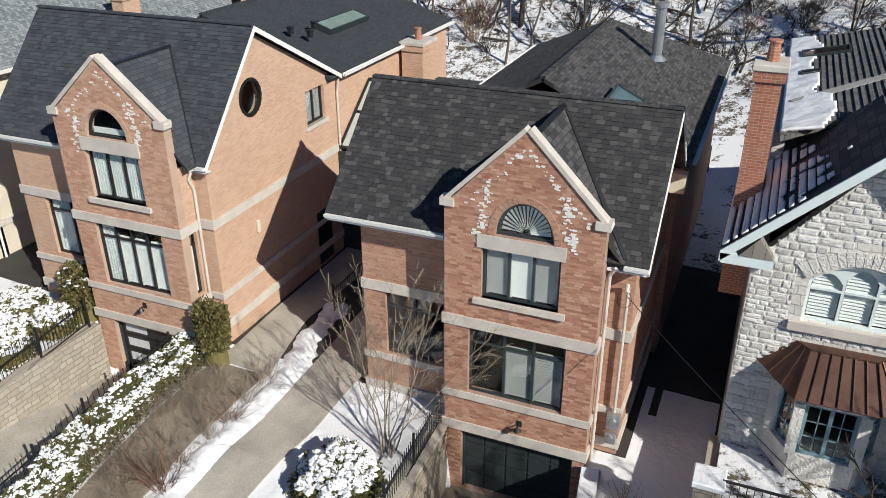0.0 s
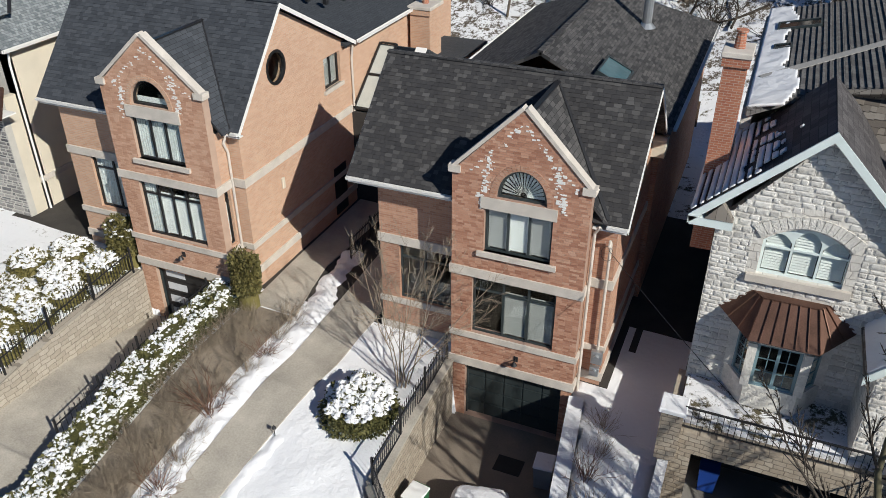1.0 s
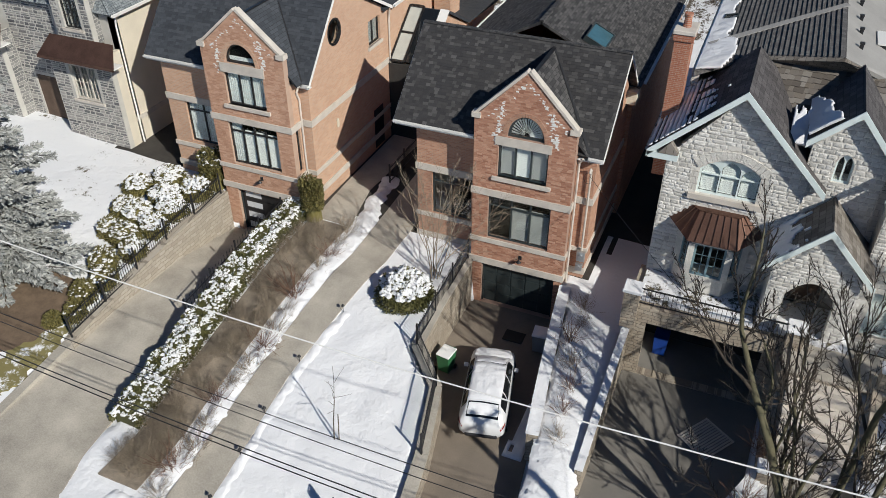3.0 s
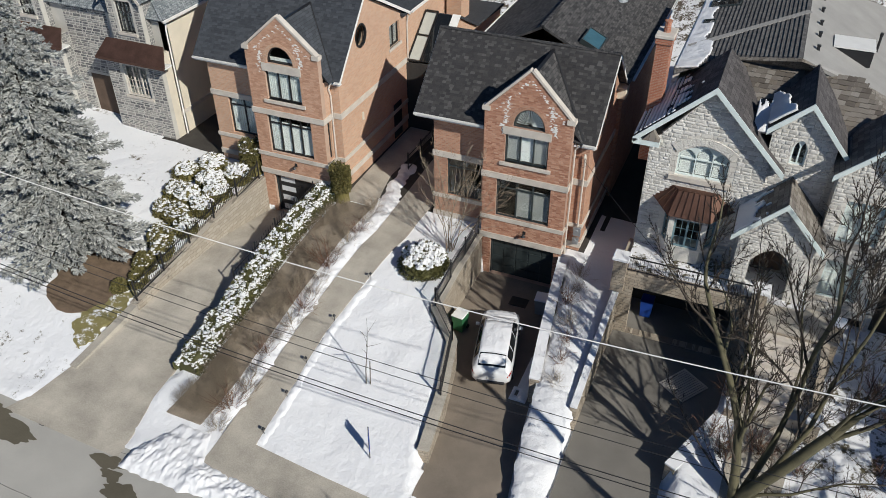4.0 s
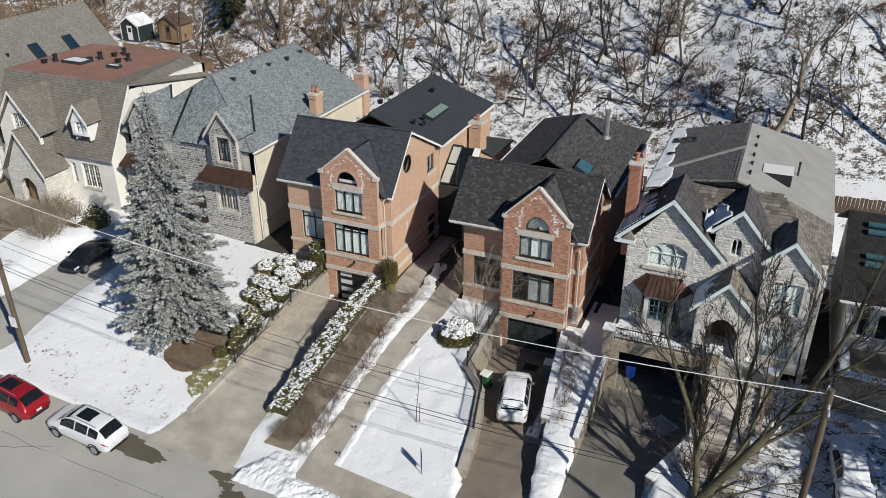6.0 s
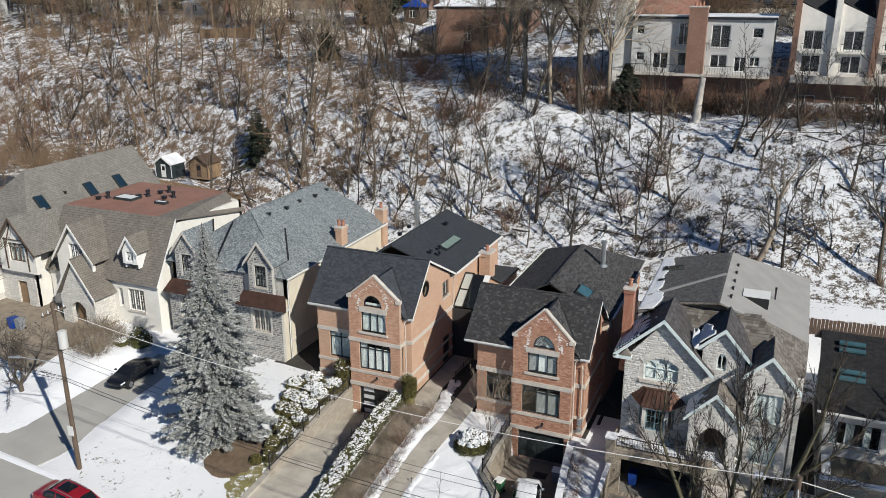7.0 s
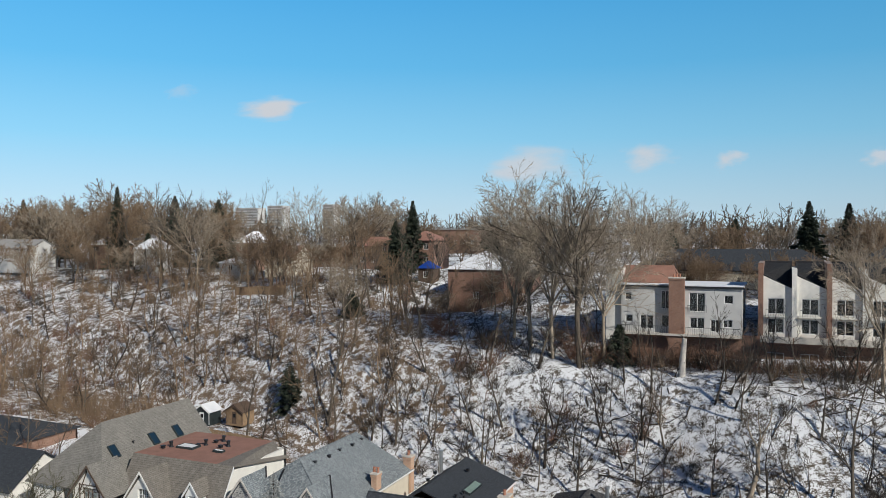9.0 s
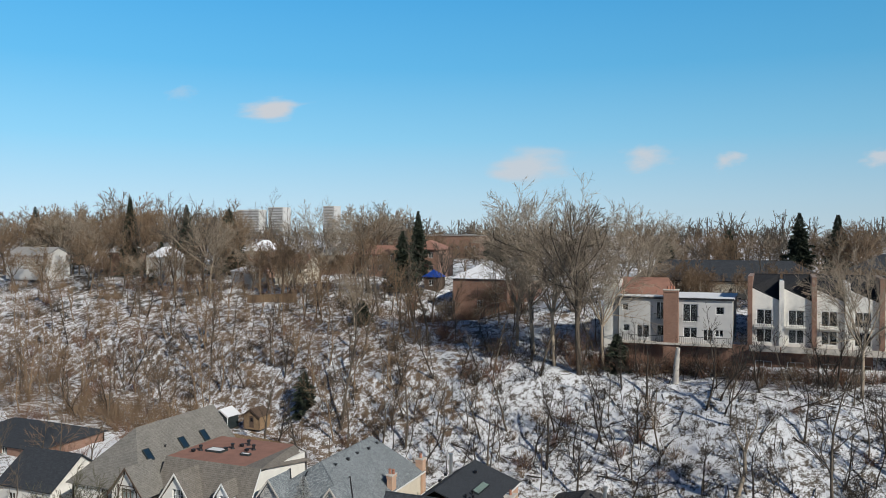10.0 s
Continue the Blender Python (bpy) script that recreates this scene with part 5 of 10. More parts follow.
    # entrance porch with its own small gable
    gable_front(H, 16.2, 4.9, 7.9, 3.0, 7.1, 8.9, st, [seg_arch(5.55, 7.25, 3.3, 6.0, 6.7)], 0.4, 6.4)
    cross_roof(H, 6.4, 4.55, 8.25, 15.95, 18.4, 7.2, 9.15, M["shake"], mint)
    part("porch_wall", plate(bmesh.new(), west(4.9), rect(16.6, 18.2, 3.0, 7.1), (), 0.3), st, H)
    part("porch_wall", plate(bmesh.new(), east(7.9), rect(16.6, 18.5, 3.0, 7.1), (), 0.3), st, H)
    part("entrance_door", fbox(bmesh.new(), front(18.4), 5.8, 7.0, 4.3, 6.6, 0.0, 0.06), M["wood_dark"], H)
    # terrace over the garage
    gr = [(0.4, 0.75), (6.2, 0.75), (6.2, 4.3), (0.4, 4.3)]
    part("terrace_wall", plate(bmesh.new(), front(15.5), gr, [rect(0.95, 5.4, 0.8, 3.55)], 0.4), M["wall_stone"], H)
    part("terrace_floor", one_box(0.4, 8.2, 15.905, 18.2, 4.12, 4.26), M["snow_half"], H)
    part("garage_floor", one_box(0.4, 6.2, 15.55, 18.3, 0.4, 0.74), M["asphalt_dark"], H)
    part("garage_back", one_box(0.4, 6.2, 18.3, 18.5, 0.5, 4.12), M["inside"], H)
    part("garage_side", one_box(6.2, 6.5, 15.5, 18.5, 0.3, 4.12), M["wall_stone"], H)
    part("garage_side", one_box(0.1, 0.4, 15.5, 18.5, 0.3, 4.12), M["wall_stone"], H)
    for x in (0.25, 6.3):
        p = part("terrace_pier", one_box(x - 0.3, x + 0.3, 15.35, 15.95, 3.2, 4.95), M["wall_stone"], H)
        part("pier_cap", one_box(x - 0.38, x + 0.38, 15.27, 16.03, 4.95, 5.12, bev=0.03), M["snow"], p, "snow-covered stone cap")
    rail = part("terrace_railing", beam(bmesh.new(), (0.55, 15.62, 5.1), (6.0, 15.62, 5.1), 0.05), M["black_metal"], H)
    part("bottom_rail", beam(bmesh.new(), (0.55, 15.62, 4.42), (6.0, 15.62, 4.42), 0.035), M["black_metal"], rail)
    for i in range(33):
        x = 0.6 + i * 0.1675
        part("baluster", beam(bmesh.new(), (x, 15.62, 4.42), (x, 15.62, 5.1), 0.018), M["black_metal"], rail)
    return H


stone = stone_house()
snow_patch("roof_snow", (-0.45, 17.92, 9.98), (0, 4.3, 0), (2.95, 0, 2.75), lambda s, q, n: (q * 17) % 1 > 0.34 and (q < 0.52 + 0.9 * (n - 0.45) - 0.1 * s), 4, "thin melting snow between the courses of a dark roof", 0.008, 76, scale=6)
snow_patch("roof_snow", (0.42, 21.6, 11.77), (0, 11.9, 0), (3.3, 0, 0.768), lambda s, q, n: q < 0.24 + 0.5 * (n - 0.42) + 0.08 * math.sin(s * 7 + 1) + 0.1 * (1 - s), 8, "old snow lying along the edge of a ribbed roof", 0.05, 150, scale=4)
snow_patch("roof_snow", (4.9, 18.2, 11.46), (0, 2.9, 0), (1.3, 0, 1.2), lambda s, q, n: q < 0.72 - 0.5 * s + 0.3 * (n - 0.5), 6, "snow in a roof valley", 0.07, 70, scale=3)
snow_patch("roof_snow", (4.35, 18.7, 10.75), (0.9, 0, 0), (0, 1.6, 0.9), lambda s, q, n: q < 0.45 + 0.6 * n, 9, "snow heaped in a roof valley", 0.16, 20, scale=4)

# ---- grey stone house ----
def grey_house():
    H = thing("stone_house", (-32.8, 18.7, 3.4), "grey ledgestone house with cream stucco side and grey shingles", "house")
    st = M["stone_grey"]
    x0, x1, y0, y1, z0, ze, zr = -38.6, -27.1, 19.4, 36.2, 3.0, 10.9, 14.9
    part("side_wall", plate(bmesh.new(), east(x1), rect(y0, y1, z0, ze), (), 0.3), M["stucco"], H)
    part("side_wall", plate(bmesh.new(), west(x0), rect(y0, y1, z0, ze), (), 0.3), M["stucco"], H)
    part("back_wall", plate(bmesh.new(), back(y1), rect(x0, x1, z0, ze), (), 0.3), M["stucco"], H)
    part("front_wall", plate(bmesh.new(), front(y0), rect(x0, x1, z0, ze), [rect(-33.6, -32.0, 3.9, 6.6)], 0.3), M["mortar_pale"], H)
    xm = -32.9
    q = [(x0 - 0.35, y0 - 0.35, ze), (x1 + 0.35, y0 - 0.35, ze), (x1 + 0.35, y1 + 0.3, ze), (x0 - 0.35, y1 + 0.3, ze)]
    ra, rb = (xm, 23.2, zr), (xm, 34.6, zr)
    for f in ([q[0], q[1], ra], [q[1], q[2], rb, ra], [q[2], q[3], rb], [q[3], q[0], ra, rb]):
        part("roof", slope(bmesh.new(), f, 0.14), M["shingle_grey"], H)
    for a, b in ((ra, q[0]), (ra, q[1]), (ra, rb)):
        part("ridge_cap", beam(bmesh.new(), Vector(a) + Vector((0, 0, 0.03)), Vector(b) + Vector((0, 0, 0.03)), 0.18, 0.05), M["shingle_grey"], H)
    bm = gutter(bmesh.new(), (x1 + 0.35, y0 - 0.35, ze), (x1 + 0.35, y1 + 0.3, ze))
    part("gutter", bm, M["white_paint"], H)
    for bx, wd in ((-29.1, 2.0), (-36.5, 2.0)):
        a, b = bx - wd, bx + wd
        part("bay_wall", plate(bmesh.new(), front(18.5), rect(a, b, z0, 9.0), [rect(bx - 0.85, bx + 0.85, 6.2, 8.1)], 0.3), M["mortar_pale"], H)
        part("bay_side", plate(bmesh.new(), east(b), rect(18.8, 19.4, z0, 9.0), (), 0.25), M["stucco"] if bx > -30 else st, H)
        part("bay_side", plate(bmesh.new(), west(a), rect(18.8, 19.4, z0, 9.0), (), 0.25), st, H)
        window(H, front(18.5), bx - 0.85, bx + 0.85, 6.2, 8.1, cols=(1, 1, 1), frame_mat=M["stone_trim"], fill="none", sill=(0.15, 0.15), grid=4, bar=0.09)
        k = part("copper_roof", slope(bmesh.new(), [(a + 0.1, 17.75, 8.75), (b + 0.95, 17.75, 8.75), (b + 0.3, 18.7, 9.55), (a + 0.3, 18.7, 9.55)], 0.08), M["copper"], H)
        part("copper_fascia", one_box(a + 0.1, b + 0.95, 17.72, 17.78, 8.6, 8.76), M["copper"], k)
        part("soffit", one_box(a + 0.15, b + 0.9, 17.8, 18.5, 8.62, 8.68), M["white_paint"], k)
        gable_front(H, 18.75, bx - 1.15, bx + 1.15, 9.3, 12.0, 13.6, M["mortar_pale"], [rect(bx - 0.55, bx + 0.55, 10.0, 11.8)], 0.3)
        for sd, mk in ((-1, west), (1, east)):
            part("dormer_side", plate(bmesh.new(), mk(bx + sd * 1.15), rect(19.05, 20.6, 9.3, 12.0), (), 0.2), st, H)
        window(H, front(18.75), bx - 0.55, bx + 0.55, 10.0, 11.8, cols=(1, 1), frame_mat=M["black_frame"], fill="none", sill=(0.12, 0.15), grid=3)
        cross_roof(H, bx, bx - 1.5, bx + 1.5, 18.5, 22.6, 11.9, 13.85, M["shingle_grey"], M["stone_trim"], y_e=20.6)
        for sd in (-1, 1):
            part("valley", beam(bmesh.new(), (bx, 22.6, 13.9), (bx + sd * 1.6, 20.5, 11.95), 0.14, 0.05), M["black_metal"], H)
    part("valley", beam(bmesh.new(), (-33.9, 22.0, 14.1), (-33.9, 19.0, 11.15), 0.16, 0.05), M["black_metal"], H)
    part("entrance_door", fbox(bmesh.new(), front(19.45), -33.6, -32.0, 3.6, 6.6, -0.1, 0.0), M["wood_dark"], H)
    for i in range(5):
        roof_vent(H, xm + 0.9 + 0.2 * (i % 2), 24.5 + i * 2.4, zr - 0.65, 0.3)
    chimney(H, x1 - 0.1, 28.5, 0.62, 1.05, 6.0, 12.9, M["brick_rose"], 2)
    chimney(H, x1 - 0.2, 36.4, 0.9, 0.9, 6.0, 12.6, M["brick_rose"], 1)
    bm = bmesh.new()
    downpipe(bm, [(x1 + 0.15, 19.5, 10.7), (x1 + 0.05, 19.5, 10.2), (x1 + 0.05, 19.5, 3.6)])
    part("downpipe", bm, M["white_paint"], H)
    window(H, east(x1), 31.4, 32.2, 8.6, 10.0, cols=(1,), frame_mat=M["white_paint"], fill="none")
    window(H, east(x1), 21.2, 22.3, 4.4, 5.4, cols=(1, 1), frame_mat=M["white_paint"], fill="none", grid=3)
    part("stone_band", one_box(x1, x1 + 0.06, 19.4, 36, 5.0, 5.25), M["stone_trim"], H)
    return H


grey = grey_house()


# ---- cream house with brown roof ----
def cream_house():
    H = thing("cream_house", (-46, 17.9, 4.6), "cream stucco and stone house with steep brown shingle roof", "house")
    x0, x1, y0, y1, z0, ze = -51.6, -39.2, 17.9, 30.0, 4.0, 9.2
    st = M["stucco_white"]
    part("front_wall", plate(bmesh.new(), front(y0), rect(x0, x1, z0, ze), [rect(-42.6, -40.8, 6.2, 8.2), rect(-43.7, -43.2, 6.4, 8.1)], 0.3), st, H)
    part("side_wall", plate(bmesh.new(), east(x1), [(y0 + 0.3, z0), (y1, z0), (y1, 13.6), (21.0, 13.6), (y0 + 0.3, ze)], (), 0.3), st, H)
    part("side_wall", plate(bmesh.new(), west(x0), [(y0 + 0.3, z0), (y1, z0), (y1, 13.6), (21.0, 13.6), (y0 + 0.3, ze)], (), 0.3), st, H)
    part("back_wall", plate(bmesh.new(), back(y1), rect(x0, x1, z0, 13.6), (), 0.3), st, H)
    window(H, front(y0), -42.6, -40.8, 6.2, 8.2, cols=(1, 1, 1), frame_mat=M["white_paint"], fill="none", grid=4, sill=(0.1, 0.15))
    window(H, front(y0), -43.7, -43.2, 6.4, 8.1, cols=(1,), frame_mat=M["white_paint"], fill="none", grid=4)
    part("roof", slope(bmesh.new(), [(x0 - 0.2, 17.5, 8.9), (x1 + 0.3, 17.5, 8.9), (x1 + 0.3, 20.6, 14.15), (x0 - 0.2, 20.6, 14.15)], 0.14), M["shingle_brown"], H)
    part("verge_board", prism(bmesh.new(), [(x1 + 0.3, 17.5, 8.9), (x1 + 0.3, 20.6, 14.15), (x1 + 0.3, 20.6, 13.85), (x1 + 0.3, 17.6, 8.75)], (0.05, 0, 0)), M["white_paint"], H)
    part("flat_roof", one_box(x0 - 0.1, -41.0, 20.6, y1 + 0.2, 13.95, 14.15), M["rust_roof"], H)
    part("roof", slope(bmesh.new(), [(-41.0, 20.6, 14.14), (x1 + 0.3, 20.6, 14.14), (x1 + 0.3, y1 + 0.2, 12.6), (-41.0, y1 + 0.2, 14.14)], 0.14), M["shingle_brown"], H)
    for x, y in ((-47, 25), (-46.2, 27), (-44.4, 25.5), (-50, 23.0)):
        roof_vent(H, x, y, 14.3, 0.35)
        flue(H, x + 0.3, y + 0.9, 14.1, 14.7, 0.16)
    skylight(H, (-47.8, 24.4, 14.25), (1.1, 0, 0), (0, 0.7, 0), M["white_paint"])
    skylight(H, (-43.6, 24.2, 14.25), (0.6, 0, 0), (0, 0.3, 0), M["white_paint"])
    # dormer
    gable_front(H, 17.7, -42.45, -40.95, 10.6, 11.7, 12.9, M["white_paint"], [rect(-42.1, -41.3, 10.8, 11.7)], 0.2)
    window(H, front(17.7), -42.1, -41.3, 10.8, 11.7, cols=(1, 1), frame_mat=M["white_paint"], fill="none", grid=3)
    cross_roof(H, -41.7, -42.75, -40.65, 17.5, 20.1, 11.6, 13.1, M["shingle_brown"], M["white_paint"])
    for sd, mk in ((-42.45, west), (-40.95, east)):
        part("dormer_side", plate(bmesh.new(), mk(sd), rect(17.9, 19.2, 10.2, 11.7), (), 0.1), M["white_paint"], H)
    # big front gables
    gable_front(H, 16.8, -49.1, -45.1, 4.4, 10.8, 13.4, st, [rect(-47.6, -46.1, 10.2, 12.0)], 0.3)
    window(H, front(16.8), -47.6, -46.1, 10.2, 12.0, cols=(1, 1, 1), frame_mat=M["white_paint"], fill="none", grid=3)
    cross_roof(H, -47.1, -49.5, -44.7, 16.5, 20.6, 10.5, 13.8, M["shingle_brown"], M["stucco_white"])
    gable_front(H, 15.6, -48.0, -44.2, 4.2, 7.6, 10.9, M["stone_white"], [seg_arch(-46.9, -45.3, 4.6, 6.6, 7.2)], 0.4)
    cross_roof(H, -46.1, -48.4, -43.8, 15.3, 18.2, 7.7, 11.2, M["shingle_brown"], M["stucco_white"])
    part("porch_wall", plate(bmesh.new(), east(-44.2), rect(16.0, 17.9, 4.2, 7.6), (), 0.3), M["stone_white"], H)
    part("porch_wall", plate(bmesh.new(), west(-48.0), rect(16.0, 17.9, 4.2, 7.6), (), 0.3), M["stone_white"], H)
    part("entrance_door", fbox(bmesh.new(), front(16.3), -46.9, -45.3, 4.55, 7.1, -0.05, 0.05), M["wood"], H, "brown wooden front door")
    for i in range(7):
        part("porch_step", one_box(-47.9 + 0.1 * i, -45.0, 15.4 - 0.32 * (i + 1), 15.6 - 0.32 * i, 3.6, 4.55 - 0.17 * i), M["stone_trim"], H)
    return H


cream_house()


def taupe_house():
    H = thing("cream_house", (-58, 16, 5.5), "cream half-timbered house with wide taupe roof and skylights", "house")
    x0, x1, y0, y1, z0, ze, zr, xm = -61.8, -51.9, 16.5, 34.0, 5.0, 11.2, 16.9, -56.4
    for mk, x in ((east, x1), (west, x0)):
        part("side_wall", plate(bmesh.new(), mk(x), rect(y0, y1, z0, ze), (), 0.3), M["stucco_white"], H)
    part("front_wall", plate(bmesh.new(), front(y0), rect(x0, x1, 8.9, ze), [rect(-57.4, -55.9, 9.5, 10.9)], 0.3), M["stucco_white"], H)
    part("stone_front", plate(bmesh.new(), front(y0 - 0.12), rect(x0, x1, z0, 8.9), [rect(-54.2, -53.0, 5.4, 7.8)], 0.42), M["stone_white"], H)
    window(H, front(y0), -57.4, -55.9, 9.5, 10.9, cols=(1, 1), frame_mat=M["wood_dark"], fill="none")
    part("entrance_door", fbox(bmesh.new(), front(y0 - 0.12), -54.2, -53.0, 5.4, 7.8, -0.3, -0.22), M["wood"], H, "brown wooden front door")
    part("string_course", fbox(bmesh.new(), front(y0 - 0.12), x0, x1, 8.8, 9.0, 0.0, 0.1), M["wood_dark"], H)
    part("back_wall", plate(bmesh.new(), back(y1), [(x0, z0), (x1, z0), (x1, ze), (xm, zr - 0.3), (x0, ze)], (), 0.3), M["stucco_white"], H)
    k = (zr - ze) / (x1 + 0.5 - xm)
    yh = y0 + 4.2
    part("roof", slope(bmesh.new(), [(xm, yh, zr), (x1 + 0.5, y0 - 0.5, ze), (x1 + 0.5, y1 + 0.4, ze), (xm, y1 + 0.4, zr)], 0.14), M["shingle_taupe"], H)
    part("roof", slope(bmesh.new(), [(xm, yh, zr), (xm, y1 + 0.4, zr), (x0 - 0.5, y1 + 0.4, ze), (x0 - 0.5, y0 - 0.5, ze)], 0.14), M["shingle_taupe"], H)
    part("roof", slope(bmesh.new(), [(xm, yh, zr), (x0 - 0.5, y0 - 0.5, ze), (x1 + 0.5, y0 - 0.5, ze)], 0.14), M["shingle_taupe"], H)
    for y in (20.0, 25.8, 29.6):
        skylight(H, (-53.9, y, zr - 2.5 * k + 0.12), (0, 0.48, 0), (0.5, 0, -0.5 * k), M["sky_pane_navy"])
    roof_vent(H, -54.2, 23.0, zr - 2.2 * k, 0.2)
    # jettied front gable with dark timbers and its window
    gx, w, yy, zp = -53.0, 2.2, 15.9, 14.0
    gable_front(H, yy, gx - w, gx + w, 8.9, 11.2, zp - 0.25, M["stucco_white"], [rect(gx - 0.95, gx + 0.95, 9.9, 11.6)], 0.3)
    window(H, front(yy), gx - 0.95, gx + 0.95, 9.9, 11.6, cols=(1, 1, 1), frame_mat=M["wood_dark"], fill="none", bar=0.1)
    cross_roof(H, gx, gx - w - 0.4, gx + w + 0.4, yy - 0.4, 19.5, 10.8, zp, M["shingle_taupe"], M["wood_dark"])
    for sd in (-1, 1):
        part("side_wall", plate(bmesh.new(), (east if sd > 0 else west)(gx + sd * w), rect(yy + 0.3, 16.5, 8.9, 11.2), (), 0.3), M["stucco_white"], H)
        part("timber", beam(bmesh.new(), (gx + sd * 1.2, yy - 0.02, 11.3), (gx + sd * 0.3, yy - 0.02, zp - 0.7), 0.14, 0.06), M["wood_dark"], H)
        part("timber", beam(bmesh.new(), (gx + sd * 1.3, yy - 0.02, 9.1), (gx + sd * 1.3, yy - 0.02, 12.0), 0.14, 0.06), M["wood_dark"], H)
    part("timber", beam(bmesh.new(), (gx - 1.4, yy - 0.02, 11.9), (gx + 1.4, yy - 0.02, 11.9), 0.14, 0.06), M["wood_dark"], H)
    # bay on the ground floor under a dark hood
    bay = part("bay_window", one_box(-58.9, -56.1, 15.3, 16.38, 5.0, 6.4), M["stone_white"], H)
    window(bay, front(15.3), -58.7, -56.3, 6.4, 8.2, cols=(1, 1, 1), frame_mat=M["white_paint"], fill="none", bar=0.1, deep=0.0)
    for x in (-58.9, -56.25):
        part("bay_cheek", one_box(x, x + 0.15, 15.35, 16.38, 6.4, 8.2), M["stucco_white"], bay)
    part("hood", slope(bmesh.new(), [(-59.3, 14.9, 8.2), (-55.7, 14.9, 8.2), (-56.2, 16.4, 9.1), (-58.8, 16.4, 9.1)], 0.12), M["shake_dark"], bay)
    return H


taupe_house()


def right_house():
    """The low dark house beyond the stone one."""
    H = thing("dark_house", (16, 21, 2.0), "low house with dark shake roof and teal roof lights", "house")
    x0, x1, y0, y1, ze = 12.9, 22.5, 20.4, 32.0, 7.3
    part("front_wall", plate(bmesh.new(), front(y0), rect(x0, x1, 1.5, ze), [rect(13.2, 16.2, 4.9, 6.6)], 0.3), M["stucco_pale"], H)
    for mk, x in ((west, x0), (east, x1)):
        part("side_wall", plate(bmesh.new(), mk(x), [(y0 + 0.3, 1.5), (y1, 1.5), (y1, ze), (26.2, 10.1), (y0 + 0.3, ze)], (), 0.3), M["stucco_pale"], H)
    part("back_wall", plate(bmesh.new(), back(y1), rect(x0, x1, 1.5, ze), (), 0.3), M["stucco_pale"], H)
    window(H, front(y0), 13.2, 16.2, 4.9, 6.6, cols=(1, 1.2, 1), frame_mat=M["white_paint"], fill="curtain", sill=(0.1, 0.12))
    part("roof", slope(bmesh.new(), [(12.3, 19.8, 7.5), (23, 19.8, 7.5), (23, 26.2, 10.4), (12.3, 26.2, 10.4)], 0.15), M["shake_black"], H)
    part("roof", slope(bmesh.new(), [(12.3, 26.2, 10.4), (23, 26.2, 10.4), (23, 32.4, 7.4), (12.3, 32.4, 7.4)], 0.15), M["shake_black"], H)
    k = 2.9 / 6.4
    for y in (22.3, 24.6):
        for d in (0.0, 0.55):
            bm = bmesh.new()
            beam(bm, (13.4, y + d, 7.5 + (y + d - 19.8) * k + 0.12), (15.0, y + d, 7.5 + (y + d - 19.8) * k + 0.12), 0.2, n=10, w2=0.2)
            part("roof_light", bm, M["sky_pane_blue"], H, "teal half-round roof light")
    part("gutter", gutter(bmesh.new(), (12.3, 19.8, 7.45), (23, 19.8, 7.45)), M["white_paint"], H)
    part("terrace", one_box(12.9, 20, 16.6, 20.4, 1.2, 4.1), M["asphalt_wet"], H)
    part("terrace_wall", one_box(12.7, 20, 16.3, 16.6, 1.0, 4.75), M["wall_stone"], H)
    return H


right_house()
snow_patch("terrace_snow", (12.7, 16.25, 4.76), (7.2, 0, 0), (0, 0.4, 0), lambda s, q, n: True, 3, "snow lying along a terrace wall", 0.12, 40)
snow_patch("terrace_snow", (12.95, 16.7, 4.12), (0.5, 0, 0), (0, 3.5, 0), lambda s, q, n: True, 3, "snow lying along a terrace edge", 0.3, 14)

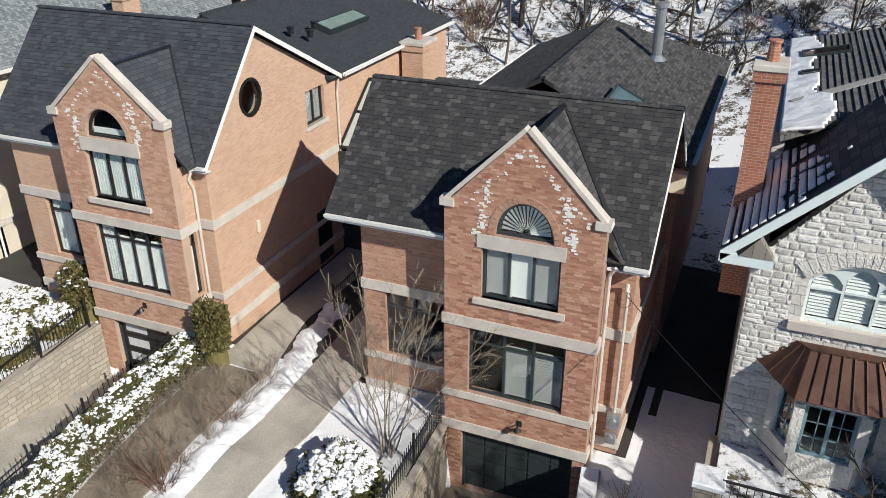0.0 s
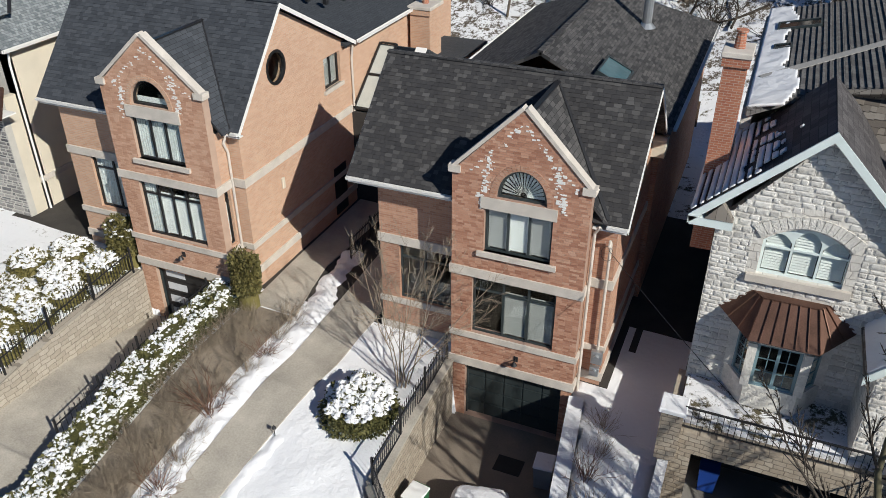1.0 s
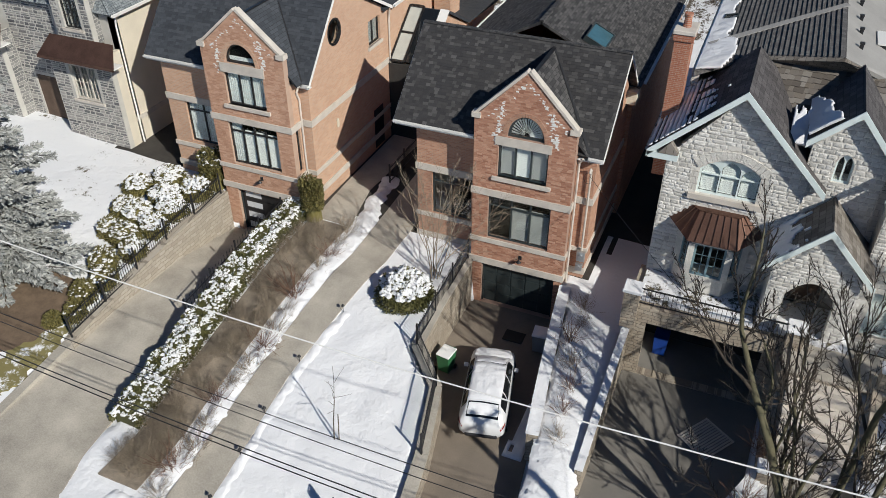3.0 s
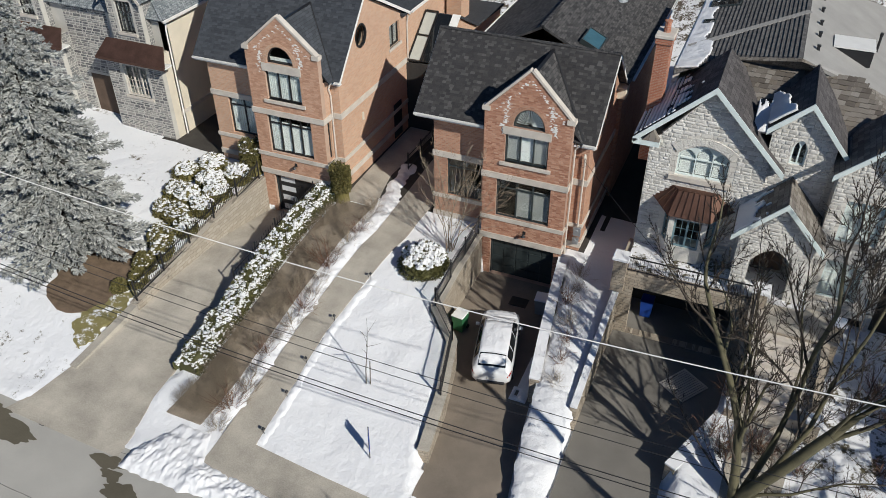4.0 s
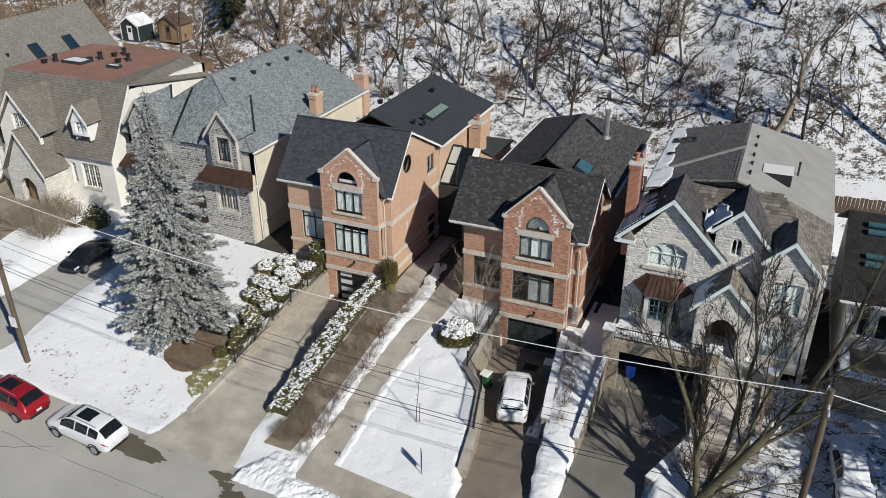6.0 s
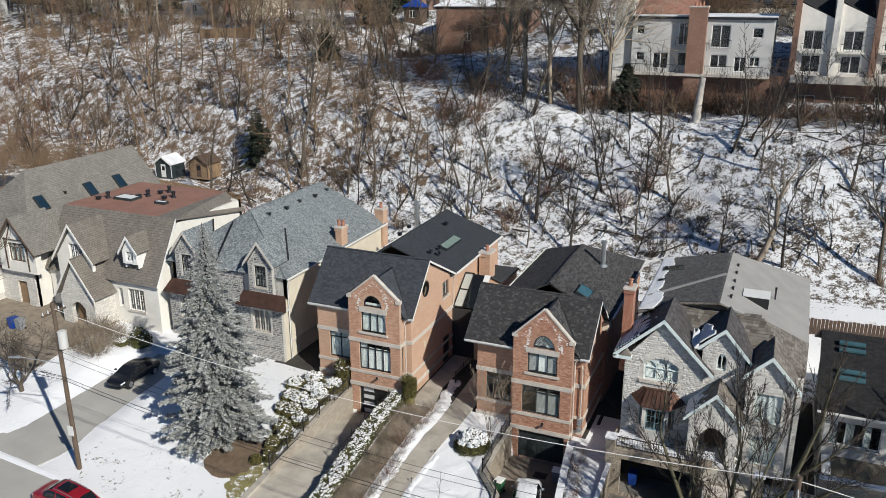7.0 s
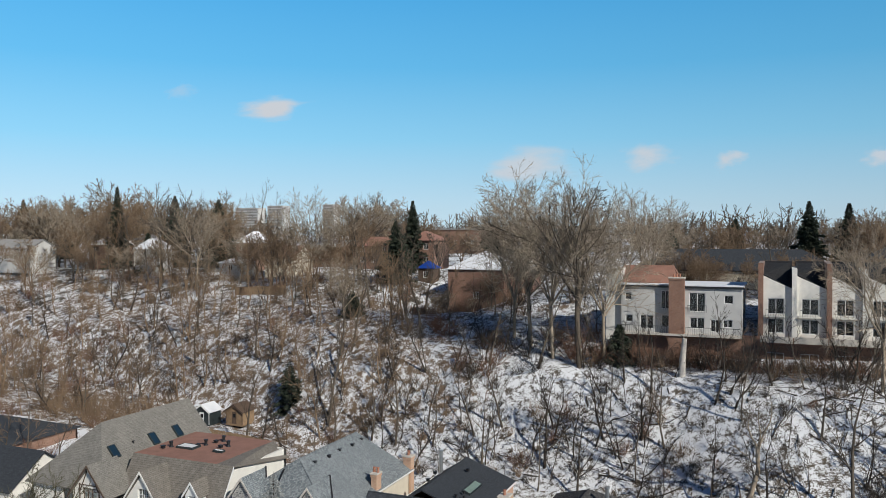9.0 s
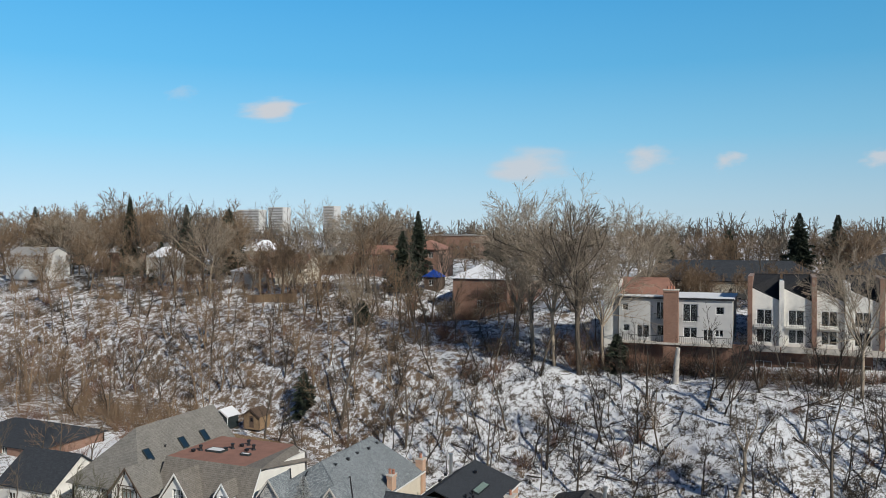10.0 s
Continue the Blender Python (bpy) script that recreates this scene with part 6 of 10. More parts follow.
# ---- buildings on the hill ----
def townhouses():
    H = thing("townhouse_row", (-2.5, 74, 19), "row of pale rendered townhouses with a brick stack and balconies", "house")
    f = front(74.0)
    holes = [rect(-10.3, -9.3, 27.4, 28.5), rect(-5.2, -3.9, 26.2, 28.9), rect(-10.2, -9.1, 24.2, 25.3), rect(-8.1, -6.2, 23.3, 25.3), rect(-5.1, -4.0, 23.7, 25.4), rect(-1.3, 0.9, 26.0, 28.7), rect(3.4, 4.6, 27.2, 28.4), rect(-1.2, 0.8, 23.6, 25.2), rect(1.6, 3.0, 23.2, 25.0), rect(3.3, 4.5, 23.9, 25.0)]
    part("front_wall", plate(bmesh.new(), f, rect(-10.8, 5.8, 22.9, 29.5), holes, 0.3), M["stucco_pale"], H)
    for u0, u1, v0, v1 in [(h[0][0], h[1][0], h[0][1], h[2][1]) for h in holes]:
        window(H, f, u0, u1, v0, v1, cols=(1, 1) if u1 - u0 > 1.2 else (1,), frame_mat=M["white_paint"], fill="none", bar=0.1)
    for mk, x in ((west, -10.8), (east, 5.8)):
        part("side_wall", plate(bmesh.new(), mk(x), rect(74.3, 84, 19, 29.5), (), 0.3), M["stucco_white"], H)
    part("back_wall", plate(bmesh.new(), back(84), rect(-10.8, 5.8, 19, 29.5), (), 0.3), M["stucco_white"], H)
    # dark sheets behind the panes, in place of unlit rooms
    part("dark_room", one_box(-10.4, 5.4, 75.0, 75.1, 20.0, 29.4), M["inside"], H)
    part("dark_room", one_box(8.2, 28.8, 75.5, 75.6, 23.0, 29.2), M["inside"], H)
    part("flat_roof", one_box(-11.0, 6.0, 73.9, 84.1, 29.5, 29.75), M["snow"], H)
    part("red_roof", slope(bmesh.new(), [(-12.0, 76.5, 29.8), (-3.0, 76.5, 29.8), (-4.0, 79, 32.3), (-11.3, 79, 32.3)], 0.2), M["rust_roof"], H)
    part("red_roof", slope(bmesh.new(), [(-12.0, 82, 29.8), (-3.0, 82, 29.8), (-4.0, 79, 32.3), (-11.3, 79, 32.3)], 0.2), M["rust_roof"], H)
    part("end_wall", one_box(-13.2, -11.0, 74.6, 80, 19.5, 32.0), M["stucco_white"], H)
    chimney(H, -2.9, 73.4, 2.1, 1.2, 17.5, 31.0, M["brick_hill"], 3)
    part("basement_wall", one_box(-10.8, 24, 74.1, 74.6, 16.5, 22.9), M["brick_hill"], H)
    part("deck", one_box(-10.8, 5.8, 72.6, 74.0, 22.6, 22.9), M["stone_trim"], H)
    for (a, b, z) in ((-10.6, -4.2, 22.9), (-1.6, 5.6, 22.9), (-5.4, -3.9, 26.1), (-1.5, 1.1, 25.9)):
        y = 72.7 if z < 23 else 73.7
        r = part("balcony_railing", beam(bmesh.new(), (a, y, z + 1.0), (b, y, z + 1.0), 0.07), M["black_metal"], H)
        n = int((b - a) / 0.3)
        for i in range(n + 1):
            x = a + (b - a) * i / n
            part("baluster", beam(bmesh.new(), (x, y, z), (x, y, z + 1.0), 0.03), M["black_metal"], r)
    # the right block, with sloping party walls
    for i in range(5):
        a = 8.1 + i * 4.25
        fr = front(74.6)
        hs = [rect(a + 0.9, a + 3.0, 26.0, 28.2), rect(a + 0.9, a + 3.0, 23.4, 25.4)]
        prof = [(a, 22.9), (a + 4.25, 22.9), (a + 4.25, 29.4), (a, 31.4)]
        part("front_wall", plate(bmesh.new(), fr, prof, hs, 0.3), M["stucco_white"], H)
        for h in hs:
            window(H, fr, h[0][0], h[1][0], h[0][1], h[2][1], cols=(1, 1), frame_mat=M["white_paint"], fill="none", bar=0.1)
        part("party_wall", one_box(a - 0.3, a + 0.35, 74.1, 83, 22.9, 33.0 if i % 2 == 0 else 32.2), M["brick_hill"] if i % 2 == 0 else M["stucco_white"], H)
        part("roof", slope(bmesh.new(), [(a + 0.25, 74.6, 31.5), (a + 4.0, 74.6, 29.4), (a + 4.0, 83, 33.0), (a + 0.25, 83, 33.0)], 0.15), M["shake_black"], H)
        r = part("balcony_railing", beam(bmesh.new(), (a + 0.7, 73.9, 26.7), (a + 3.2, 73.9, 26.7), 0.06), M["black_metal"], H)
        for k in range(9):
            x = a + 0.7 + 2.5 * k / 8
            part("baluster", beam(bmesh.new(), (x, 73.9, 25.8), (x, 73.9, 26.7), 0.03), M["black_metal"], r)
        part("balcony_floor", one_box(a + 0.6, a + 3.3, 73.8, 74.6, 25.65, 25.8), M["stucco_white"], H)
        part("parapet", one_box(a, a + 4.1, 72.6, 72.8, 22.3, 23.2), M["stone_trim"], H)
        part("deck", one_box(a, a + 4.1, 72.8, 74.6, 22.3, 22.6), M["stone_trim"], H)
        window(H, front(74.1), a + 0.8, a + 3.0, 18.6, 20.8, cols=(1, 1), frame_mat=M["white_paint"], fill="none", deep=-0.08)
    window(H, front(74.1), 2.2, 4.4, 17.4, 20.0, cols=(1, 1), frame_mat=M["white_paint"], fill="curtain", deep=-0.08)
    part("roof_edge", one_box(-10.8, 6.0, 73.75, 73.95, 29.3, 29.6), M["black_metal"], H)
    return H


townhouses()


def hill_house(name, label, x, y, w, d, z0, ze, zr, wall, roof, hip=True, wins=2, storeys=2):
    """A plain house on the hill under a hipped or gabled roof."""
    H = thing(name, (x, y, z0), label, "house")
    x0, x1, y0, y1 = x - w / 2, x + w / 2, y - d / 2, y + d / 2
    hs = []
    for s in range(storeys):
        zz = z0 + (ze - z0) * (s + 0.35) / storeys
        for i in range(wins):
            c = x0 + w * (i + 0.5) / wins
            hs.append((c - 0.6, c + 0.6, zz, zz + 1.4))
    hs = [h for h in hs if h[3] < ze - 0.1]
    part("front_wall", plate(bmesh.new(), front(y0), rect(x0, x1, z0 - 2, ze), [rect(*h) for h in hs], 0.3), wall, H)
    for h in hs:
        window(H, front(y0), *h, cols=(1, 1), frame_mat=M["white_paint"], fill="none", bar=0.1)
    # dark sheet behind the front windows, painted as an unlit room
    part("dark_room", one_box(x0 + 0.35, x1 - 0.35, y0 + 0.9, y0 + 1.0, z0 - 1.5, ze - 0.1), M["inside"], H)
    for mk, xx in ((west, x0), (east, x1)):
        part("side_wall", plate(bmesh.new(), mk(xx), rect(y0 + 0.3, y1, z0 - 2, ze), (), 0.3), wall, H)
    part("back_wall", plate(bmesh.new(), back(y1), rect(x0, x1, z0 - 2, ze), (), 0.3), wall, H)
    o = 0.4
    q = [(x0 - o, y0 - o, ze), (x1 + o, y0 - o, ze), (x1 + o, y1 + o, ze), (x0 - o, y1 + o, ze)]
    if hip:
        k = min(w, d) / 2
        ra, rb = ((x, y0 + k - o, zr), (x, y1 - k + o, zr)) if d >= w else ((x0 + k, y, zr), (x1 - k, y, zr))
        fs = ([q[0], q[1], ra], [q[1], q[2], rb, ra], [q[2], q[3], rb], [q[3], q[0], ra, rb]) if d > w + 0.1 else ([q[0], q[1], rb, ra], [q[1], q[2], rb], [q[2], q[3], ra, rb], [q[3], q[0], ra])
        if abs(d - w) < 0.11:
            p = (x, y, zr)
            fs = ([q[0], q[1], p], [q[1], q[2], p], [q[2], q[3], p], [q[3], q[0], p])
        for f in fs:
            part("roof", slope(bmesh.new(), f, 0.15), roof, H)
    else:
        part("roof", slope(bmesh.new(), [q[0], q[1], (x1 + o, y, zr), (x0 - o, y, zr)], 0.15), roof, H)
        part("roof", slope(bmesh.new(), [q[3], q[2], (x1 + o, y, zr), (x0 - o, y, zr)], 0.15), roof, H)
        for mk, xx in ((west, x0), (east, x1)):
            part("gable", plate(bmesh.new(), mk(xx), [(y0, ze), (y1, ze), (y, zr - 0.15)], (), 0.3), wall, H)
    return H


hill_house("white_house", "white gabled house with a snowy roof between bare trees", -140.5, 119, 5.4, 8, 28.0, 33.2, 35.8, M["stucco_pale"], M["snow"], True, wins=1)
hill_house("house", "cream house with a brown roof on the hilltop", -99.5, 120, 8.5, 8, 28, 31.6, 34.2, M["stucco"], M["rust_roof"], False, wins=3, storeys=1)
hill_house("house", "low pale house behind bare trees on the hilltop", -190.0, 120, 16, 9, 28, 33.0, 35.5, M["stucco_pale"], M["membrane"], False, wins=4, storeys=1)
hill_house("brick_house", "brick house with a snowy roof on the hilltop", -166.0, 130, 9, 9, 29, 34.0, 37.0, M["brick_hill"], M["snow"], True, wins=2)
hill_house("brick_house", "plain brick house with a snow-covered pyramid roof", -44.6, 109, 11.8, 11.8, 21, 30.0, 33.6, M["brick_hill"], M["snow"], True, wins=1, storeys=1)
hill_house("brick_house", "orange brick extension beside a snowy-roofed house", -36.2, 108, 5.2, 6, 21, 29.8, 30.8, M["brick_hill"], M["membrane"], True, wins=1, storeys=1)
hill_house("brick_house", "red brick house with brown roof and white gable trim", -67.5, 130, 8, 9, 29, 35.4, 37.6, M["brick_hill"], M["rust_roof"], True, wins=2)
hill_house("brick_house", "red brick house with a snowy hipped roof", -115.0, 128, 6.6, 8, 28.5, 34.8, 37.6, M["brick_hill"], M["snow"], True, wins=2)
hill_house("brick_house", "red brick house among bare trees", -98, 140, 9, 10, 29, 33.5, 35.5, M["brick_hill"], M["membrane"], False, wins=2)
hill_house("brick_house", "long brick house with red roof", -82, 135, 9, 9, 29, 34, 36.2, M["brick_hill"], M["rust_roof"], False, wins=3)
hill_house("garage", "low garage with snowy roof", -108.5, 112, 6, 6, 27.5, 30.2, 31.6, M["stucco_pale"], M["snow"], True, wins=1, storeys=1)
hill_house("white_house", "white gabled house seen between trees", -151, 129, 6, 7, 29, 34.6, 37.0, M["stucco_white"], M["membrane"], False, wins=1)
hill_house("white_house", "pale house with grey roof seen between trees", -176, 146, 9, 9, 29, 34, 36.5, M["stucco_white"], M["membrane"], True, wins=2)
hill_house("house", "long house with dark roof behind the townhouses", 3, 108, 34, 12, 24, 30.6, 34.2, M["stucco"], M["shingle_plain"], True, wins=8, storeys=1)
hill_house("house", "house with dark roof behind the townhouses", 34, 112, 22, 12, 24, 32, 35.5, M["brick_hill"], M["shingle_plain"], True, wins=5)
hill_house("garden_shed", "small dark shed with a blue tarpaulin roof on the crest", -59.6, 114, 3.4, 3.4, 26.5, 29.6, 31.2, M["wood_dark"], M["bin_blue"], True, wins=1, storeys=1)
hill_house("white_house", "small white house among bare trees on the hilltop", -44.6, 131, 5.0, 6.0, 29, 33.0, 34.2, M["stucco_white"], M["membrane"], False, wins=2, storeys=1)
hill_house("school", "long low brick building with pale windows", -114.3, 240, 41, 12, 30, 38.4, 38.9, M["brick_hill"], M["membrane"], True, wins=12, storeys=1)


def shed(x, y, w, d, z, wall, trim, roof, label):
    H = thing("garden_shed", (x, y, z), label, "shed")
    x0, x1, y0, y1, ze = x - w / 2, x + w / 2, y - d / 2, y + d / 2, z + 2.1
    part("front_wall", plate(bmesh.new(), front(y0), [(x0, z - 0.3), (x1, z - 0.3), (x1, ze), (x, ze + 0.9), (x0, ze)], [rect(x - 0.45, x + 0.45, z, z + 1.9)], 0.1), wall, H)
    part("back_wall", plate(bmesh.new(), back(y1), [(x0, z - 0.3), (x1, z - 0.3), (x1, ze), (x, ze + 0.9), (x0, ze)], (), 0.1), wall, H)
    part("side_wall", plate(bmesh.new(), west(x0), rect(y0 + 0.1, y1 - 0.1, z - 0.3, ze), (), 0.1), wall, H)
    part("side_wall", plate(bmesh.new(), east(x1), rect(y0 + 0.1, y1 - 0.1, z - 0.3, ze), (), 0.1), wall, H)
    d_ = part("shed_door", fbox(bmesh.new(), front(y0), x - 0.45, x + 0.45, z, z + 1.9, -0.09, -0.04), trim, H)
    part("door_light", fbox(bmesh.new(), front(y0), x - 0.25, x + 0.25, z + 1.0, z + 1.6, -0.04, -0.03), M["car_glass"], d_)
    cross_roof(H, x, x0 - 0.25, x1 + 0.25, y0 - 0.25, y1 + 0.25, ze - 0.15, ze + 1.05, roof, trim)
    for xx in (x0, x1 - 0.1):
        part("corner_board", one_box(xx - 0.02, xx + 0.12, y0 - 0.02, y0, z, ze), trim, H)
    return H


shed(-73.5, 58.5, 3.0, 2.8, 7.0, M["dark_frame"], M["white_paint"], M["snow"], "dark grey garden shed with white trim and snowy roof")
shed(-68.3, 60.0, 3.2, 3.0, 7.2, M["wood"], M["wood_dark"], M["wood_dark"], "brown wooden playhouse with dark roof")

# far towers on the skyline
for x, y, w, h, lab in ((-915, 1200, 52, 62, "distant pale apartment block"), (-862, 1215, 34, 66, "distant patterned apartment tower"), (-738, 1200, 22, 66, "distant white apartment tower"), (-790, 1300, 40, 24, "distant low pale block"), (-625, 1200, 60, 30, "distant stepped office block"), (-675, 1230, 40, 28, "distant pale office block")):
    T = thing("apartment_tower", (x, y, 22), lab, "building", "skyline towers")
    part("wall", one_box(x - w / 2, x + w / 2, y - 12, y + 12, 18, 22 + h), M["stucco_pale"], T)
    for i in range(int(h / 5)):
        part("window_band", one_box(x - w / 2 + 2, x + w / 2 - 2, y - 12.6, y - 12, 24 + i * 5, 26.6 + i * 5), M["membrane"], T)

hill_house("house", "low neighbouring house with a dark shingled roof", -93.0, 36.5, 18, 12, 6.5, 8.9, 11.2, M["brick_hill"], M["shingle_plain"], True, wins=4, storeys=1)
hill_house("white_house", "white gabled neighbouring house with a dark roof", -69.8, 21.0, 8.5, 8.5, 6.0, 9.4, 12.8, M["stucco_white"], M["shingle_plain"], False, wins=2, storeys=1)

# ---- plants ----
def frame_of(d):
    """Two directions at right angles to d."""
    a = Vector((0, 0, 1)) if abs(d.z) < 0.9 else Vector((1, 0, 0))
    u = d.cross(a).normalized()
    return u, d.cross(u).normalized()


class Wood:
    """Collects tapered limbs: stout ones for the trunk, thin ones for the crown."""

    def __init__(self, seed, stout=1e9, sides=(7, 5, 3)):
        self.big, self.small, self.r, self.stout, self.sides = ([], []), ([], []), random.Random(seed), stout, sides
        self.tip, self.slim, self.blade, self.lead = 2, (0.5, 0.75), False, 0.8

    def tube(self, pts, r0, r1, n):
        v, f = self.big if r0 >= self.stout else self.small
        base = len(v)
        for i, p in enumerate(pts):
            d = (pts[min(i + 1, len(pts) - 1)] - pts[max(i - 1, 0)]).normalized()
            u, w = frame_of(d)
            r = r0 + (r1 - r0) * i / (len(pts) - 1)
            for k in range(n):
                t = 2 * math.pi * k / n
                v.append(p + u * (r * math.cos(t)) + w * (r * math.sin(t)))
        for i in range(len(pts) - 1):
            for k in range(n):
                a, b = base + i * n + k, base + i * n + (k + 1) % n
                f.append((a, b, b + n, a + n))

    def spike(self, p, q, r):
        """The last twig of a limb, running out to a point."""
        v, f = self.small
        b = len(v)
        u, w = frame_of((q - p).normalized())
        if self.blade:                      # far twigs: one tapering blade, turned at random
            t = self.r.uniform(0, math.pi)
            k = (u * math.cos(t) + w * math.sin(t)) * r
            v += [p - k, p + k, q]
            f.append((b, b + 1, b + 2))
            return
        v += [p + u * r, p + (u * -0.5 + w * 0.87) * r, p + (u * -0.5 - w * 0.87) * r, q]
        f += [(b, b + 1, b + 3), (b + 1, b + 2, b + 3), (b + 2, b, b + 3)]

    def limb(self, p, d, length, r, depth, up=0.12, wild=0.22, fork=(3, 5), ratio=0.62, thin=0.006, start=0.3, spread=(28, 60)):
        """A limb that wanders, and its side limbs."""
        R = self.r
        n = 5 if depth >= 3 else 4 if depth == 2 else 3 if depth == 1 else self.tip
        pts = [p]
        d = d.normalized()
        for i in range(n):
            d = (d + Vector((R.gauss(0, wild), R.gauss(0, wild), R.gauss(0, wild) + up))).normalized()
            pts.append(pts[-1] + d * (length / n))
        tip = max(thin, r * (0.35 if depth else 0.5))
        if n == 1:
            self.spike(pts[0], pts[1], r * 1.25)
            return
        self.tube(pts, r, tip, self.sides[0] if r > 0.09 else self.sides[1] if r > 0.04 else self.sides[2])
        if depth == 0:
            return
        k = R.randint(*fork)
        for i in range(k):
            s = start + (1 - start) * (i + R.random()) / k
            j = min(n - 1, int(s * n))
            q = pts[j].lerp(pts[j + 1], s * n - j)
            dd = (pts[j + 1] - pts[j]).normalized()
            u, w = frame_of(dd)
            t, a = R.uniform(0, 2 * math.pi), radians(R.uniform(*spread))
            nd = dd * math.cos(a) + (u * math.cos(t) + w * math.sin(t)) * math.sin(a)
            rr = (r + (tip - r) * s) * R.uniform(*self.slim)
            self.limb(q, nd, length * ratio * R.uniform(0.7, 1.15) * (1.15 - 0.45 * s), max(thin, rr), depth - 1, up, wild, fork, ratio, thin, 0.15, spread)
        self.limb(pts[-1], d, length * ratio * self.lead, tip, depth - 1, up, wild, fork, ratio, thin, 0.15, spread)

    def mesh(self, name, smooth=True, big=False):
        v, f = self.big if big else self.small
        me = bpy.data.meshes.new(name)
        me.from_pydata([tuple(p) for p in v], [], f)
        if smooth:
            me.polygons.foreach_set("use_smooth", [True] * len(me.polygons))
        return me


def tree_parts(T, w, bark, twig):
    """Hangs the trunk and the crown of a Wood under a thing."""
    part_mesh("trunk", w.mesh("trunk", big=True), bark, T)
    part_mesh("crown", w.mesh("crown"), twig, T)
    return T


def wild_tree(seed, h=11.0, r=0.16, depth=3, clear=0.35, lean=0.1, fork=(4, 6), ratio=0.5, up=0.13, wild=0.2, thin=0.012, sides=(7, 4, 3), bark=None, twig=None, label="", group="", spread=(28, 60), slim=(0.36, 0.56)):
    """A bare tree at the origin, to be copied about."""
    w = Wood(seed, 0.05, sides)
    w.tip, w.slim, w.blade = 1, slim, True
    d = Vector((w.r.gauss(0, lean), w.r.gauss(0, lean), 1)).normalized()
    w.limb(Vector((0, 0, -0.3)), d, h * 0.62, r, depth, up, wild * 0.5, fork, ratio, thin, clear, spread)
    return tree_parts(thing("bare_tree", (0, 0, 0), label, "tree", group), w, bark, twig)


def broad_tree(seed, h=22.0, limbs=8, r=0.5, wide=0.55, depth=3, fork=(5, 6), thin=0.022, bark=None, twig=None, label="", group="", fan=(14, 44), fork_at=0.2, tall=(0.38, 0.52)):
    """A big bare tree that forks into rising limbs, which end in wide sprays of fine twigs."""
    w = Wood(seed, 0.07, (8, 5, 3))
    w.tip, w.slim, w.blade, w.lead = 1, (0.36, 0.58), True, 0.42
    top = Vector((w.r.gauss(0, 0.02) * h, w.r.gauss(0, 0.02) * h, h * fork_at))
    w.tube([Vector((0, 0, -0.4)), top * 0.5 + Vector((w.r.gauss(0, 0.12), w.r.gauss(0, 0.12), 0)), top], r, r * 0.72, 9)
    for i in range(limbs):
        t = 2 * math.pi * (i + w.r.uniform(-0.3, 0.3)) / limbs
        k = wide * w.r.uniform(0.3, 1.1)
        w.limb(top * w.r.uniform(0.82, 0.98), Vector((k * math.cos(t), k * math.sin(t), 1)), h * w.r.uniform(*tall), r * w.r.uniform(0.34, 0.55), depth, 0.035, 0.15, fork, 0.56, thin, 0.22, fan)
    return tree_parts(thing("bare_tree", (0, 0, 0), label, "tree", group), w, bark, twig)


def twig_mesh(seed, h=1.2, stems=16, spread=0.7, r=0.012, depth=1, thin=0.006):
    w = Wood(seed)
    w.tip = 1
    for i in range(stems):
        t = w.r.uniform(0, 2 * math.pi)
        s = w.r.uniform(0, spread)
        p = Vector((0.25 * s * math.cos(t), 0.25 * s * math.sin(t), -0.05))
        d = Vector((s * math.cos(t), s * math.sin(t), 1))
        w.limb(p, d, h * w.r.uniform(0.5, 0.8), r, depth, 0.05, 0.2, (3, 4), 0.6, thin, 0.2)
    return w.mesh("twigs")


class Leaves:
    """Collects many small blades into one mesh."""

    def __init__(self, seed):
        self.v, self.f, self.r = [], [], random.Random(seed)

    def blade(self, p, d, s, w=0.5):
        u, q = frame_of(d)
        t = self.r.uniform(0, 2 * math.pi)
        side = (u * math.cos(t) + q * math.sin(t)) * (s * w * 0.5)
        b = len(self.v)
        self.v += [p - side, p + side, p + d * s + side * 0.5, p + d * s - side * 0.5]
        self.f.append((b, b + 1, b + 2, b + 3))

    def lump(self, p, r, flat=0.6, n=6):
        """A small uneven pad, such as a clot of snow."""
        b = len(self.v)
        self.v.append(p + Vector((0, 0, r * flat)))
        for k in range(n):
            t = 2 * math.pi * k / n
            rr = r * self.r.uniform(0.7, 1.2)
            self.v.append(p + Vector((rr * math.cos(t), rr * math.sin(t), self.r.uniform(-0.3, 0.15) * r)))
        for k in range(n):
            self.f.append((b, b + 1 + k, b + 1 + (k + 1) % n))

    def mesh(self, name):
        me = bpy.data.meshes.new(name)
        me.from_pydata([tuple(p) for p in self.v], [], self.f)
        return me


def rand_dir(R):
    z = R.uniform(-1, 1)
    t = R.uniform(0, 2 * math.pi)
    k = math.sqrt(1 - z * z)
    return Vector((k * math.cos(t), k * math.sin(t), z))


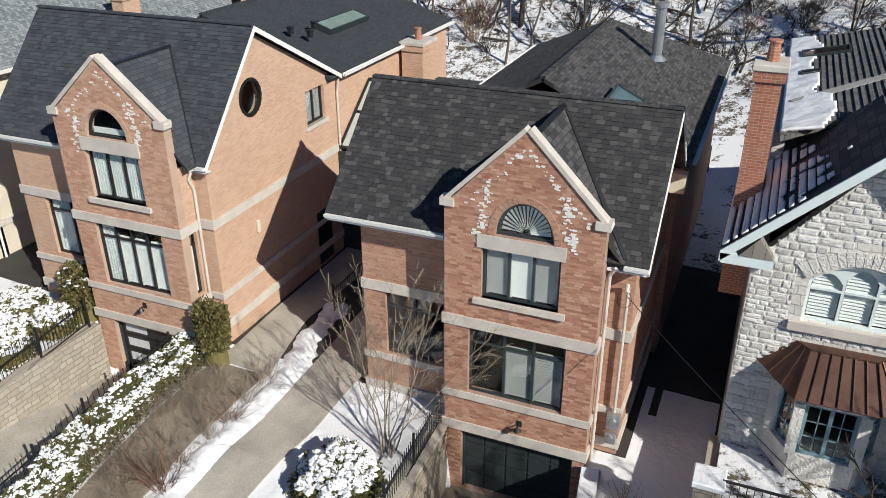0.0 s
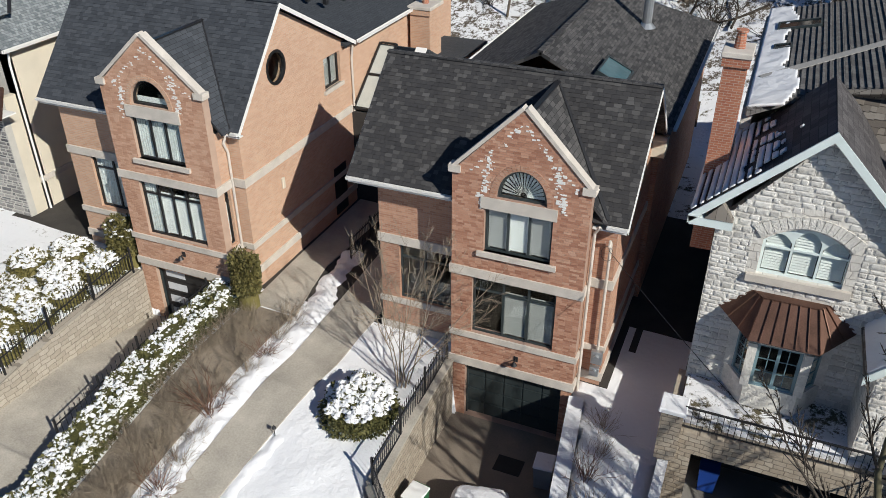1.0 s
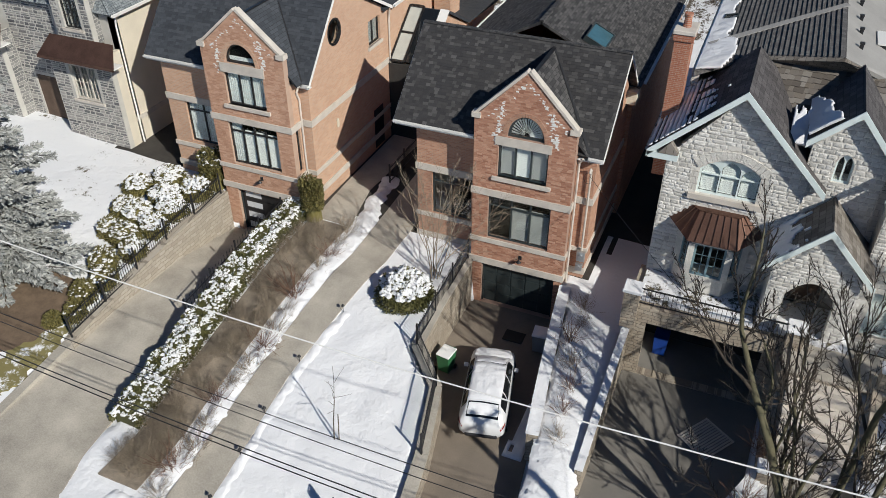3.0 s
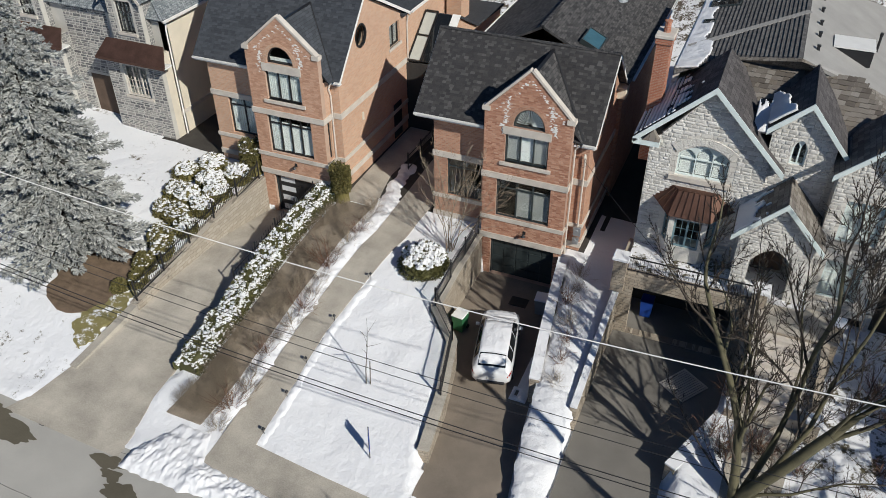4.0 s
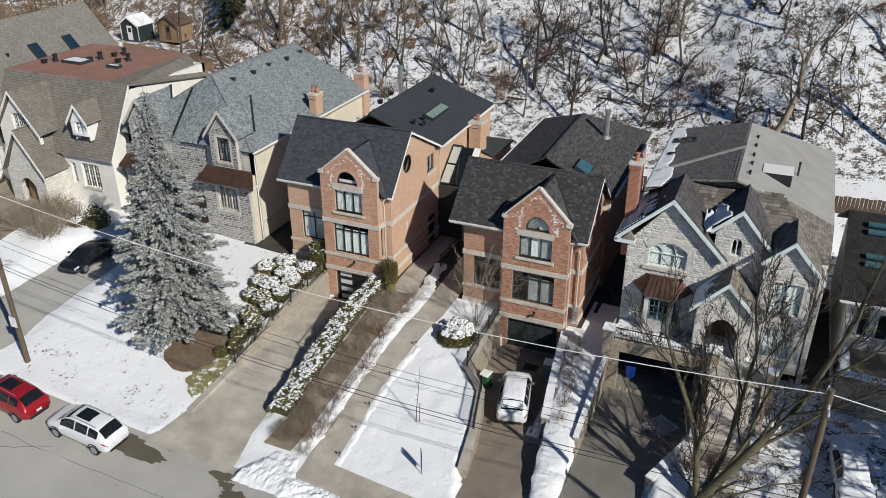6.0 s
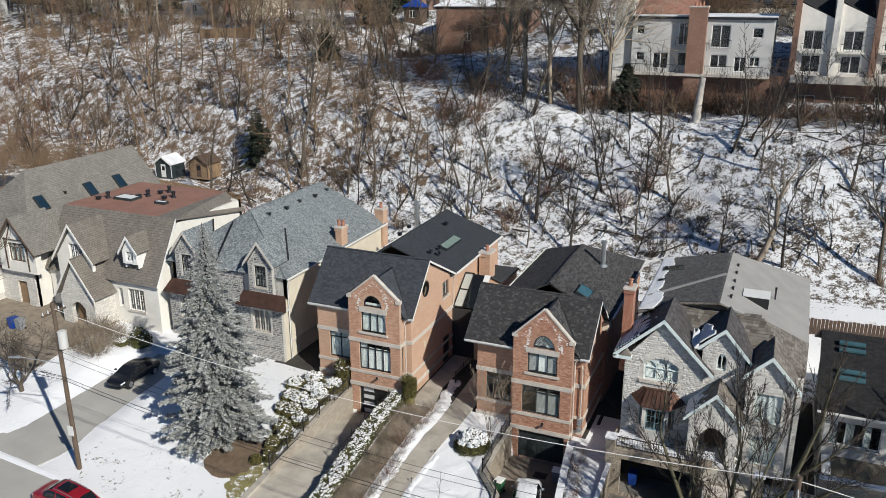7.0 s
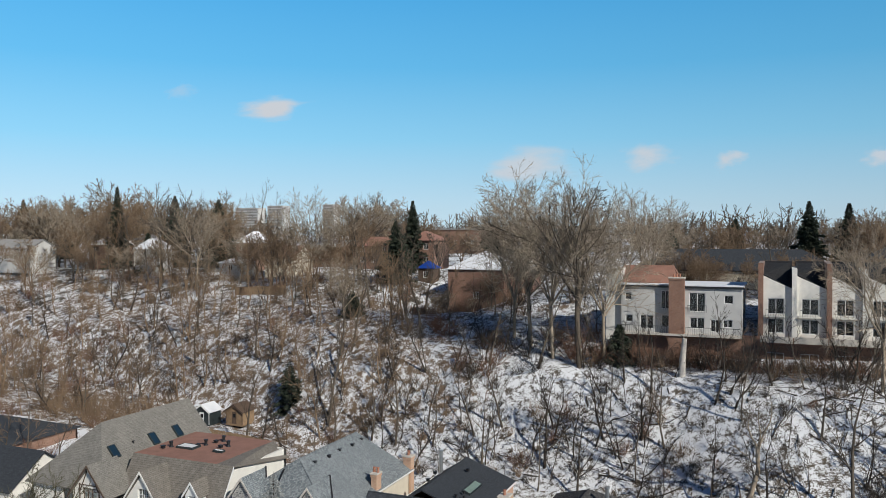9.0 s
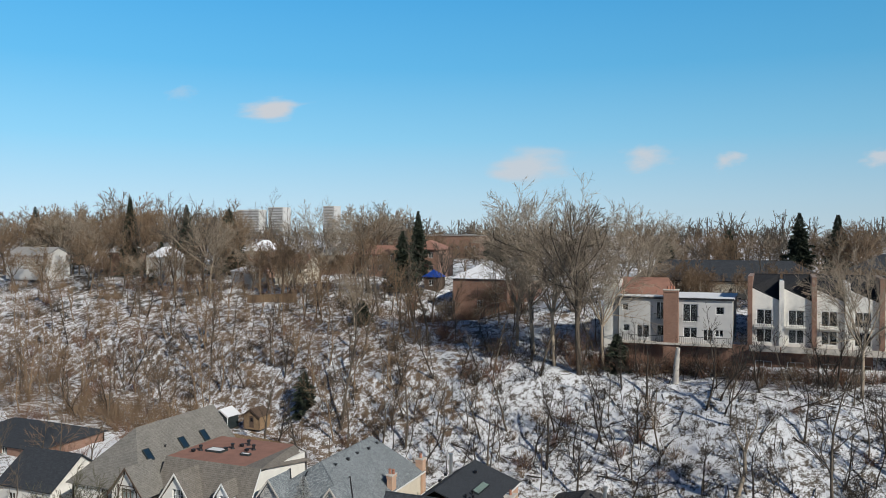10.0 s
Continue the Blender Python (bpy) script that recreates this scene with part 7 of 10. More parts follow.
def bush(name, x, y, z, rx, ry, h, leaf, label, snow=0.5, seed=1, n=1500, size=0.09, group="", top_heavy=0.0, cat="shrub"):
    """A clipped or rounded bush: leaves all over an uneven dome, snow clots on top."""
    B = thing(name, (x, y, z), label, cat, group)
    L, S, R = Leaves(seed), Leaves(seed + 50), random.Random(seed)
    for i in range(n):
        d = rand_dir(R)
        if d.z < -0.25:
            d.z = -d.z
        lump = 1 + 0.16 * noise.noise((d.x * 2.6 + seed, d.y * 2.6, d.z * 2.6)) + 0.1 * noise.noise((d.x * 6 + seed, d.y * 6, d.z * 6))
        k = lump * R.uniform(0.86, 1.03)
        if top_heavy:
            q = max(0.05, math.hypot(d.x, d.y))
            c = min(1.0, 1.9 * q) / q
            d = Vector((d.x * c, d.y * c, d.z))
        p = Vector((x + d.x * rx * k, y + d.y * ry * k, z + max(0.02, (d.z * 0.5 + 0.5 if top_heavy else max(0, d.z)) * h * k)))
        L.blade(p, (d + rand_dir(R) * 0.9).normalized(), size * R.uniform(0.6, 1.4), 0.7)
        if snow and d.z > 0.5 and R.random() < snow * (0.62 if snow > 0.5 else 0.95) and noise.noise((d.x * 5 + seed, d.y * 5, 3)) > -0.22:
            S.lump(p + Vector((0, 0, 0.02)), R.uniform(0.05, 0.11) * (1.25 if snow > 0.5 else 1.0), 0.5, 6)
    part_mesh("foliage", L.mesh("foliage"), leaf, B)
    part_mesh("inner_foliage", dome(x, y, z, rx * 0.86, ry * 0.86, h * 0.86), leaf, B)
    if S.v:
        part_mesh("snow_cover", S.mesh("snow_cover"), M["snow"], B, "clots of snow")
    return B


def dome(x, y, z, rx, ry, h):
    bm = bmesh.new()
    bmesh.ops.create_icosphere(bm, subdivisions=2, radius=1.0)
    for v in bm.verts:
        k = 1 + 0.1 * noise.noise(v.co * 2)
        v.co = Vector((x + v.co.x * rx * k, y + v.co.y * ry * k, z + max(-0.1, v.co.z) * h * k))
    me = bpy.data.meshes.new("inner_foliage")
    bm.to_mesh(me)
    bm.free()
    return me


def hedge():
    """The long snow-topped hedge beside the ramp."""
    H = thing("hedge", (-15.9, 10.5, 2.0), "clipped boxwood hedge thickly dusted with snow", "hedge")
    L, S, R = Leaves(11), Leaves(12), random.Random(13)
    y0, y1, hx = 4.3, 17.2, 0.62
    for i in range(15000):
        y = R.uniform(y0, y1)
        t = R.uniform(0, math.pi)
        xc = -15.95 - 0.012 * (y - y0)
        lump = 1 + 0.22 * noise.noise((y * 1.1, t * 1.2, 2)) + 0.12 * noise.noise((y * 3, t * 3, 6))
        zb = lot_surface(xc, y) - 0.15
        k = lump * R.uniform(0.85, 1.04)
        c, s = math.cos(t), math.sin(t)
        x = xc + hx * k * math.copysign(abs(c) ** 0.6, c)
        z = zb + (0.95 * k) * s ** 0.5 * R.uniform(0.4 if s < 0.7 else 0.92, 1.0)
        d = Vector((c, R.uniform(-0.3, 0.3), s)).normalized()
        p = Vector((x, y, z))
        L.blade(p, (d + rand_dir(R) * 0.9).normalized(), R.uniform(0.06, 0.13), 0.7)
        if s > 0.5 and R.random() < 0.42 and noise.noise((y * 2.3, t * 2.6, 9)) > -0.24:
            S.lump(p + Vector((0, 0, 0.03)), R.uniform(0.035, 0.105))
    part_mesh("foliage", L.mesh("foliage"), M["box_leaf"], H)
    bm = bmesh.new()
    n = 40
    rows = []
    for j in range(n + 1):
        y = y0 + 0.15 + (y1 - y0 - 0.3) * j / n
        xc = -15.95 - 0.012 * (y - y0)
        zb = lot_surface(xc, y) - 0.3
        rows.append([bm.verts.new((xc + 0.5 * c, y, zb + q)) for c, q in ((-1, 0), (-1.0, 0.8), (-0.6, 1.0), (0.6, 1.0), (1.0, 0.8), (1, 0))])
    for a, b in zip(rows[:-1], rows[1:]):
        for k in range(5):
            bm.faces.new((a[k], a[k + 1], b[k + 1], b[k]))
    bm.faces.new(rows[0])
    bm.faces.new(rows[-1][::-1])
    part("inner_foliage", bm, M["box_leaf"], H)
    part_mesh("snow_cover", S.mesh("snow_cover"), M["snow"], H, "clots of snow")


hedge()
bush("round_bush", -8.85, 13.85, lot_surface(-8.85, 13.85), 1.2, 1.15, 1.1, M["box_leaf"], "round clipped bush covered with snow", 0.72, 21, 5200, 0.08)
for i, (x, y, r, h, sn) in enumerate([(-21.3, 16.4, 0.75, 0.8, 0.7), (-22.4, 15.4, 0.8, 0.75, 0.85), (-21.4, 14.6, 0.75, 0.8, 0.8), (-23.4, 16.9, 0.85, 0.6, 0.9), (-22.5, 13.6, 0.75, 0.7, 0.6), (-21.3, 13.2, 0.65, 0.75, 0.6),
                                       (-24.2, 15.6, 0.75, 0.6, 0.75), (-23.5, 13.9, 0.7, 0.6, 0.5), (-23.2, 12.4, 0.6, 0.55, 0.3), (-22.2, 12.2, 0.7, 0.75, 0.25), (-21.2, 11.6, 0.6, 0.7, 0.35), (-22.0, 10.5, 0.65, 0.75, 0.2), (-21.3, 9.7, 0.6, 0.7, 0.15), (-21.6, 8.7, 0.55, 0.65, 0.05), (-21.3, 7.8, 0.45, 0.5, 0.05), (-21.9, 7.2, 0.4, 0.4, 0.0)]):
    bush("bush", x, y, lot_surface(x, y), r * 1.0, r * 1.0, h * 1.3, M["yew"], "rounded olive-green bush capped with snow" if sn > 0.3 else "rounded olive-green bush with a little snow", sn, 31 + i, 1300, 0.09, "bushes along the ramp fence")
bush("bush", -39.3, 15.4, lot_surface(-39.3, 15.4), 0.95, 0.85, 1.5, M["box_leaf"], "dark evergreen bush beside a garage drive", 0.1, 71, 1500, 0.1, "drive bushes")
bush("bush", -40.6, 14.6, lot_surface(-40.6, 14.6), 0.6, 0.6, 0.7, M["box_leaf"], "low evergreen bush flecked with snow", 0.5, 72, 900, 0.09, "drive bushes")
bush("upright_yew", -15.15, 17.15, 3.2, 0.48, 0.46, 2.2, M["yew"], "upright clipped yew beside a brick corner", 0.0, 61, 3200, 0.1, "upright yews", 1)
bush("upright_yew", -21.0, 17.5, 3.3, 0.6, 0.55, 2.2, M["yew"], "upright yew with flecks of snow", 0.06, 62, 2600, 0.1, "upright yews", 1)


def spruce(x, y, z, h, rad, leaf, seed, label, name="spruce_tree", blade=0.16, dens=1.0, group="", tier=1.0, rough=(0.68, 1.12), taper=0.72):
    T = thing(name, (x, y, z), label, "tree", group)
    R = random.Random(seed)
    W, L = Wood(seed), Leaves(seed + 1)
    W.tube([Vector((x, y, z - 0.3)), Vector((x, y, z + h * 0.5)), Vector((x, y, z + h))], 0.024 * h, 0.01, 8)
    lev = z + h * 0.05
    while lev < z + h * 0.985:
        k = 1 - (lev - z) / h
        reach = rad * (k ** taper) * R.uniform(0.82, 1.08) + 0.08
        n = max(5, int((5 + 6 * k) * dens))
        t0 = R.uniform(0, 6.28)
        for i in range(n):
            t = t0 + 2 * math.pi * i / n + R.uniform(-0.2, 0.2)
            ln = reach * R.uniform(*rough)
            d = Vector((math.cos(t), math.sin(t), 0))
            pts = [Vector((x, y, lev)) + d * (ln * s) + Vector((0, 0, ln * (0.16 * s - 0.42 * s * s + 0.16 * s ** 4))) for s in (0, 0.35, 0.7, 1.0)]
            W.tube(pts, 0.012 + 0.018 * k, 0.006, 3)
            m = max(3, int(ln / 0.085 * dens))
            side = Vector((-d.y, d.x, 0))
            for j in range(m):
                s = 0.2 + 0.8 * (j + R.random()) / m
                q = Vector((x, y, lev)) + d * (ln * s) + Vector((0, 0, ln * (0.16 * s - 0.42 * s * s + 0.16 * s ** 4)))
                wd = ln * 0.24 * (1.1 - s) + 0.07
                for sd in (-1, 1):
                    for a in range(2):
                        p = q + side * (sd * wd * R.uniform(0.05, 1.0)) + Vector((0, 0, R.uniform(-0.09, 0.05)))
                        for b in range(3):
                            L.blade(p, (d * 0.7 + side * (sd * R.uniform(0.1, 0.9)) + rand_dir(R) * 0.55 + Vector((0, 0, -0.12))).normalized(), blade * min(1.0, 0.35 + 1.6 * k) * R.uniform(0.7, 1.5), 0.42)
        lev += (0.17 + 0.17 * k) * (h / 15) ** 0.5 / dens ** 0.5 * tier
    part_mesh("trunk", W.mesh("trunk"), M["bark_dark"], T)
    part_mesh("crown", L.mesh("crown"), leaf, T)
    return T


spruce(-25.6, 8.4, 2.7, 15.9, 3.9, M["needle"], 71, "tall blue-grey spruce standing in a snowy lawn", dens=1.1, tier=1.3, rough=(0.5, 1.2))
spruce(-61.0, 63.0, 8.6, 8.5, 3.3, M["needle_dark"], 73, "dark young conifer at the foot of the slope", "fir_tree", 0.24, 0.7, tier=1.9, rough=(0.4, 1.2))


def with_mat(me, m):
    me.materials.append(m)
    return me


# the forked tree before the stone house
w = Wood(81, 0.06)
w.tip, w.slim = 1, (0.4, 0.62)
w.tube([Vector((6.75, 6.75, 0.6)), Vector((6.8, 6.8, 1.1)), Vector((7.0, 6.95, 1.9))], 0.42, 0.30, 10)
STEMS = ((0.02, 0.24, 1.0, 9.0, 0.20, 4, 1.3, 30), (-0.08, 0.30, 1.0, 7.4, 0.10, 3, 1.3, 32), (0.42, 0.34, 1.0, 12.2, 0.25, 4, 1.85, 30), (0.26, 0.48, 1.0, 11.0, 0.15, 4, 1.85, 30), (0.62, 0.24, 1.0, 9.6, 0.12, 4, 1.85, 34),
         (1.5, -0.1, 0.35, 5.2, 0.13, 4, 1.8, 60), (1.3, 0.5, 0.45, 4.6, 0.08, 3, 1.8, 60), (1.4, -0.6, 0.2, 4.6, 0.08, 3, 1.8, 60), (1.0, 1.0, 0.6, 4.0, 0.06, 3, 1.8, 60), (-0.9, 0.6, 0.8, 4.0, 0.05, 3, 1.8, 50))
for dx, dy, dz, ln, r, dep, z, sp in STEMS:
    w.limb(Vector((6.8 + 0.2 * (z - 1.1), 6.8 + 0.15 * (z - 1.1), z)), Vector((dx, dy, dz)), ln, r, dep, 0.08 if dz == 1 else 0.03, 0.13, (6, 7), 0.42, 0.010, 0.2, (16, sp + 14))
tree = thing("bare_tree", (6.8, 6.8, 0.9), "many-stemmed bare tree with mossy green-brown bark", "tree")
tree_parts(tree, w, M["bark_moss"], M["bark_dark"])
# the small tree before the red house
w = Wood(83, 0.016)
w.tip, w.slim = 1, (0.4, 0.62)
for i in range(8):
    t = i * 0.8
    w.limb(Vector((-8.2 + 0.15 * math.cos(t), 15.6 + 0.15 * math.sin(t), 2.8)), Vector((0.15 * math.cos(t) - 0.02, 0.12 * math.sin(t), 1)), 4.5, 0.030, 3, 0.07, 0.13, (6, 7), 0.36, 0.004, 0.3, (22, 56))
tree = thing("bare_tree", (-8.3, 15.5, 2.9), "multi-stemmed bare ornamental tree before a brick front", "tree")
tree_parts(tree, w, M["twig_pale"], M["twig_pale"])
# the sapling with its stake
w = Wood(85, 0.02)
w.limb(Vector((-8.36, 6.7, 1.7)), Vector((0, 0, 1)), 3.2, 0.035, 1, 0.05, 0.05, (5, 7), 0.3, 0.006, 0.45)
tree = thing("sapling", (-8.36, 6.7, 1.75), "slender staked sapling in the snowy lawn", "tree")
tree_parts(tree, w, M["bark"], M["bark"])
part("stake", beam(bmesh.new(), (-8.2, 6.75, 1.6), (-8.15, 6.8, 3.2), 0.035), M["bark"], tree)
# a spindly tree at the street's far left and a brown shrub before the cream house
w = Wood(87, 0.05)
w.tube([Vector((-42.6, 6.4, 3.0)), Vector((-42.7, 6.4, 4.6))], 0.22, 0.16, 8)
for i in range(6):
    t = i * 1.05
    w.limb(Vector((-42.7, 6.4, 4.4)), Vector((0.9 * math.cos(t), 0.9 * math.sin(t), 1)), 4.0, 0.08, 3, 0.06, 0.2, (4, 6), 0.5, 0.01, 0.3)
tree = thing("bare_tree", (-42.6, 6.4, 3.3), "gnarled bare street tree by the kerb", "tree")
tree_parts(tree, w, M["bark"], M["bark"])

# a mossy tree before the taupe house
w = Wood(88, 0.05)
w.tip = 1
w.tube([Vector((-53.0, 9.0, 4.6)), Vector((-53.2, 9.1, 7.0)), Vector((-52.9, 9.0, 9.0))], 0.34, 0.26, 9)
for i in range(8):
    t = i * 0.8
    w.limb(Vector((-52.95, 9.0, 8.4)), Vector((0.9 * math.cos(t), 0.9 * math.sin(t), 1)), 5.4, 0.14, 3, 0.05, 0.22, (5, 6), 0.52, 0.016, 0.25)
tree = thing("bare_tree", (-53.0, 9.0, 5.2), "crooked bare tree with olive-green mossy twigs", "tree")
tree_parts(tree, w, M["bark"], M["bark_moss"])

# brown shrubs
TW = [with_mat(twig_mesh(90 + i, 1.0, 44, 1.1, 0.006, 1, 0.004), M["twig_bed"]) for i in range(4)]
TR = [with_mat(twig_mesh(95 + i, 1.5, 26, 0.9, 0.012, 1), M["twig_red"]) for i in range(3)]
R = random.Random(7)


def shrub(x, y, z, me, s, label, group):
    ob = new("twiggy_shrub", me)
    ob.matrix_basis = Matrix.Translation((x, y, z)) @ Matrix.Rotation(R.uniform(0, 6.28), 4, "Z") @ Matrix.Diagonal((s, s, s * R.uniform(0.8, 1.1), 1))
    return tagged(ob, label, "shrub", group)


strip("planting_bed", [(2.4, -15.6, -13.9), (4.3, -15.3, -13.7), (10.5, -15.3, -13.6), (17.2, -15.3, -13.4)], lot_surface, M["soil"], "bare brown planting bed between hedge and path", "bed", 0.05, 60)
for i in range(92):
    y = R.uniform(2.6, 17.0)
    shrub(R.uniform(-15.25, -13.75), y, lot_surface(-14.5, y), R.choice(TW), R.uniform(0.6, 1.0), "leafless brown shrub in the planting bed", "bed shrubs")
for i in range(16):
    y = 2.6 + i * 0.95
    shrub(-13.15 + R.uniform(-0.2, 0.2), y, lot_surface(-13.1, y), R.choice(TR if i % 3 == 1 else TW), R.uniform(0.8, 1.25), "leafless shrub standing in a strip of snow", "path shrubs")
for i in range(7):
    y = 9.7 + i * 1.1
    x = -1.35 - (y - 9.5) * 0.14 + R.uniform(-0.2, 0.2)
    shrub(x + 0.5, y, lot_surface(x, y), R.choice(TR + TW), R.uniform(0.7, 1.1), "leafless reddish shrub beside a low wall", "wall shrubs")
for i in range(16):
    x, y = R.uniform(-44.2, -40.6), R.uniform(12.2, 16.2)
    shrub(x, y, lot_surface(x, y), R.choice(TW), R.uniform(1.7, 2.8), "tan twiggy shrub before a cream house", "front shrubs")
for i in range(34):
    x, y = R.uniform(5.5, 13.5), R.uniform(3.0, 15.0)
    shrub(x, y, lot_surface(x, y), R.choice(TR), R.uniform(0.6, 1.1), "leafless shrub in a shaded garden", "garden shrubs")
def ragged(rows, seed, a=0.35, n=50):
    """Rows of a strip with wandering edges."""
    out = []
    for y in np.linspace(rows[0][0], rows[-1][0], n):
        l, r = edges_at(y, rows)
        out.append((float(y), l + a * noise.noise((y * 1.6, seed, 1)) + 0.4 * a * noise.noise((y * 5, seed, 2)), r + a * noise.noise((y * 1.7, seed, 5)) + 0.4 * a * noise.noise((y * 5, seed, 7))))
    return out


strip("mulch_bed", ragged([(5.0, -23.9, -23.2), (5.4, -24.9, -22.5), (6.4, -25.4, -22.0), (7.4, -25.6, -21.6), (8.4, -25.4, -21.3), (9.4, -24.6, -21.4)], 3), lot_surface, M["mulch"], "red-brown mulch bed round a spruce", "bed", 0.06, 60)
strip("grass_patch", ragged([(3.6, -21.6, -21.2), (4.4, -22.4, -21.1), (6.0, -22.6, -20.95), (7.6, -21.9, -20.9)], 9, 0.5), lot_surface, M["lawn"], "olive winter grass showing through melting snow", "grass", 0.045, 60)

# ---- woodland on the slope ----
def place(T, x, y, s, dz=-0.2):
    return copy_thing(T, Matrix.Translation((x, y, ground_z(x, y) + dz)) @ Matrix.Rotation(R.uniform(0, 6.28), 4, "Z") @ Matrix.Diagonal((s, s, s * R.uniform(0.92, 1.1), 1)))


W_LABEL, W_GROUP = "bare grey deciduous tree on a snowy slope", "woodland trees"
BT = [wild_tree(100 + i, 15 + (i % 3) * 1.7, 0.16 + 0.02 * (i % 3), 3, 0.3, 0.09, (6, 7), 0.46, 0.07, 0.2, 0.018, bark=M["bark"], twig=M["twig"] if i % 2 else M["bark"], label=W_LABEL, group=W_GROUP, spread=(24, 58), slim=(0.46, 0.68)) for i in range(5)]
BD = [wild_tree(110 + i, 11 + (i % 3), 0.18, 3, 0.28, 0.2, (5, 6), 0.48, 0.05, 0.3, 0.02, bark=M["bark_dark"], twig=M["bark_dark"], label="dark leaning bare tree on a snowy slope", group=W_GROUP, slim=(0.42, 0.64)) for i in range(4)]
BB = [wild_tree(120 + i, 21, 0.36, 4, 0.18, 0.06, (4, 5), 0.55, 0.12, 0.17, 0.016, bark=M["bark"], twig=M["bark"], label="tall spreading bare tree on the crest of the hill", group="crest trees") for i in range(3)]
BW = [broad_tree(125 + i, 25, 8, 0.26, 0.85, 3, (7, 8), 0.018, bark=M["twig_pale"], twig=M["twig_pale"], label="tall wide-crowned bare tree on the crest of the hill", group="crest trees", fan=(20, 60), fork_at=0.27, tall=(0.36, 0.48)) for i in range(3)]
BK = broad_tree(133, 25, 6, 0.36, 0.85, 3, (4, 5), 0.03, bark=M["bark"], twig=M["bark"], label="dark open-branched bare tree on the crest of the hill", group="crest trees", fan=(24, 58), fork_at=0.34, tall=(0.34, 0.46))
BH = [broad_tree(140 + i, 17, 5, 0.24, 0.8, 3, (7, 8), 0.028, bark=M["bark"], twig=M["twig"] if i != 1 else M["twig_pale"], label="bare tree on the hilltop among houses", group="hilltop trees", fan=(20, 60)) for i in range(4)]
BP = [wild_tree(150 + i, 14 + i, 0.11, 3, 0.45, 0.05, (6, 7), 0.36, 0.06, 0.18, 0.018, bark=M["bark"], twig=M["bark_dark"], label="slender straight bare tree on a snowy slope", group=W_GROUP, spread=(24, 50)) for i in range(3)]
BR = [with_mat(twig_mesh(130 + i, 2.1, 24, 1.0, 0.015, 1, 0.010), M["twig"] if i % 2 else M["bark_dark"]) for i in range(5)]
BR += [with_mat(twig_mesh(137 + i, 1.9, 24, 1.1, 0.015, 1, 0.010), M["twig_red"]) for i in range(2)]

for x, y, s, k in ((-39.5, 57.3, 1.1, 1), (-52.3, 60.0, 1.3, 2), (-33.8, 57.4, 0.85, 3), (-28.2, 59.2, 0.8, 4), (17.9, 47.9, 1.4, 0), (-88, 72.8, 1.1, 1), (-54.6, 71.4, 1.1, 2), (-46.9, 77.4, 1.0, 3), (-44.9, 77.9, 1.3, 4)):
    place(BT[k], x, y, s)
for x, y, s, k in ((-47.5, 94.5, 0.8, 1), (-42.5, 95.5, 0.7, 3), (-38.0, 93.5, 0.85, 0), (-34.0, 95.0, 0.9, 4), (-52.5, 95.0, 1.0, 2), (-57.0, 97.0, 1.0, 3), (-71.0, 101.0, 1.1, 1), (-88.0, 100.0, 1.1, 3), (-127.0, 103.0, 1.2, 1), (-139.0, 101.0, 1.1, 3)):
    place(BT[k], x, y, s)
for x, y, s, k in ((-17.0, 55.1, 1.35, 0), (-10.1, 58.3, 0.95, 1), (-108, 71.7, 1.3, 3), (24, 52, 1.1, 0)):
    place(BD[k], x, y, s)
for x, y, s, k in ((-20.0, 70.4, 1.25, 0), (-24.5, 74.0, 1.3, 1), (-28.2, 77.0, 1.1, 0), (-17.5, 73.5, 1.2, 1), (-12.4, 70.0, 1.05, 0), (-9.0, 92.0, 1.0, 2), (-30.5, 84.0, 1.0, 2), (21.7, 62.0, 0.92, 0), (-60, 79, 0.62, 1)):
    place(BW[k], x, y, s)
place(BK, -15.6, 68.4, 1.22)
for x, y, s, k in ((-186, 108, 0.95, 0), (-178, 111, 0.8, 2), (-171, 107, 0.9, 1), (-160, 110, 1.0, 3), (-152, 106, 0.8, 0), (-145, 109, 0.75, 2), (-137, 107, 0.9, 1), (-131, 111, 0.8, 3), (-124, 107, 0.75, 0), (-117, 106, 0.7, 1), (-104, 107, 0.7, 2), (-97, 108, 0.75, 0), (-91, 106, 0.8, 3), (-84, 108, 0.85, 1), (-78, 104, 0.8, 2), (-73, 108, 0.9, 0), (-67, 104, 0.8, 3), (-50, 99, 0.55, 1), (-40, 98, 0.6, 2), (-34, 99, 0.7, 0)):
    place(BH[k], x, y, s)
for x, y, s, k in ((-102, 139, 0.9, 0), (-96, 141, 0.85, 1), (-72.5, 107, 0.8, 2), (-128, 145, 1.1, 1), (-62, 92, 0.75, 1), (-150, 120, 0.9, 2)):
    place(BB[k], x, y, s)


def wooded(x, y):
    return not ((-14.5 < x < 31 and 69 < y < 90) or (-56 < x < -30 and y > 92) or (-80 < x < -63 and y < 64) or (x > -78 and ground_z(x, y) < 5.0) or (-104 < x < -82 and y < 46))


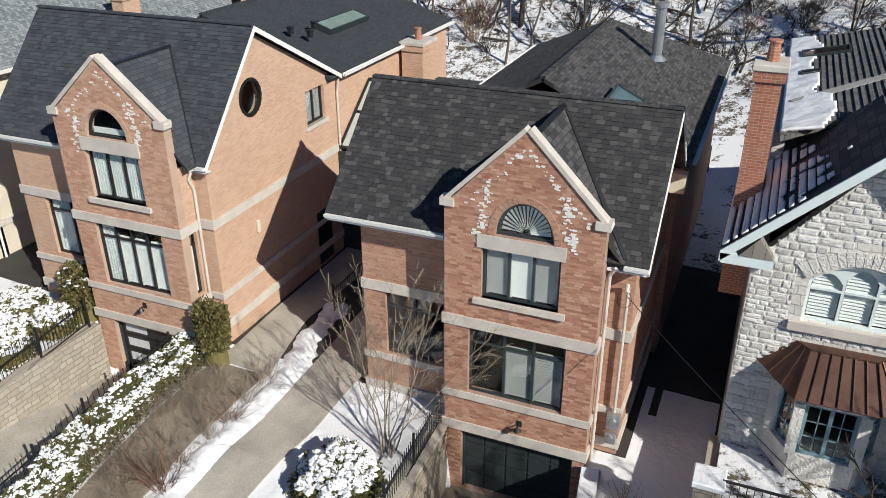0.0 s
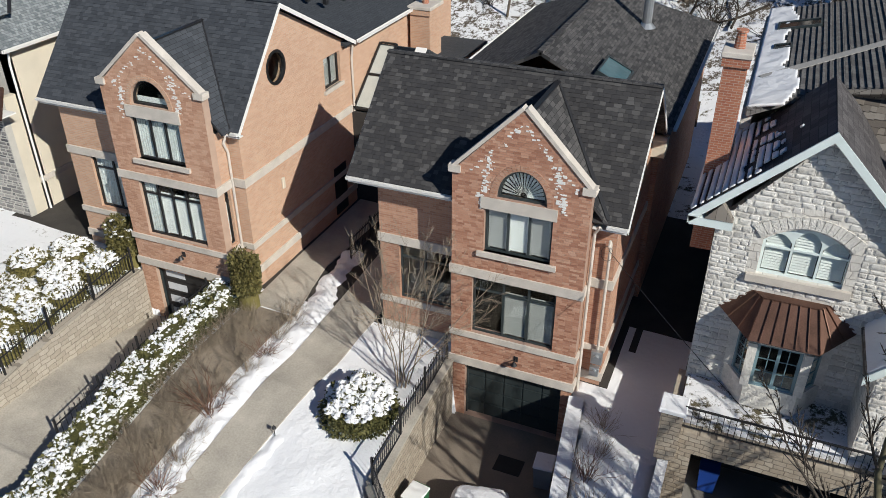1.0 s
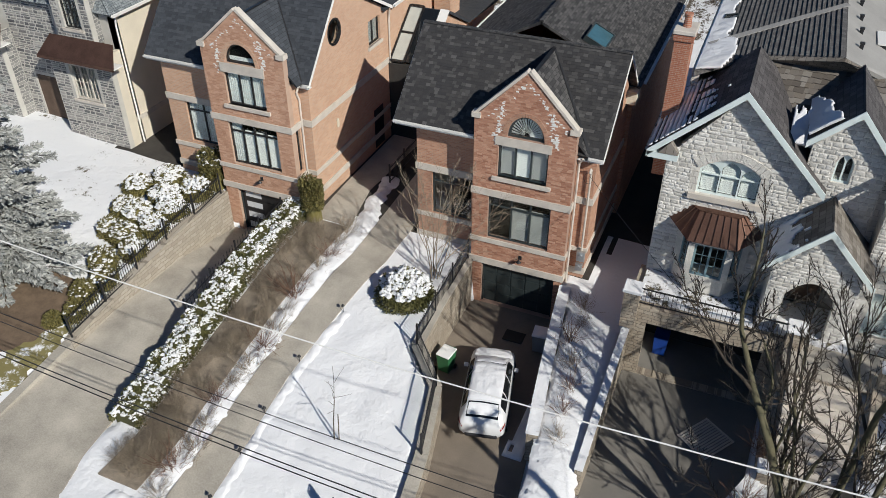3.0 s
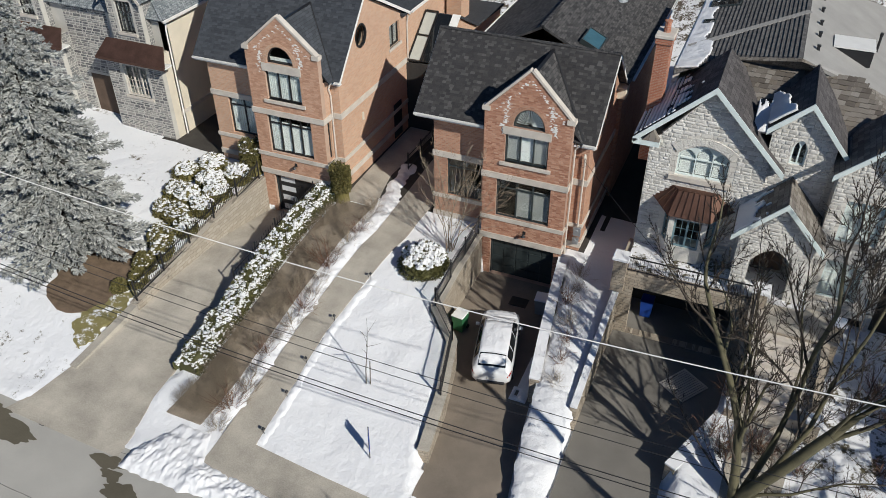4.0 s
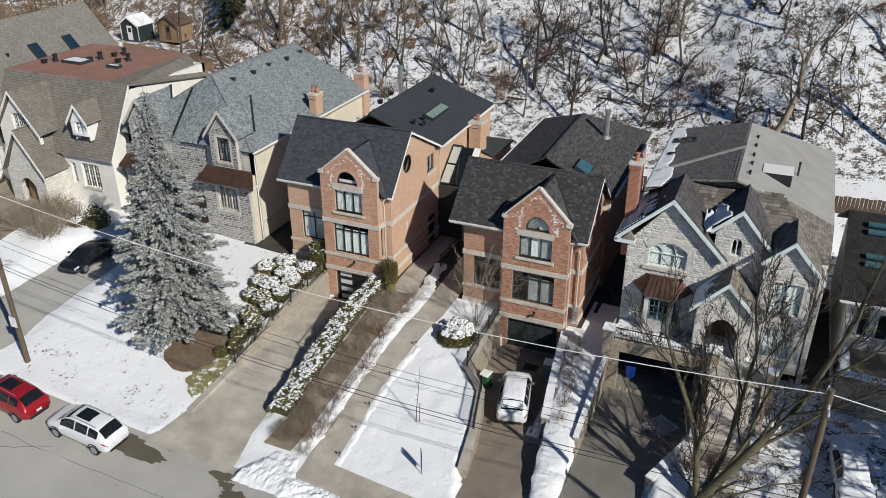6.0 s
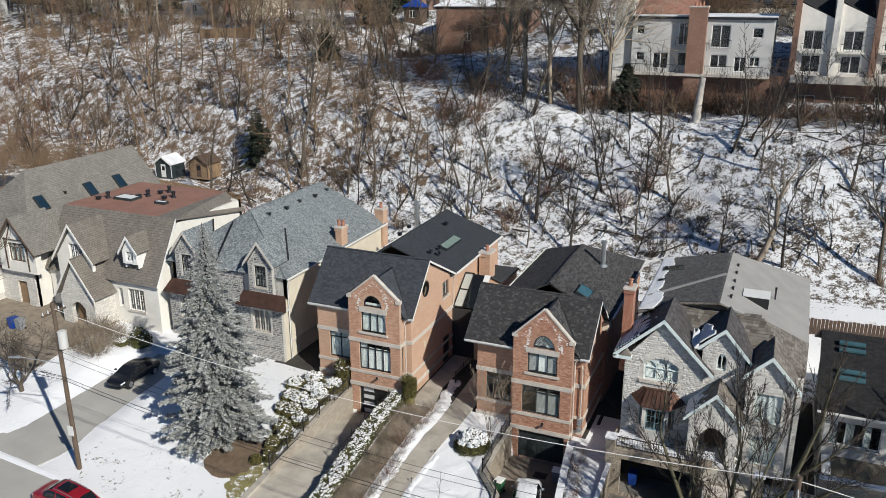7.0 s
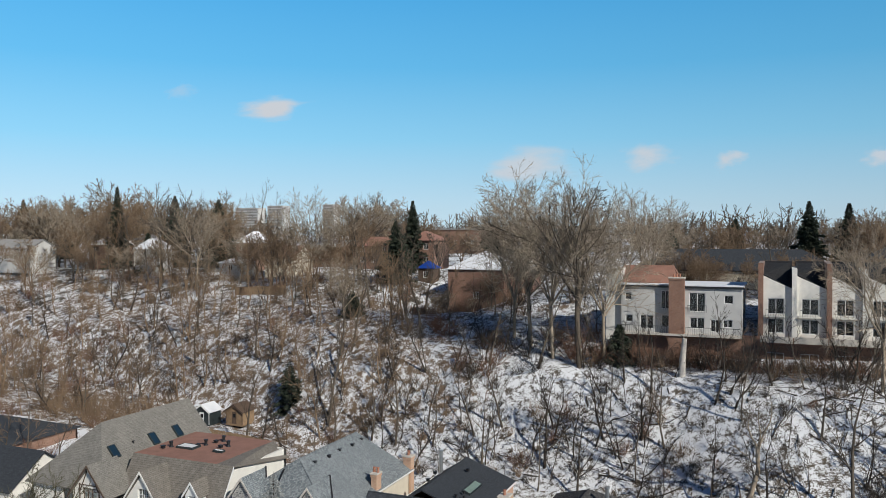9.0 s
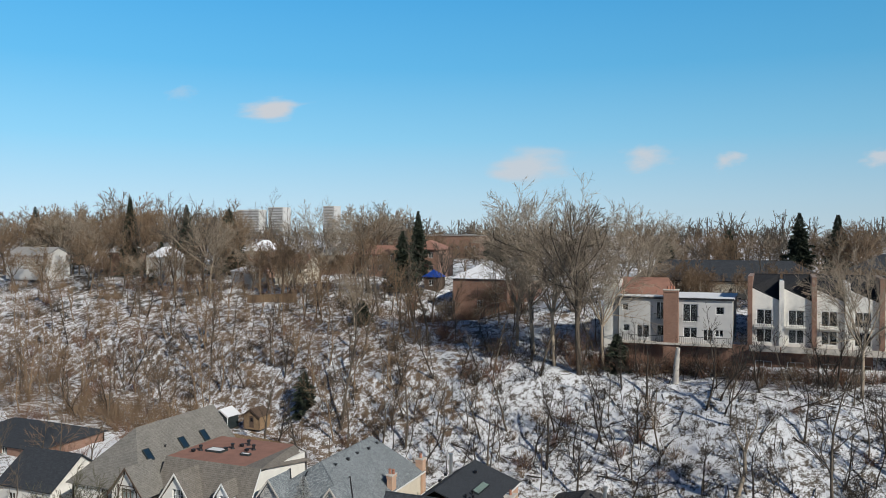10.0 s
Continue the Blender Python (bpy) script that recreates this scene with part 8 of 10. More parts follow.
w = Wood(171, 0.05)
w.tip, w.slim = 1, (0.4, 0.62)
w.tube([Vector(p) for p in ((6.2, 48.0, 4.2), (6.9, 48.0, 6.6), (7.9, 48.1, 9.0), (8.6, 48.2, 11.6), (8.5, 48.3, 14.2))], 0.36, 0.2, 9)
for p, d, ln, r in (((8.5, 48.3, 14.0), (-0.5, 0, 1), 4.2, 0.13), ((8.55, 48.2, 13.4), (0.9, 0.1, 0.8), 4.6, 0.15), ((8.5, 48.2, 14.1), (0.1, 0.3, 1), 4.0, 0.1), ((8.5, 48.2, 12.2), (-0.9, 0.2, 0.7), 3.0, 0.07), ((8.6, 48.2, 11.4), (1.0, -0.3, 0.5), 3.0, 0.06)):
    w.limb(Vector(p), Vector(d), ln, r, 3, 0.04, 0.22, (5, 6), 0.48, 0.014, 0.25)
tree_parts(thing("bare_tree", (6.2, 48.0, 4.4), "pale crooked bare tree leaning at the foot of the slope", "tree"), w, M["twig_pale"], M["bark"])


def outlook(x, y):
    """The low-grown stretch of hilltop over which the far towers show."""
    return 104 < y and -109 - 0.76 * (y - 110) < x < -76 - 0.54 * (y - 110)


n = 0
while n < 118:
    x, y = R.uniform(-150, 45), R.uniform(50, 98)
    if wooded(x, y):
        place(R.choice(BT + BD), x, y, R.uniform(0.55, 1.0))
        n += 1
n = 0
while n < 56:
    x, y = R.uniform(-110, 40), R.uniform(48, 76)
    if wooded(x, y):
        place(R.choice(BP), x, y, R.uniform(0.65, 1.05))
        n += 1
n = 0
while n < 110:
    x, y = (R.uniform(-230, -58), R.uniform(104, 165)) if n < 56 else (R.uniform(-10, 50), R.uniform(93, 102)) if n > 75 else (R.uniform(-20, 70), R.uniform(122, 165))
    if not ((-165 < x < -60 and y < (124 if n % 4 else 112)) or (-122 < x < -104 and y < 130)):
        place(R.choice(BH), x, y, R.uniform(0.75, 1.15) * (0.5 if n > 75 or outlook(x, y) else 1.5 if x < -88 else 0.85))
        n += 1
n = 0
while n < 60:
    x, y = R.uniform(-60, 30), R.uniform(47, 64)
    if wooded(x, y):
        shrub(x, y, ground_z(x, y) - 0.1, R.choice(BR), R.uniform(0.8, 1.7), "tangled leafless brush on a snowy slope", "woodland brush")
        n += 1
for i in range(30):
    x = -14 + i * 1.5 + R.uniform(-0.5, 0.5)
    y = R.uniform(66.5, 72.0)
    shrub(x, y, ground_z(x, y) - 0.1, R.choice(BR), R.uniform(1.0, 1.9), "dense leafless brush below a terrace", "woodland brush")
for x, y, s, k in ((-77.5, 26.0, 0.75, 1), (-80.5, 31.0, 0.8, 3), (-73.0, 29.0, 0.7, 1), (-66.0, 12.5, 0.7, 0), (-72.0, 13.0, 0.75, 3), (-79.0, 20.0, 0.8, 2), (-98.0, 27.0, 0.8, 1)):
    place(BT[k], x, y, s)
for T in BT + BD + BB + BW + BH + BP + [BK]:
    T.location = (R.uniform(-190, -80), R.uniform(100, 125), 0)
    T.location.z = ground_z(T.location.x, T.location.y) - 0.2


class Heap:
    """Many copies of meshes joined into one."""

    def __init__(self):
        self.v, self.f, self.t, self.n = [], [], [], 0

    def add(self, me, m):
        co = np.empty(len(me.vertices) * 3)
        me.vertices.foreach_get("co", co)
        co = co.reshape(-1, 3) @ np.array(m.to_3x3()).T + np.array(m.translation)
        idx = np.empty(len(me.loops), dtype=int)
        me.loops.foreach_get("vertex_index", idx)
        size = np.empty(len(me.polygons), dtype=int)
        me.polygons.foreach_get("loop_total", size)
        at = np.empty(len(me.polygons), dtype=int)
        me.polygons.foreach_get("loop_start", at)
        self.v.append(co)
        for k, out in ((4, self.f), (3, self.t)):
            s = at[size == k]
            if len(s):
                out.append(idx[s[:, None] + np.arange(k)] + self.n)
        self.n += len(co)

    def faces(self):
        return [q for part_of in (self.f, self.t) if part_of for q in np.vstack(part_of).tolist()]

    def object(self, name, material, label, category):
        me = bpy.data.meshes.new(name)
        me.from_pydata(np.vstack(self.v).tolist(), [], self.faces())
        return tagged(part_mesh(name, me, material, None), label, category, kind="stuff")


def spot(x, y, s, dz=-0.1):
    return Matrix.Translation((x, y, ground_z(x, y) + dz)) @ Matrix.Rotation(R.uniform(0, 6.28), 4, "Z") @ Matrix.Diagonal((s, s, s * R.uniform(0.85, 1.1), 1))


crowd = Heap()
n = 0
while n < 165:
    x, y = (R.uniform(-165, -42), R.uniform(58, 106)) if n < 132 else (R.uniform(-175, -80), R.uniform(38, 75))
    if wooded(x, y):
        m = spot(x, y, R.uniform(0.55, 1.0), -0.2)
        for c in BT[R.choice((1, 3))].children:
            crowd.add(c.data, m)
        n += 1
dark = Heap()
n = 0
while n < 80:
    x, y = R.uniform(-45, 42), R.uniform(47.5, 72)
    if wooded(x, y):
        m = spot(x, y, R.uniform(0.5, 1.0), -0.2)
        for c in R.choice(BD + BP).children:
            dark.add(c.data, m)
        n += 1
dark.object("woods", M["bark_dark"], "dark bare trees crowding the slope", "woods")
crowd.object("woods", M["twig"], "tan bare trees crowding the slope", "woods")
heaps = {"twig": Heap(), "twig_red": Heap(), "bark_dark": Heap()}
n = 0
for i in range(60):
    x, y = -14 + i * 0.72, R.uniform(69.0, 72.4)
    heaps["twig_red" if i % 3 else "bark_dark"].add(R.choice(BR), spot(x, y, R.uniform(1.5, 2.5) * (0.6 if x > 7 else 0.9)))
for i in range(70):                                    # thicket behind the townhouses and at the crest
    x, y = (R.uniform(-16, 34), R.uniform(89, 100)) if i < 42 else (R.uniform(-34, -13), R.uniform(64, 78))
    heaps["twig_red" if i % 2 else "bark_dark"].add(R.choice(BR), spot(x, y, R.uniform(1.3, 2.4)))
for i in range(40):                                    # brush before the brick houses on the crest
    x, y = (R.uniform(-54, -33), R.uniform(93, 100)) if i < 24 else (R.uniform(-150, -62), R.uniform(100, 112))
    heaps["twig_red" if i % 2 else "twig"].add(R.choice(BR), spot(x, y, R.uniform(1.3, 2.3)))
for i in range(34):                                    # brown thicket behind the taupe roof
    x, y = R.uniform(-104, -79), R.uniform(48, 60)
    heaps["twig"].add(R.choice(BR), spot(x, y, R.uniform(1.6, 2.6)))
for i in range(46):                                    # brush round the houses at the street's end
    x, y = R.uniform(-104, -68), R.uniform(18, 48)
    if not ((-103 < x < -83 and 29.5 < y < 43.5) or (-75 < x < -65 and 16 < y < 26)):
        heaps["twig_red" if i % 3 else "twig"].add(R.choice(BR), spot(x, y, R.uniform(1.2, 2.3)))
while n < 560:
    x, y = (R.uniform(-190, 60), R.uniform(48, 112)) if n % 5 < 2 else (R.uniform(-190, -40), R.uniform(38, 112))
    if wooded(x, y):
        k = "twig_red" if noise.noise((x * 0.06, y * 0.06, 2)) > 0.15 else "bark_dark" if R.random() < (0.5 if x > -40 else 0.15) else "twig"
        heaps[k].add(R.choice(BR), spot(x, y, R.uniform(0.8, 1.9)))
        n += 1
for k, lab in (("twig", "tan leafless undergrowth across the hillside"), ("twig_red", "reddish leafless undergrowth across the hillside"), ("bark_dark", "dark leafless undergrowth across the hillside")):
    heaps[k].object("undergrowth", M[k], lab, "undergrowth")

# woods among the houses beyond the crest, out to the horizon
def far_mesh(seed, h, thin, fork=(7, 8)):
    w = Wood(seed, 1e9, (4, 3, 3))
    w.tip, w.blade, w.lead = 1, True, 0.4
    top = Vector((w.r.gauss(0, 0.4), w.r.gauss(0, 0.4), h * w.r.uniform(0.16, 0.26)))
    w.tube([Vector((0, 0, -0.3)), top], h * 0.016, h * 0.012, 5)
    for k in range(5):
        t = 2 * math.pi * (k + w.r.random()) / 5
        q = w.r.uniform(0.25, 0.85)
        w.limb(top * 0.95, Vector((q * math.cos(t), q * math.sin(t), 1)), h * w.r.uniform(0.42, 0.58), h * 0.008, 2, 0.04, 0.12, fork, 0.46, thin, 0.25, (24, 68))
    return w.mesh("far_tree")


FM = [far_mesh(300 + i, 16 + 2 * (i % 3), 0.042, (9, 10)) for i in range(5)]
FF = [far_mesh(310 + i, 16 + 2 * (i % 3), 0.08, (6, 6)) for i in range(3)]
heaps = {"bark": Heap(), "twig": Heap()}
n = 0
while n < 150:
    y = 106 + 130 * R.random() ** 1.3
    x = R.uniform(-1.2, 0.45) * (y + 50) + 12
    if (-170 < x < -60 and y < 128) or (-56 < x < -30 and y < 116) or (-16 < x < 52 and y < 121) or (-122 < x < -108 and y < 124) or (-72 < x < -62 and y < 126):
        continue
    heaps["twig" if R.random() < 0.45 else "bark"].add(R.choice(FM), spot(x, y, R.uniform(0.55, 0.9) * (0.6 if outlook(x, y) else 1.55 if x < -88 else 0.9)))
    n += 1
n = 0
while n < 380:
    y = 230 + 900 * R.random() ** 1.7
    x = R.uniform(-1.2, 0.45) * (y + 50) + 12
    heaps["bark"].add(R.choice(FF), spot(x, y, R.uniform(0.7, 1.15)))
    n += 1
heaps["bark"].object("far_woods", M["bark"], "bare grey woods on the hilltop", "woods")
heaps["twig"].object("far_woods", M["twig"], "bare tan woods on the hilltop", "woods")
for me in FM + FF:
    bpy.data.meshes.remove(me)
for x, y, top, k in ((-159.3, 125, 50.3, 0.17), (-143.4, 130, 47.8, 0.30), (-130.2, 132, 46.5, 0.36), (-68.6, 125, 44.9, 0.22), (-65.5, 110, 40.0, 0.36), (-50.2, 130, 41.0, 0.42), (-11.6, 135, 39.6, 0.30), (1.6, 135, 40.2, 0.36),
                     (15.7, 135, 43.7, 0.30), (23.3, 140, 43.4, 0.26), (-245, 165, 50.0, 0.3), (-141.7, 118, 37.4, 0.4), (-62, 85.0, 26.5, 0.55), (-178, 140, 46.0, 0.3), (-10.5, 71.0, 24.2, 0.45), (-205, 150, 47.0, 0.22)):
    z = ground_z(x, y) - 0.3
    spruce(x, y, z, top - z, (top - z) * k, M["needle_dark"], int(abs(x) * 7 + top), "dark conifer on the hilltop", "fir_tree", 0.46, 0.32, "hilltop conifers", 0.72, (0.5, 1.25), 0.95)
# fallen limbs
for i in range(150):
    x, y = (R.uniform(-14, 24), R.uniform(50, 65)) if i % 2 else (R.uniform(-90, 40), R.uniform(49, 70))
    if not wooded(x, y):
        continue
    w = Wood(400 + i)
    t = R.uniform(0, 6.28)
    z = ground_z(x, y) + 0.15
    d = Vector((math.cos(t), math.sin(t), 0))
    d.z = (ground_z(x + d.x * 4, y + d.y * 4) + 0.2 - z) / 4
    w.limb(Vector((x, y, z)), d, R.uniform(2.0, 5.5), R.uniform(0.04, 0.11), 2, 0.03, 0.14, (2, 4), 0.5, 0.02, 0.25)
    tagged(part_mesh("fallen_limb", w.mesh("fallen_limb"), M["bark_dark"], None), "dark fallen limb lying on snow", "branch", "fallen limbs")
w = Wood(470)
w.limb(Vector((-1.4, 66.0, 17.6)), Vector((0.05, 0, 1)), 5.6, 0.55, 0, 0.1, 0.02, (1, 1), 0.3, 0.3)
tagged(part_mesh("dead_trunk", w.mesh("dead_trunk"), M["stone_trim"], None), "pale broken-off tree trunk", "tree")
# unseen trees added for their shade: across the road, and right of the stone house
for x, y, s, k in ((7.5, -11.5, 0.62, 0), (13.5, -9.5, 0.70, 1), (28.0, -6.0, 0.6, 1), (25.0, 9.0, 0.62, 0), (28.0, 8.5, 0.95, 2), (27.5, 8.0, 0.95, 3), (0.5, -13.5, 0.5, 3), (4.0, -15.5, 0.6, 0), (-4.0, -11.5, 0.48, 1), (0.0, -10.5, 0.48, 2), (6.0, -8.8, 0.52, 2), (10.5, -7.5, 0.55, 3), (13.0, -6.5, 0.58, 0), (17.0, -7.0, 0.6, 2), (3.5, -10.0, 0.5, 0)):
    T = place(BH[k], x, y, s * 1.4, 0.05)
    tagged(T, "bare street tree on the far kerb", group="street trees")

# ---- walls, fences, poles, vehicles ----
def wall_run(name, pts, top, w, mat, label, cap=None, under=0.8):
    """A garden wall along points; top(x, y): its height."""
    H = thing(name, (*pts[0], top(*pts[0]) - under), label, "wall")
    for (xa, ya), (xb, yb) in zip(pts[:-1], pts[1:]):
        d = Vector((xb - xa, yb - ya, 0))
        n = max(1, int(d.length / 1.2))
        s = Vector((-d.y, d.x, 0)).normalized() * (w / 2)
        for i in range(n):
            p, q = Vector((xa, ya, 0)) + d * (i / n), Vector((xa, ya, 0)) + d * ((i + 1) / n)
            zp, zq = top(p.x, p.y), top(q.x, q.y)
            bm = bmesh.new()
            lo = min(zp, zq) - under
            vs = [p - s, p + s, q + s, q - s]
            bot = [bm.verts.new((v.x, v.y, lo)) for v in vs]
            tp = [bm.verts.new((v.x, v.y, zz)) for v, zz in zip(vs, (zp, zp, zq, zq))]
            bm.faces.new(tp)
            bm.faces.new(bot[::-1])
            for k in range(4):
                bm.faces.new((bot[k], bot[(k + 1) % 4], tp[(k + 1) % 4], tp[k]))
            bmesh.ops.recalc_face_normals(bm, faces=bm.faces)
            part("wall_length", bm, mat, H)
            if cap:
                bm = bmesh.new()
                s2 = s * 1.15
                vs = [p - s2, p + s2, q + s2, q - s2]
                a = [bm.verts.new((v.x, v.y, zz)) for v, zz in zip(vs, (zp, zp, zq, zq))]
                b = [bm.verts.new((v.x, v.y, zz + 0.08)) for v, zz in zip(vs, (zp, zp, zq, zq))]
                bm.faces.new(b)
                bm.faces.new(a[::-1])
                for k in range(4):
                    bm.faces.new((a[k], a[(k + 1) % 4], b[(k + 1) % 4], b[k]))
                bmesh.ops.recalc_face_normals(bm, faces=bm.faces)
                part("coping", bm, cap, H)
    return H


def iron_fence(pts, base, h, label, step=0.13, every=2.0):
    F = thing("iron_fence", (*pts[0], base(*pts[0])), label, "fence")
    for (xa, ya), (xb, yb) in zip(pts[:-1], pts[1:]):
        d = Vector((xb - xa, yb - ya, 0))
        n = max(1, int(d.length / step))
        q = lambda k: Vector((xa, ya, 0)) + d * k
        for hh in (0.12, h - 0.12):
            a, b = q(0), q(1)
            part("rail", beam(bmesh.new(), (a.x, a.y, base(a.x, a.y) + hh), (b.x, b.y, base(b.x, b.y) + hh), 0.035), M["black_metal"], F)
        for i in range(n + 1):
            p = q(i / n)
            z = base(p.x, p.y)
            part("picket", beam(bmesh.new(), (p.x, p.y, z + 0.05), (p.x, p.y, z + h), 0.018), M["black_metal"], F)
        m = max(1, round(d.length / every))
        for i in range(m + 1):
            p = q(i / m)
            z = base(p.x, p.y)
            part("post", beam(bmesh.new(), (p.x, p.y, z - 0.2), (p.x, p.y, z + h + 0.12), 0.06), M["black_metal"], F)
    return F


lotw = lambda x, y: lot_surface(x, y) + 0.1
wall_run("retaining_wall", [(-20.28, 17.2), (-20.6, 6.6)], lambda x, y: lot_surface(-21, y) + 0.12, 0.44, M["wall_buff"], "low weathered concrete retaining wall beside a ramp", None, 2.2)
wall_run("retaining_wall", [(-20.6, 6.6), (-20.85, 2.7)], lambda x, y: lot_surface(-21, y) + 0.06, 0.4, M["concrete"], "concrete kerb beside a driveway", None, 0.8)
wall_run("retaining_wall", [(-16.4, 17.2), (-16.62, 4.6)], lambda x, y: lot_surface(-16, y) + 0.02, 0.4, M["wall_stone"], "stone edging wall under a hedge", None, 2.2)
RED_L = [(-7.32, 17.3), (-7.25, 11.6), (-5.75, 10.0), (-5.1, 7.2), (-4.75, 4.6)]
wall_run("retaining_wall", RED_L, lambda x, y: lot_surface(-7.6, y) + 0.06, 0.42, M["wall_stone"], "curving stone wall between lawn and driveway", M["concrete"], 2.4)
wall_run("retaining_wall", [(-2.8, 17.3), (-2.05, 11.6), (-1.72, 9.4)], lambda x, y: lot_surface(-1.5, y) + 0.12, 0.42, M["wall_stone"], "low grey block wall beside a driveway", M["snow"], 2.2)
wall_run("retaining_wall", [(0.24, 16.8), (0.22, 8.6)], lambda x, y: lot_surface(-0.2, y) + 0.14 + 0.03 * (y - 8), 0.26, M["wall_stone"], "stepped pale stone wall beside a driveway", M["snow"], 2.8)
wall_run("retaining_wall", [(5.95, 11.0), (5.75, 10.4), (4.4, 7.5)], lambda x, y: lot_surface(7, y) + 0.05, 0.42, M["wall_stone"], "low stone wall edging a driveway", M["snow"], 1.8)
iron_fence([(-20.25, 16.9), (-20.55, 6.8)], lambda x, y: lot_surface(-21, y) + 0.2, 0.95, "black iron picket fence on a stone wall")
iron_fence(RED_L[:-1], lambda x, y: lot_surface(-7.6, y) + 0.14, 0.95, "black iron picket fence following a curved wall")
iron_fence([(-13.25, 21.5), (-13.25, 25.0)], lambda x, y: lot_surface(x, y) + 0.05, 1.0, "black iron picket fence beside a house path")
iron_fence([(-16.7, 16.8), (-16.85, 9.5)], lambda x, y: lot_surface(-16, y) - 0.05, 0.95, "black iron picket fence along a hedge", 0.2)
# garden lights along the path
for i, (y, x) in enumerate([(3.0, -11.15), (4.9, -11.2), (6.7, -11.3), (9.2, -11.25), (12.1, -10.85)]):
    z = lot_surface(x, y)
    G = thing("path_light", (x, y, z), "small black path light at the lawn edge", "lamp", "path lights")
    part("stem", beam(bmesh.new(), (x, y, z), (x, y, z + 0.35), 0.014, n=8, w2=0.014), M["black_metal"], G)
    part("hood", beam(bmesh.new(), (x, y, z + 0.35), (x, y, z + 0.45), 0.075, n=12, w2=0.02), M["black_metal"], G)
# the board on the lawn
S = thing("lawn_sign", (-6.7, 3.7, 1.2), "small sign board on a thin metal stand in the snow", "sign")
part("stand", beam(beam(beam(bmesh.new(), (-6.62, 3.62, 1.1), (-6.62, 3.62, 2.75), 0.03), (-6.8, 3.95, 1.1), (-6.8, 3.95, 2.75), 0.03), (-6.62, 3.62, 2.75), (-6.8, 3.95, 2.75), 0.03), M["black_metal"], S)
part("board", prism(bmesh.new(), [(-6.6, 3.58, 1.75), (-6.82, 3.99, 1.75), (-6.82, 3.99, 2.7), (-6.6, 3.58, 2.7)], (0.02, 0.011, 0)), M["bin_blue"], S)


def wheel(parent, x, y, z, r, ax):
    bm = bmesh.new()
    bmesh.ops.create_cone(bm, cap_ends=True, segments=24, radius1=r, radius2=r, depth=0.22, matrix=Matrix.Translation((x, y, z)) @ ax)
    bmesh.ops.bevel(bm, geom=[e for e in bm.edges if abs(e.calc_face_angle(0)) > 0.8], offset=0.03, segments=2, affect="EDGES")
    w = part("wheel", bm, M["rubber"], parent)
    bm = bmesh.new()
    bmesh.ops.create_cone(bm, cap_ends=True, segments=20, radius1=r * 0.66, radius2=r * 0.66, depth=0.235, matrix=Matrix.Translation((x, y, z)) @ ax)
    part("rim", bm, M["galvanised"], w)
    return w


def loft(bm, sections, close=True):
    rows = [[bm.verts.new(p) for p in s] for s in sections]
    n = len(rows[0])
    for a, b in zip(rows[:-1], rows[1:]):
        for k in range(n):
            bm.faces.new((a[k], a[(k + 1) % n], b[(k + 1) % n], b[k]))
    bm.faces.new(rows[0][::-1])
    bm.faces.new(rows[-1])
    bmesh.ops.recalc_face_normals(bm, faces=bm.faces)
    return bm


# stations of a car's shell: x, sill, belt, top, half width, half width of the top
SUV = ((-2.27, 0.56, 0.80, 0.86, 0.66, 0.52), (-2.22, 0.42, 0.96, 1.02, 0.80, 0.60), (-2.10, 0.36, 1.04, 1.13, 0.87, 0.66), (-1.82, 0.33, 1.07, 1.40, 0.91, 0.63), (-1.50, 0.31, 1.07, 1.58, 0.925, 0.61),
       (-1.0, 0.30, 1.05, 1.64, 0.93, 0.62), (-0.3, 0.29, 1.02, 1.67, 0.93, 0.63), (0.35, 0.29, 1.00, 1.64, 0.93, 0.62), (0.72, 0.29, 0.99, 1.52, 0.93, 0.63), (1.10, 0.30, 0.98, 1.26, 0.925, 0.68),
       (1.42, 0.30, 0.95, 1.04, 0.92, 0.72), (1.80, 0.31, 0.88, 0.96, 0.89, 0.66), (2.05, 0.34, 0.78, 0.86, 0.83, 0.58), (2.20, 0.40, 0.66, 0.74, 0.72, 0.48), (2.28, 0.46, 0.58, 0.62, 0.58, 0.40))
SALOON = ((-2.30, 0.50, 0.74, 0.82, 0.64, 0.50), (-2.24, 0.36, 0.86, 0.95, 0.78, 0.60), (-1.95, 0.30, 0.90, 0.99, 0.87, 0.66), (-1.60, 0.28, 0.91, 1.03, 0.90, 0.66), (-1.20, 0.27, 0.91, 1.28, 0.91, 0.60),
          (-0.80, 0.26, 0.90, 1.40, 0.91, 0.58), (-0.2, 0.26, 0.88, 1.43, 0.91, 0.59), (0.30, 0.26, 0.87, 1.39, 0.91, 0.59), (0.70, 0.26, 0.87, 1.24, 0.91, 0.62), (1.10, 0.27, 0.86, 1.02, 0.90, 0.68),
          (1.40, 0.28, 0.82, 0.90, 0.89, 0.70), (1.80, 0.29, 0.76, 0.83, 0.86, 0.64), (2.10, 0.32, 0.68, 0.74, 0.78, 0.54), (2.26, 0.40, 0.58, 0.62, 0.64, 0.42))


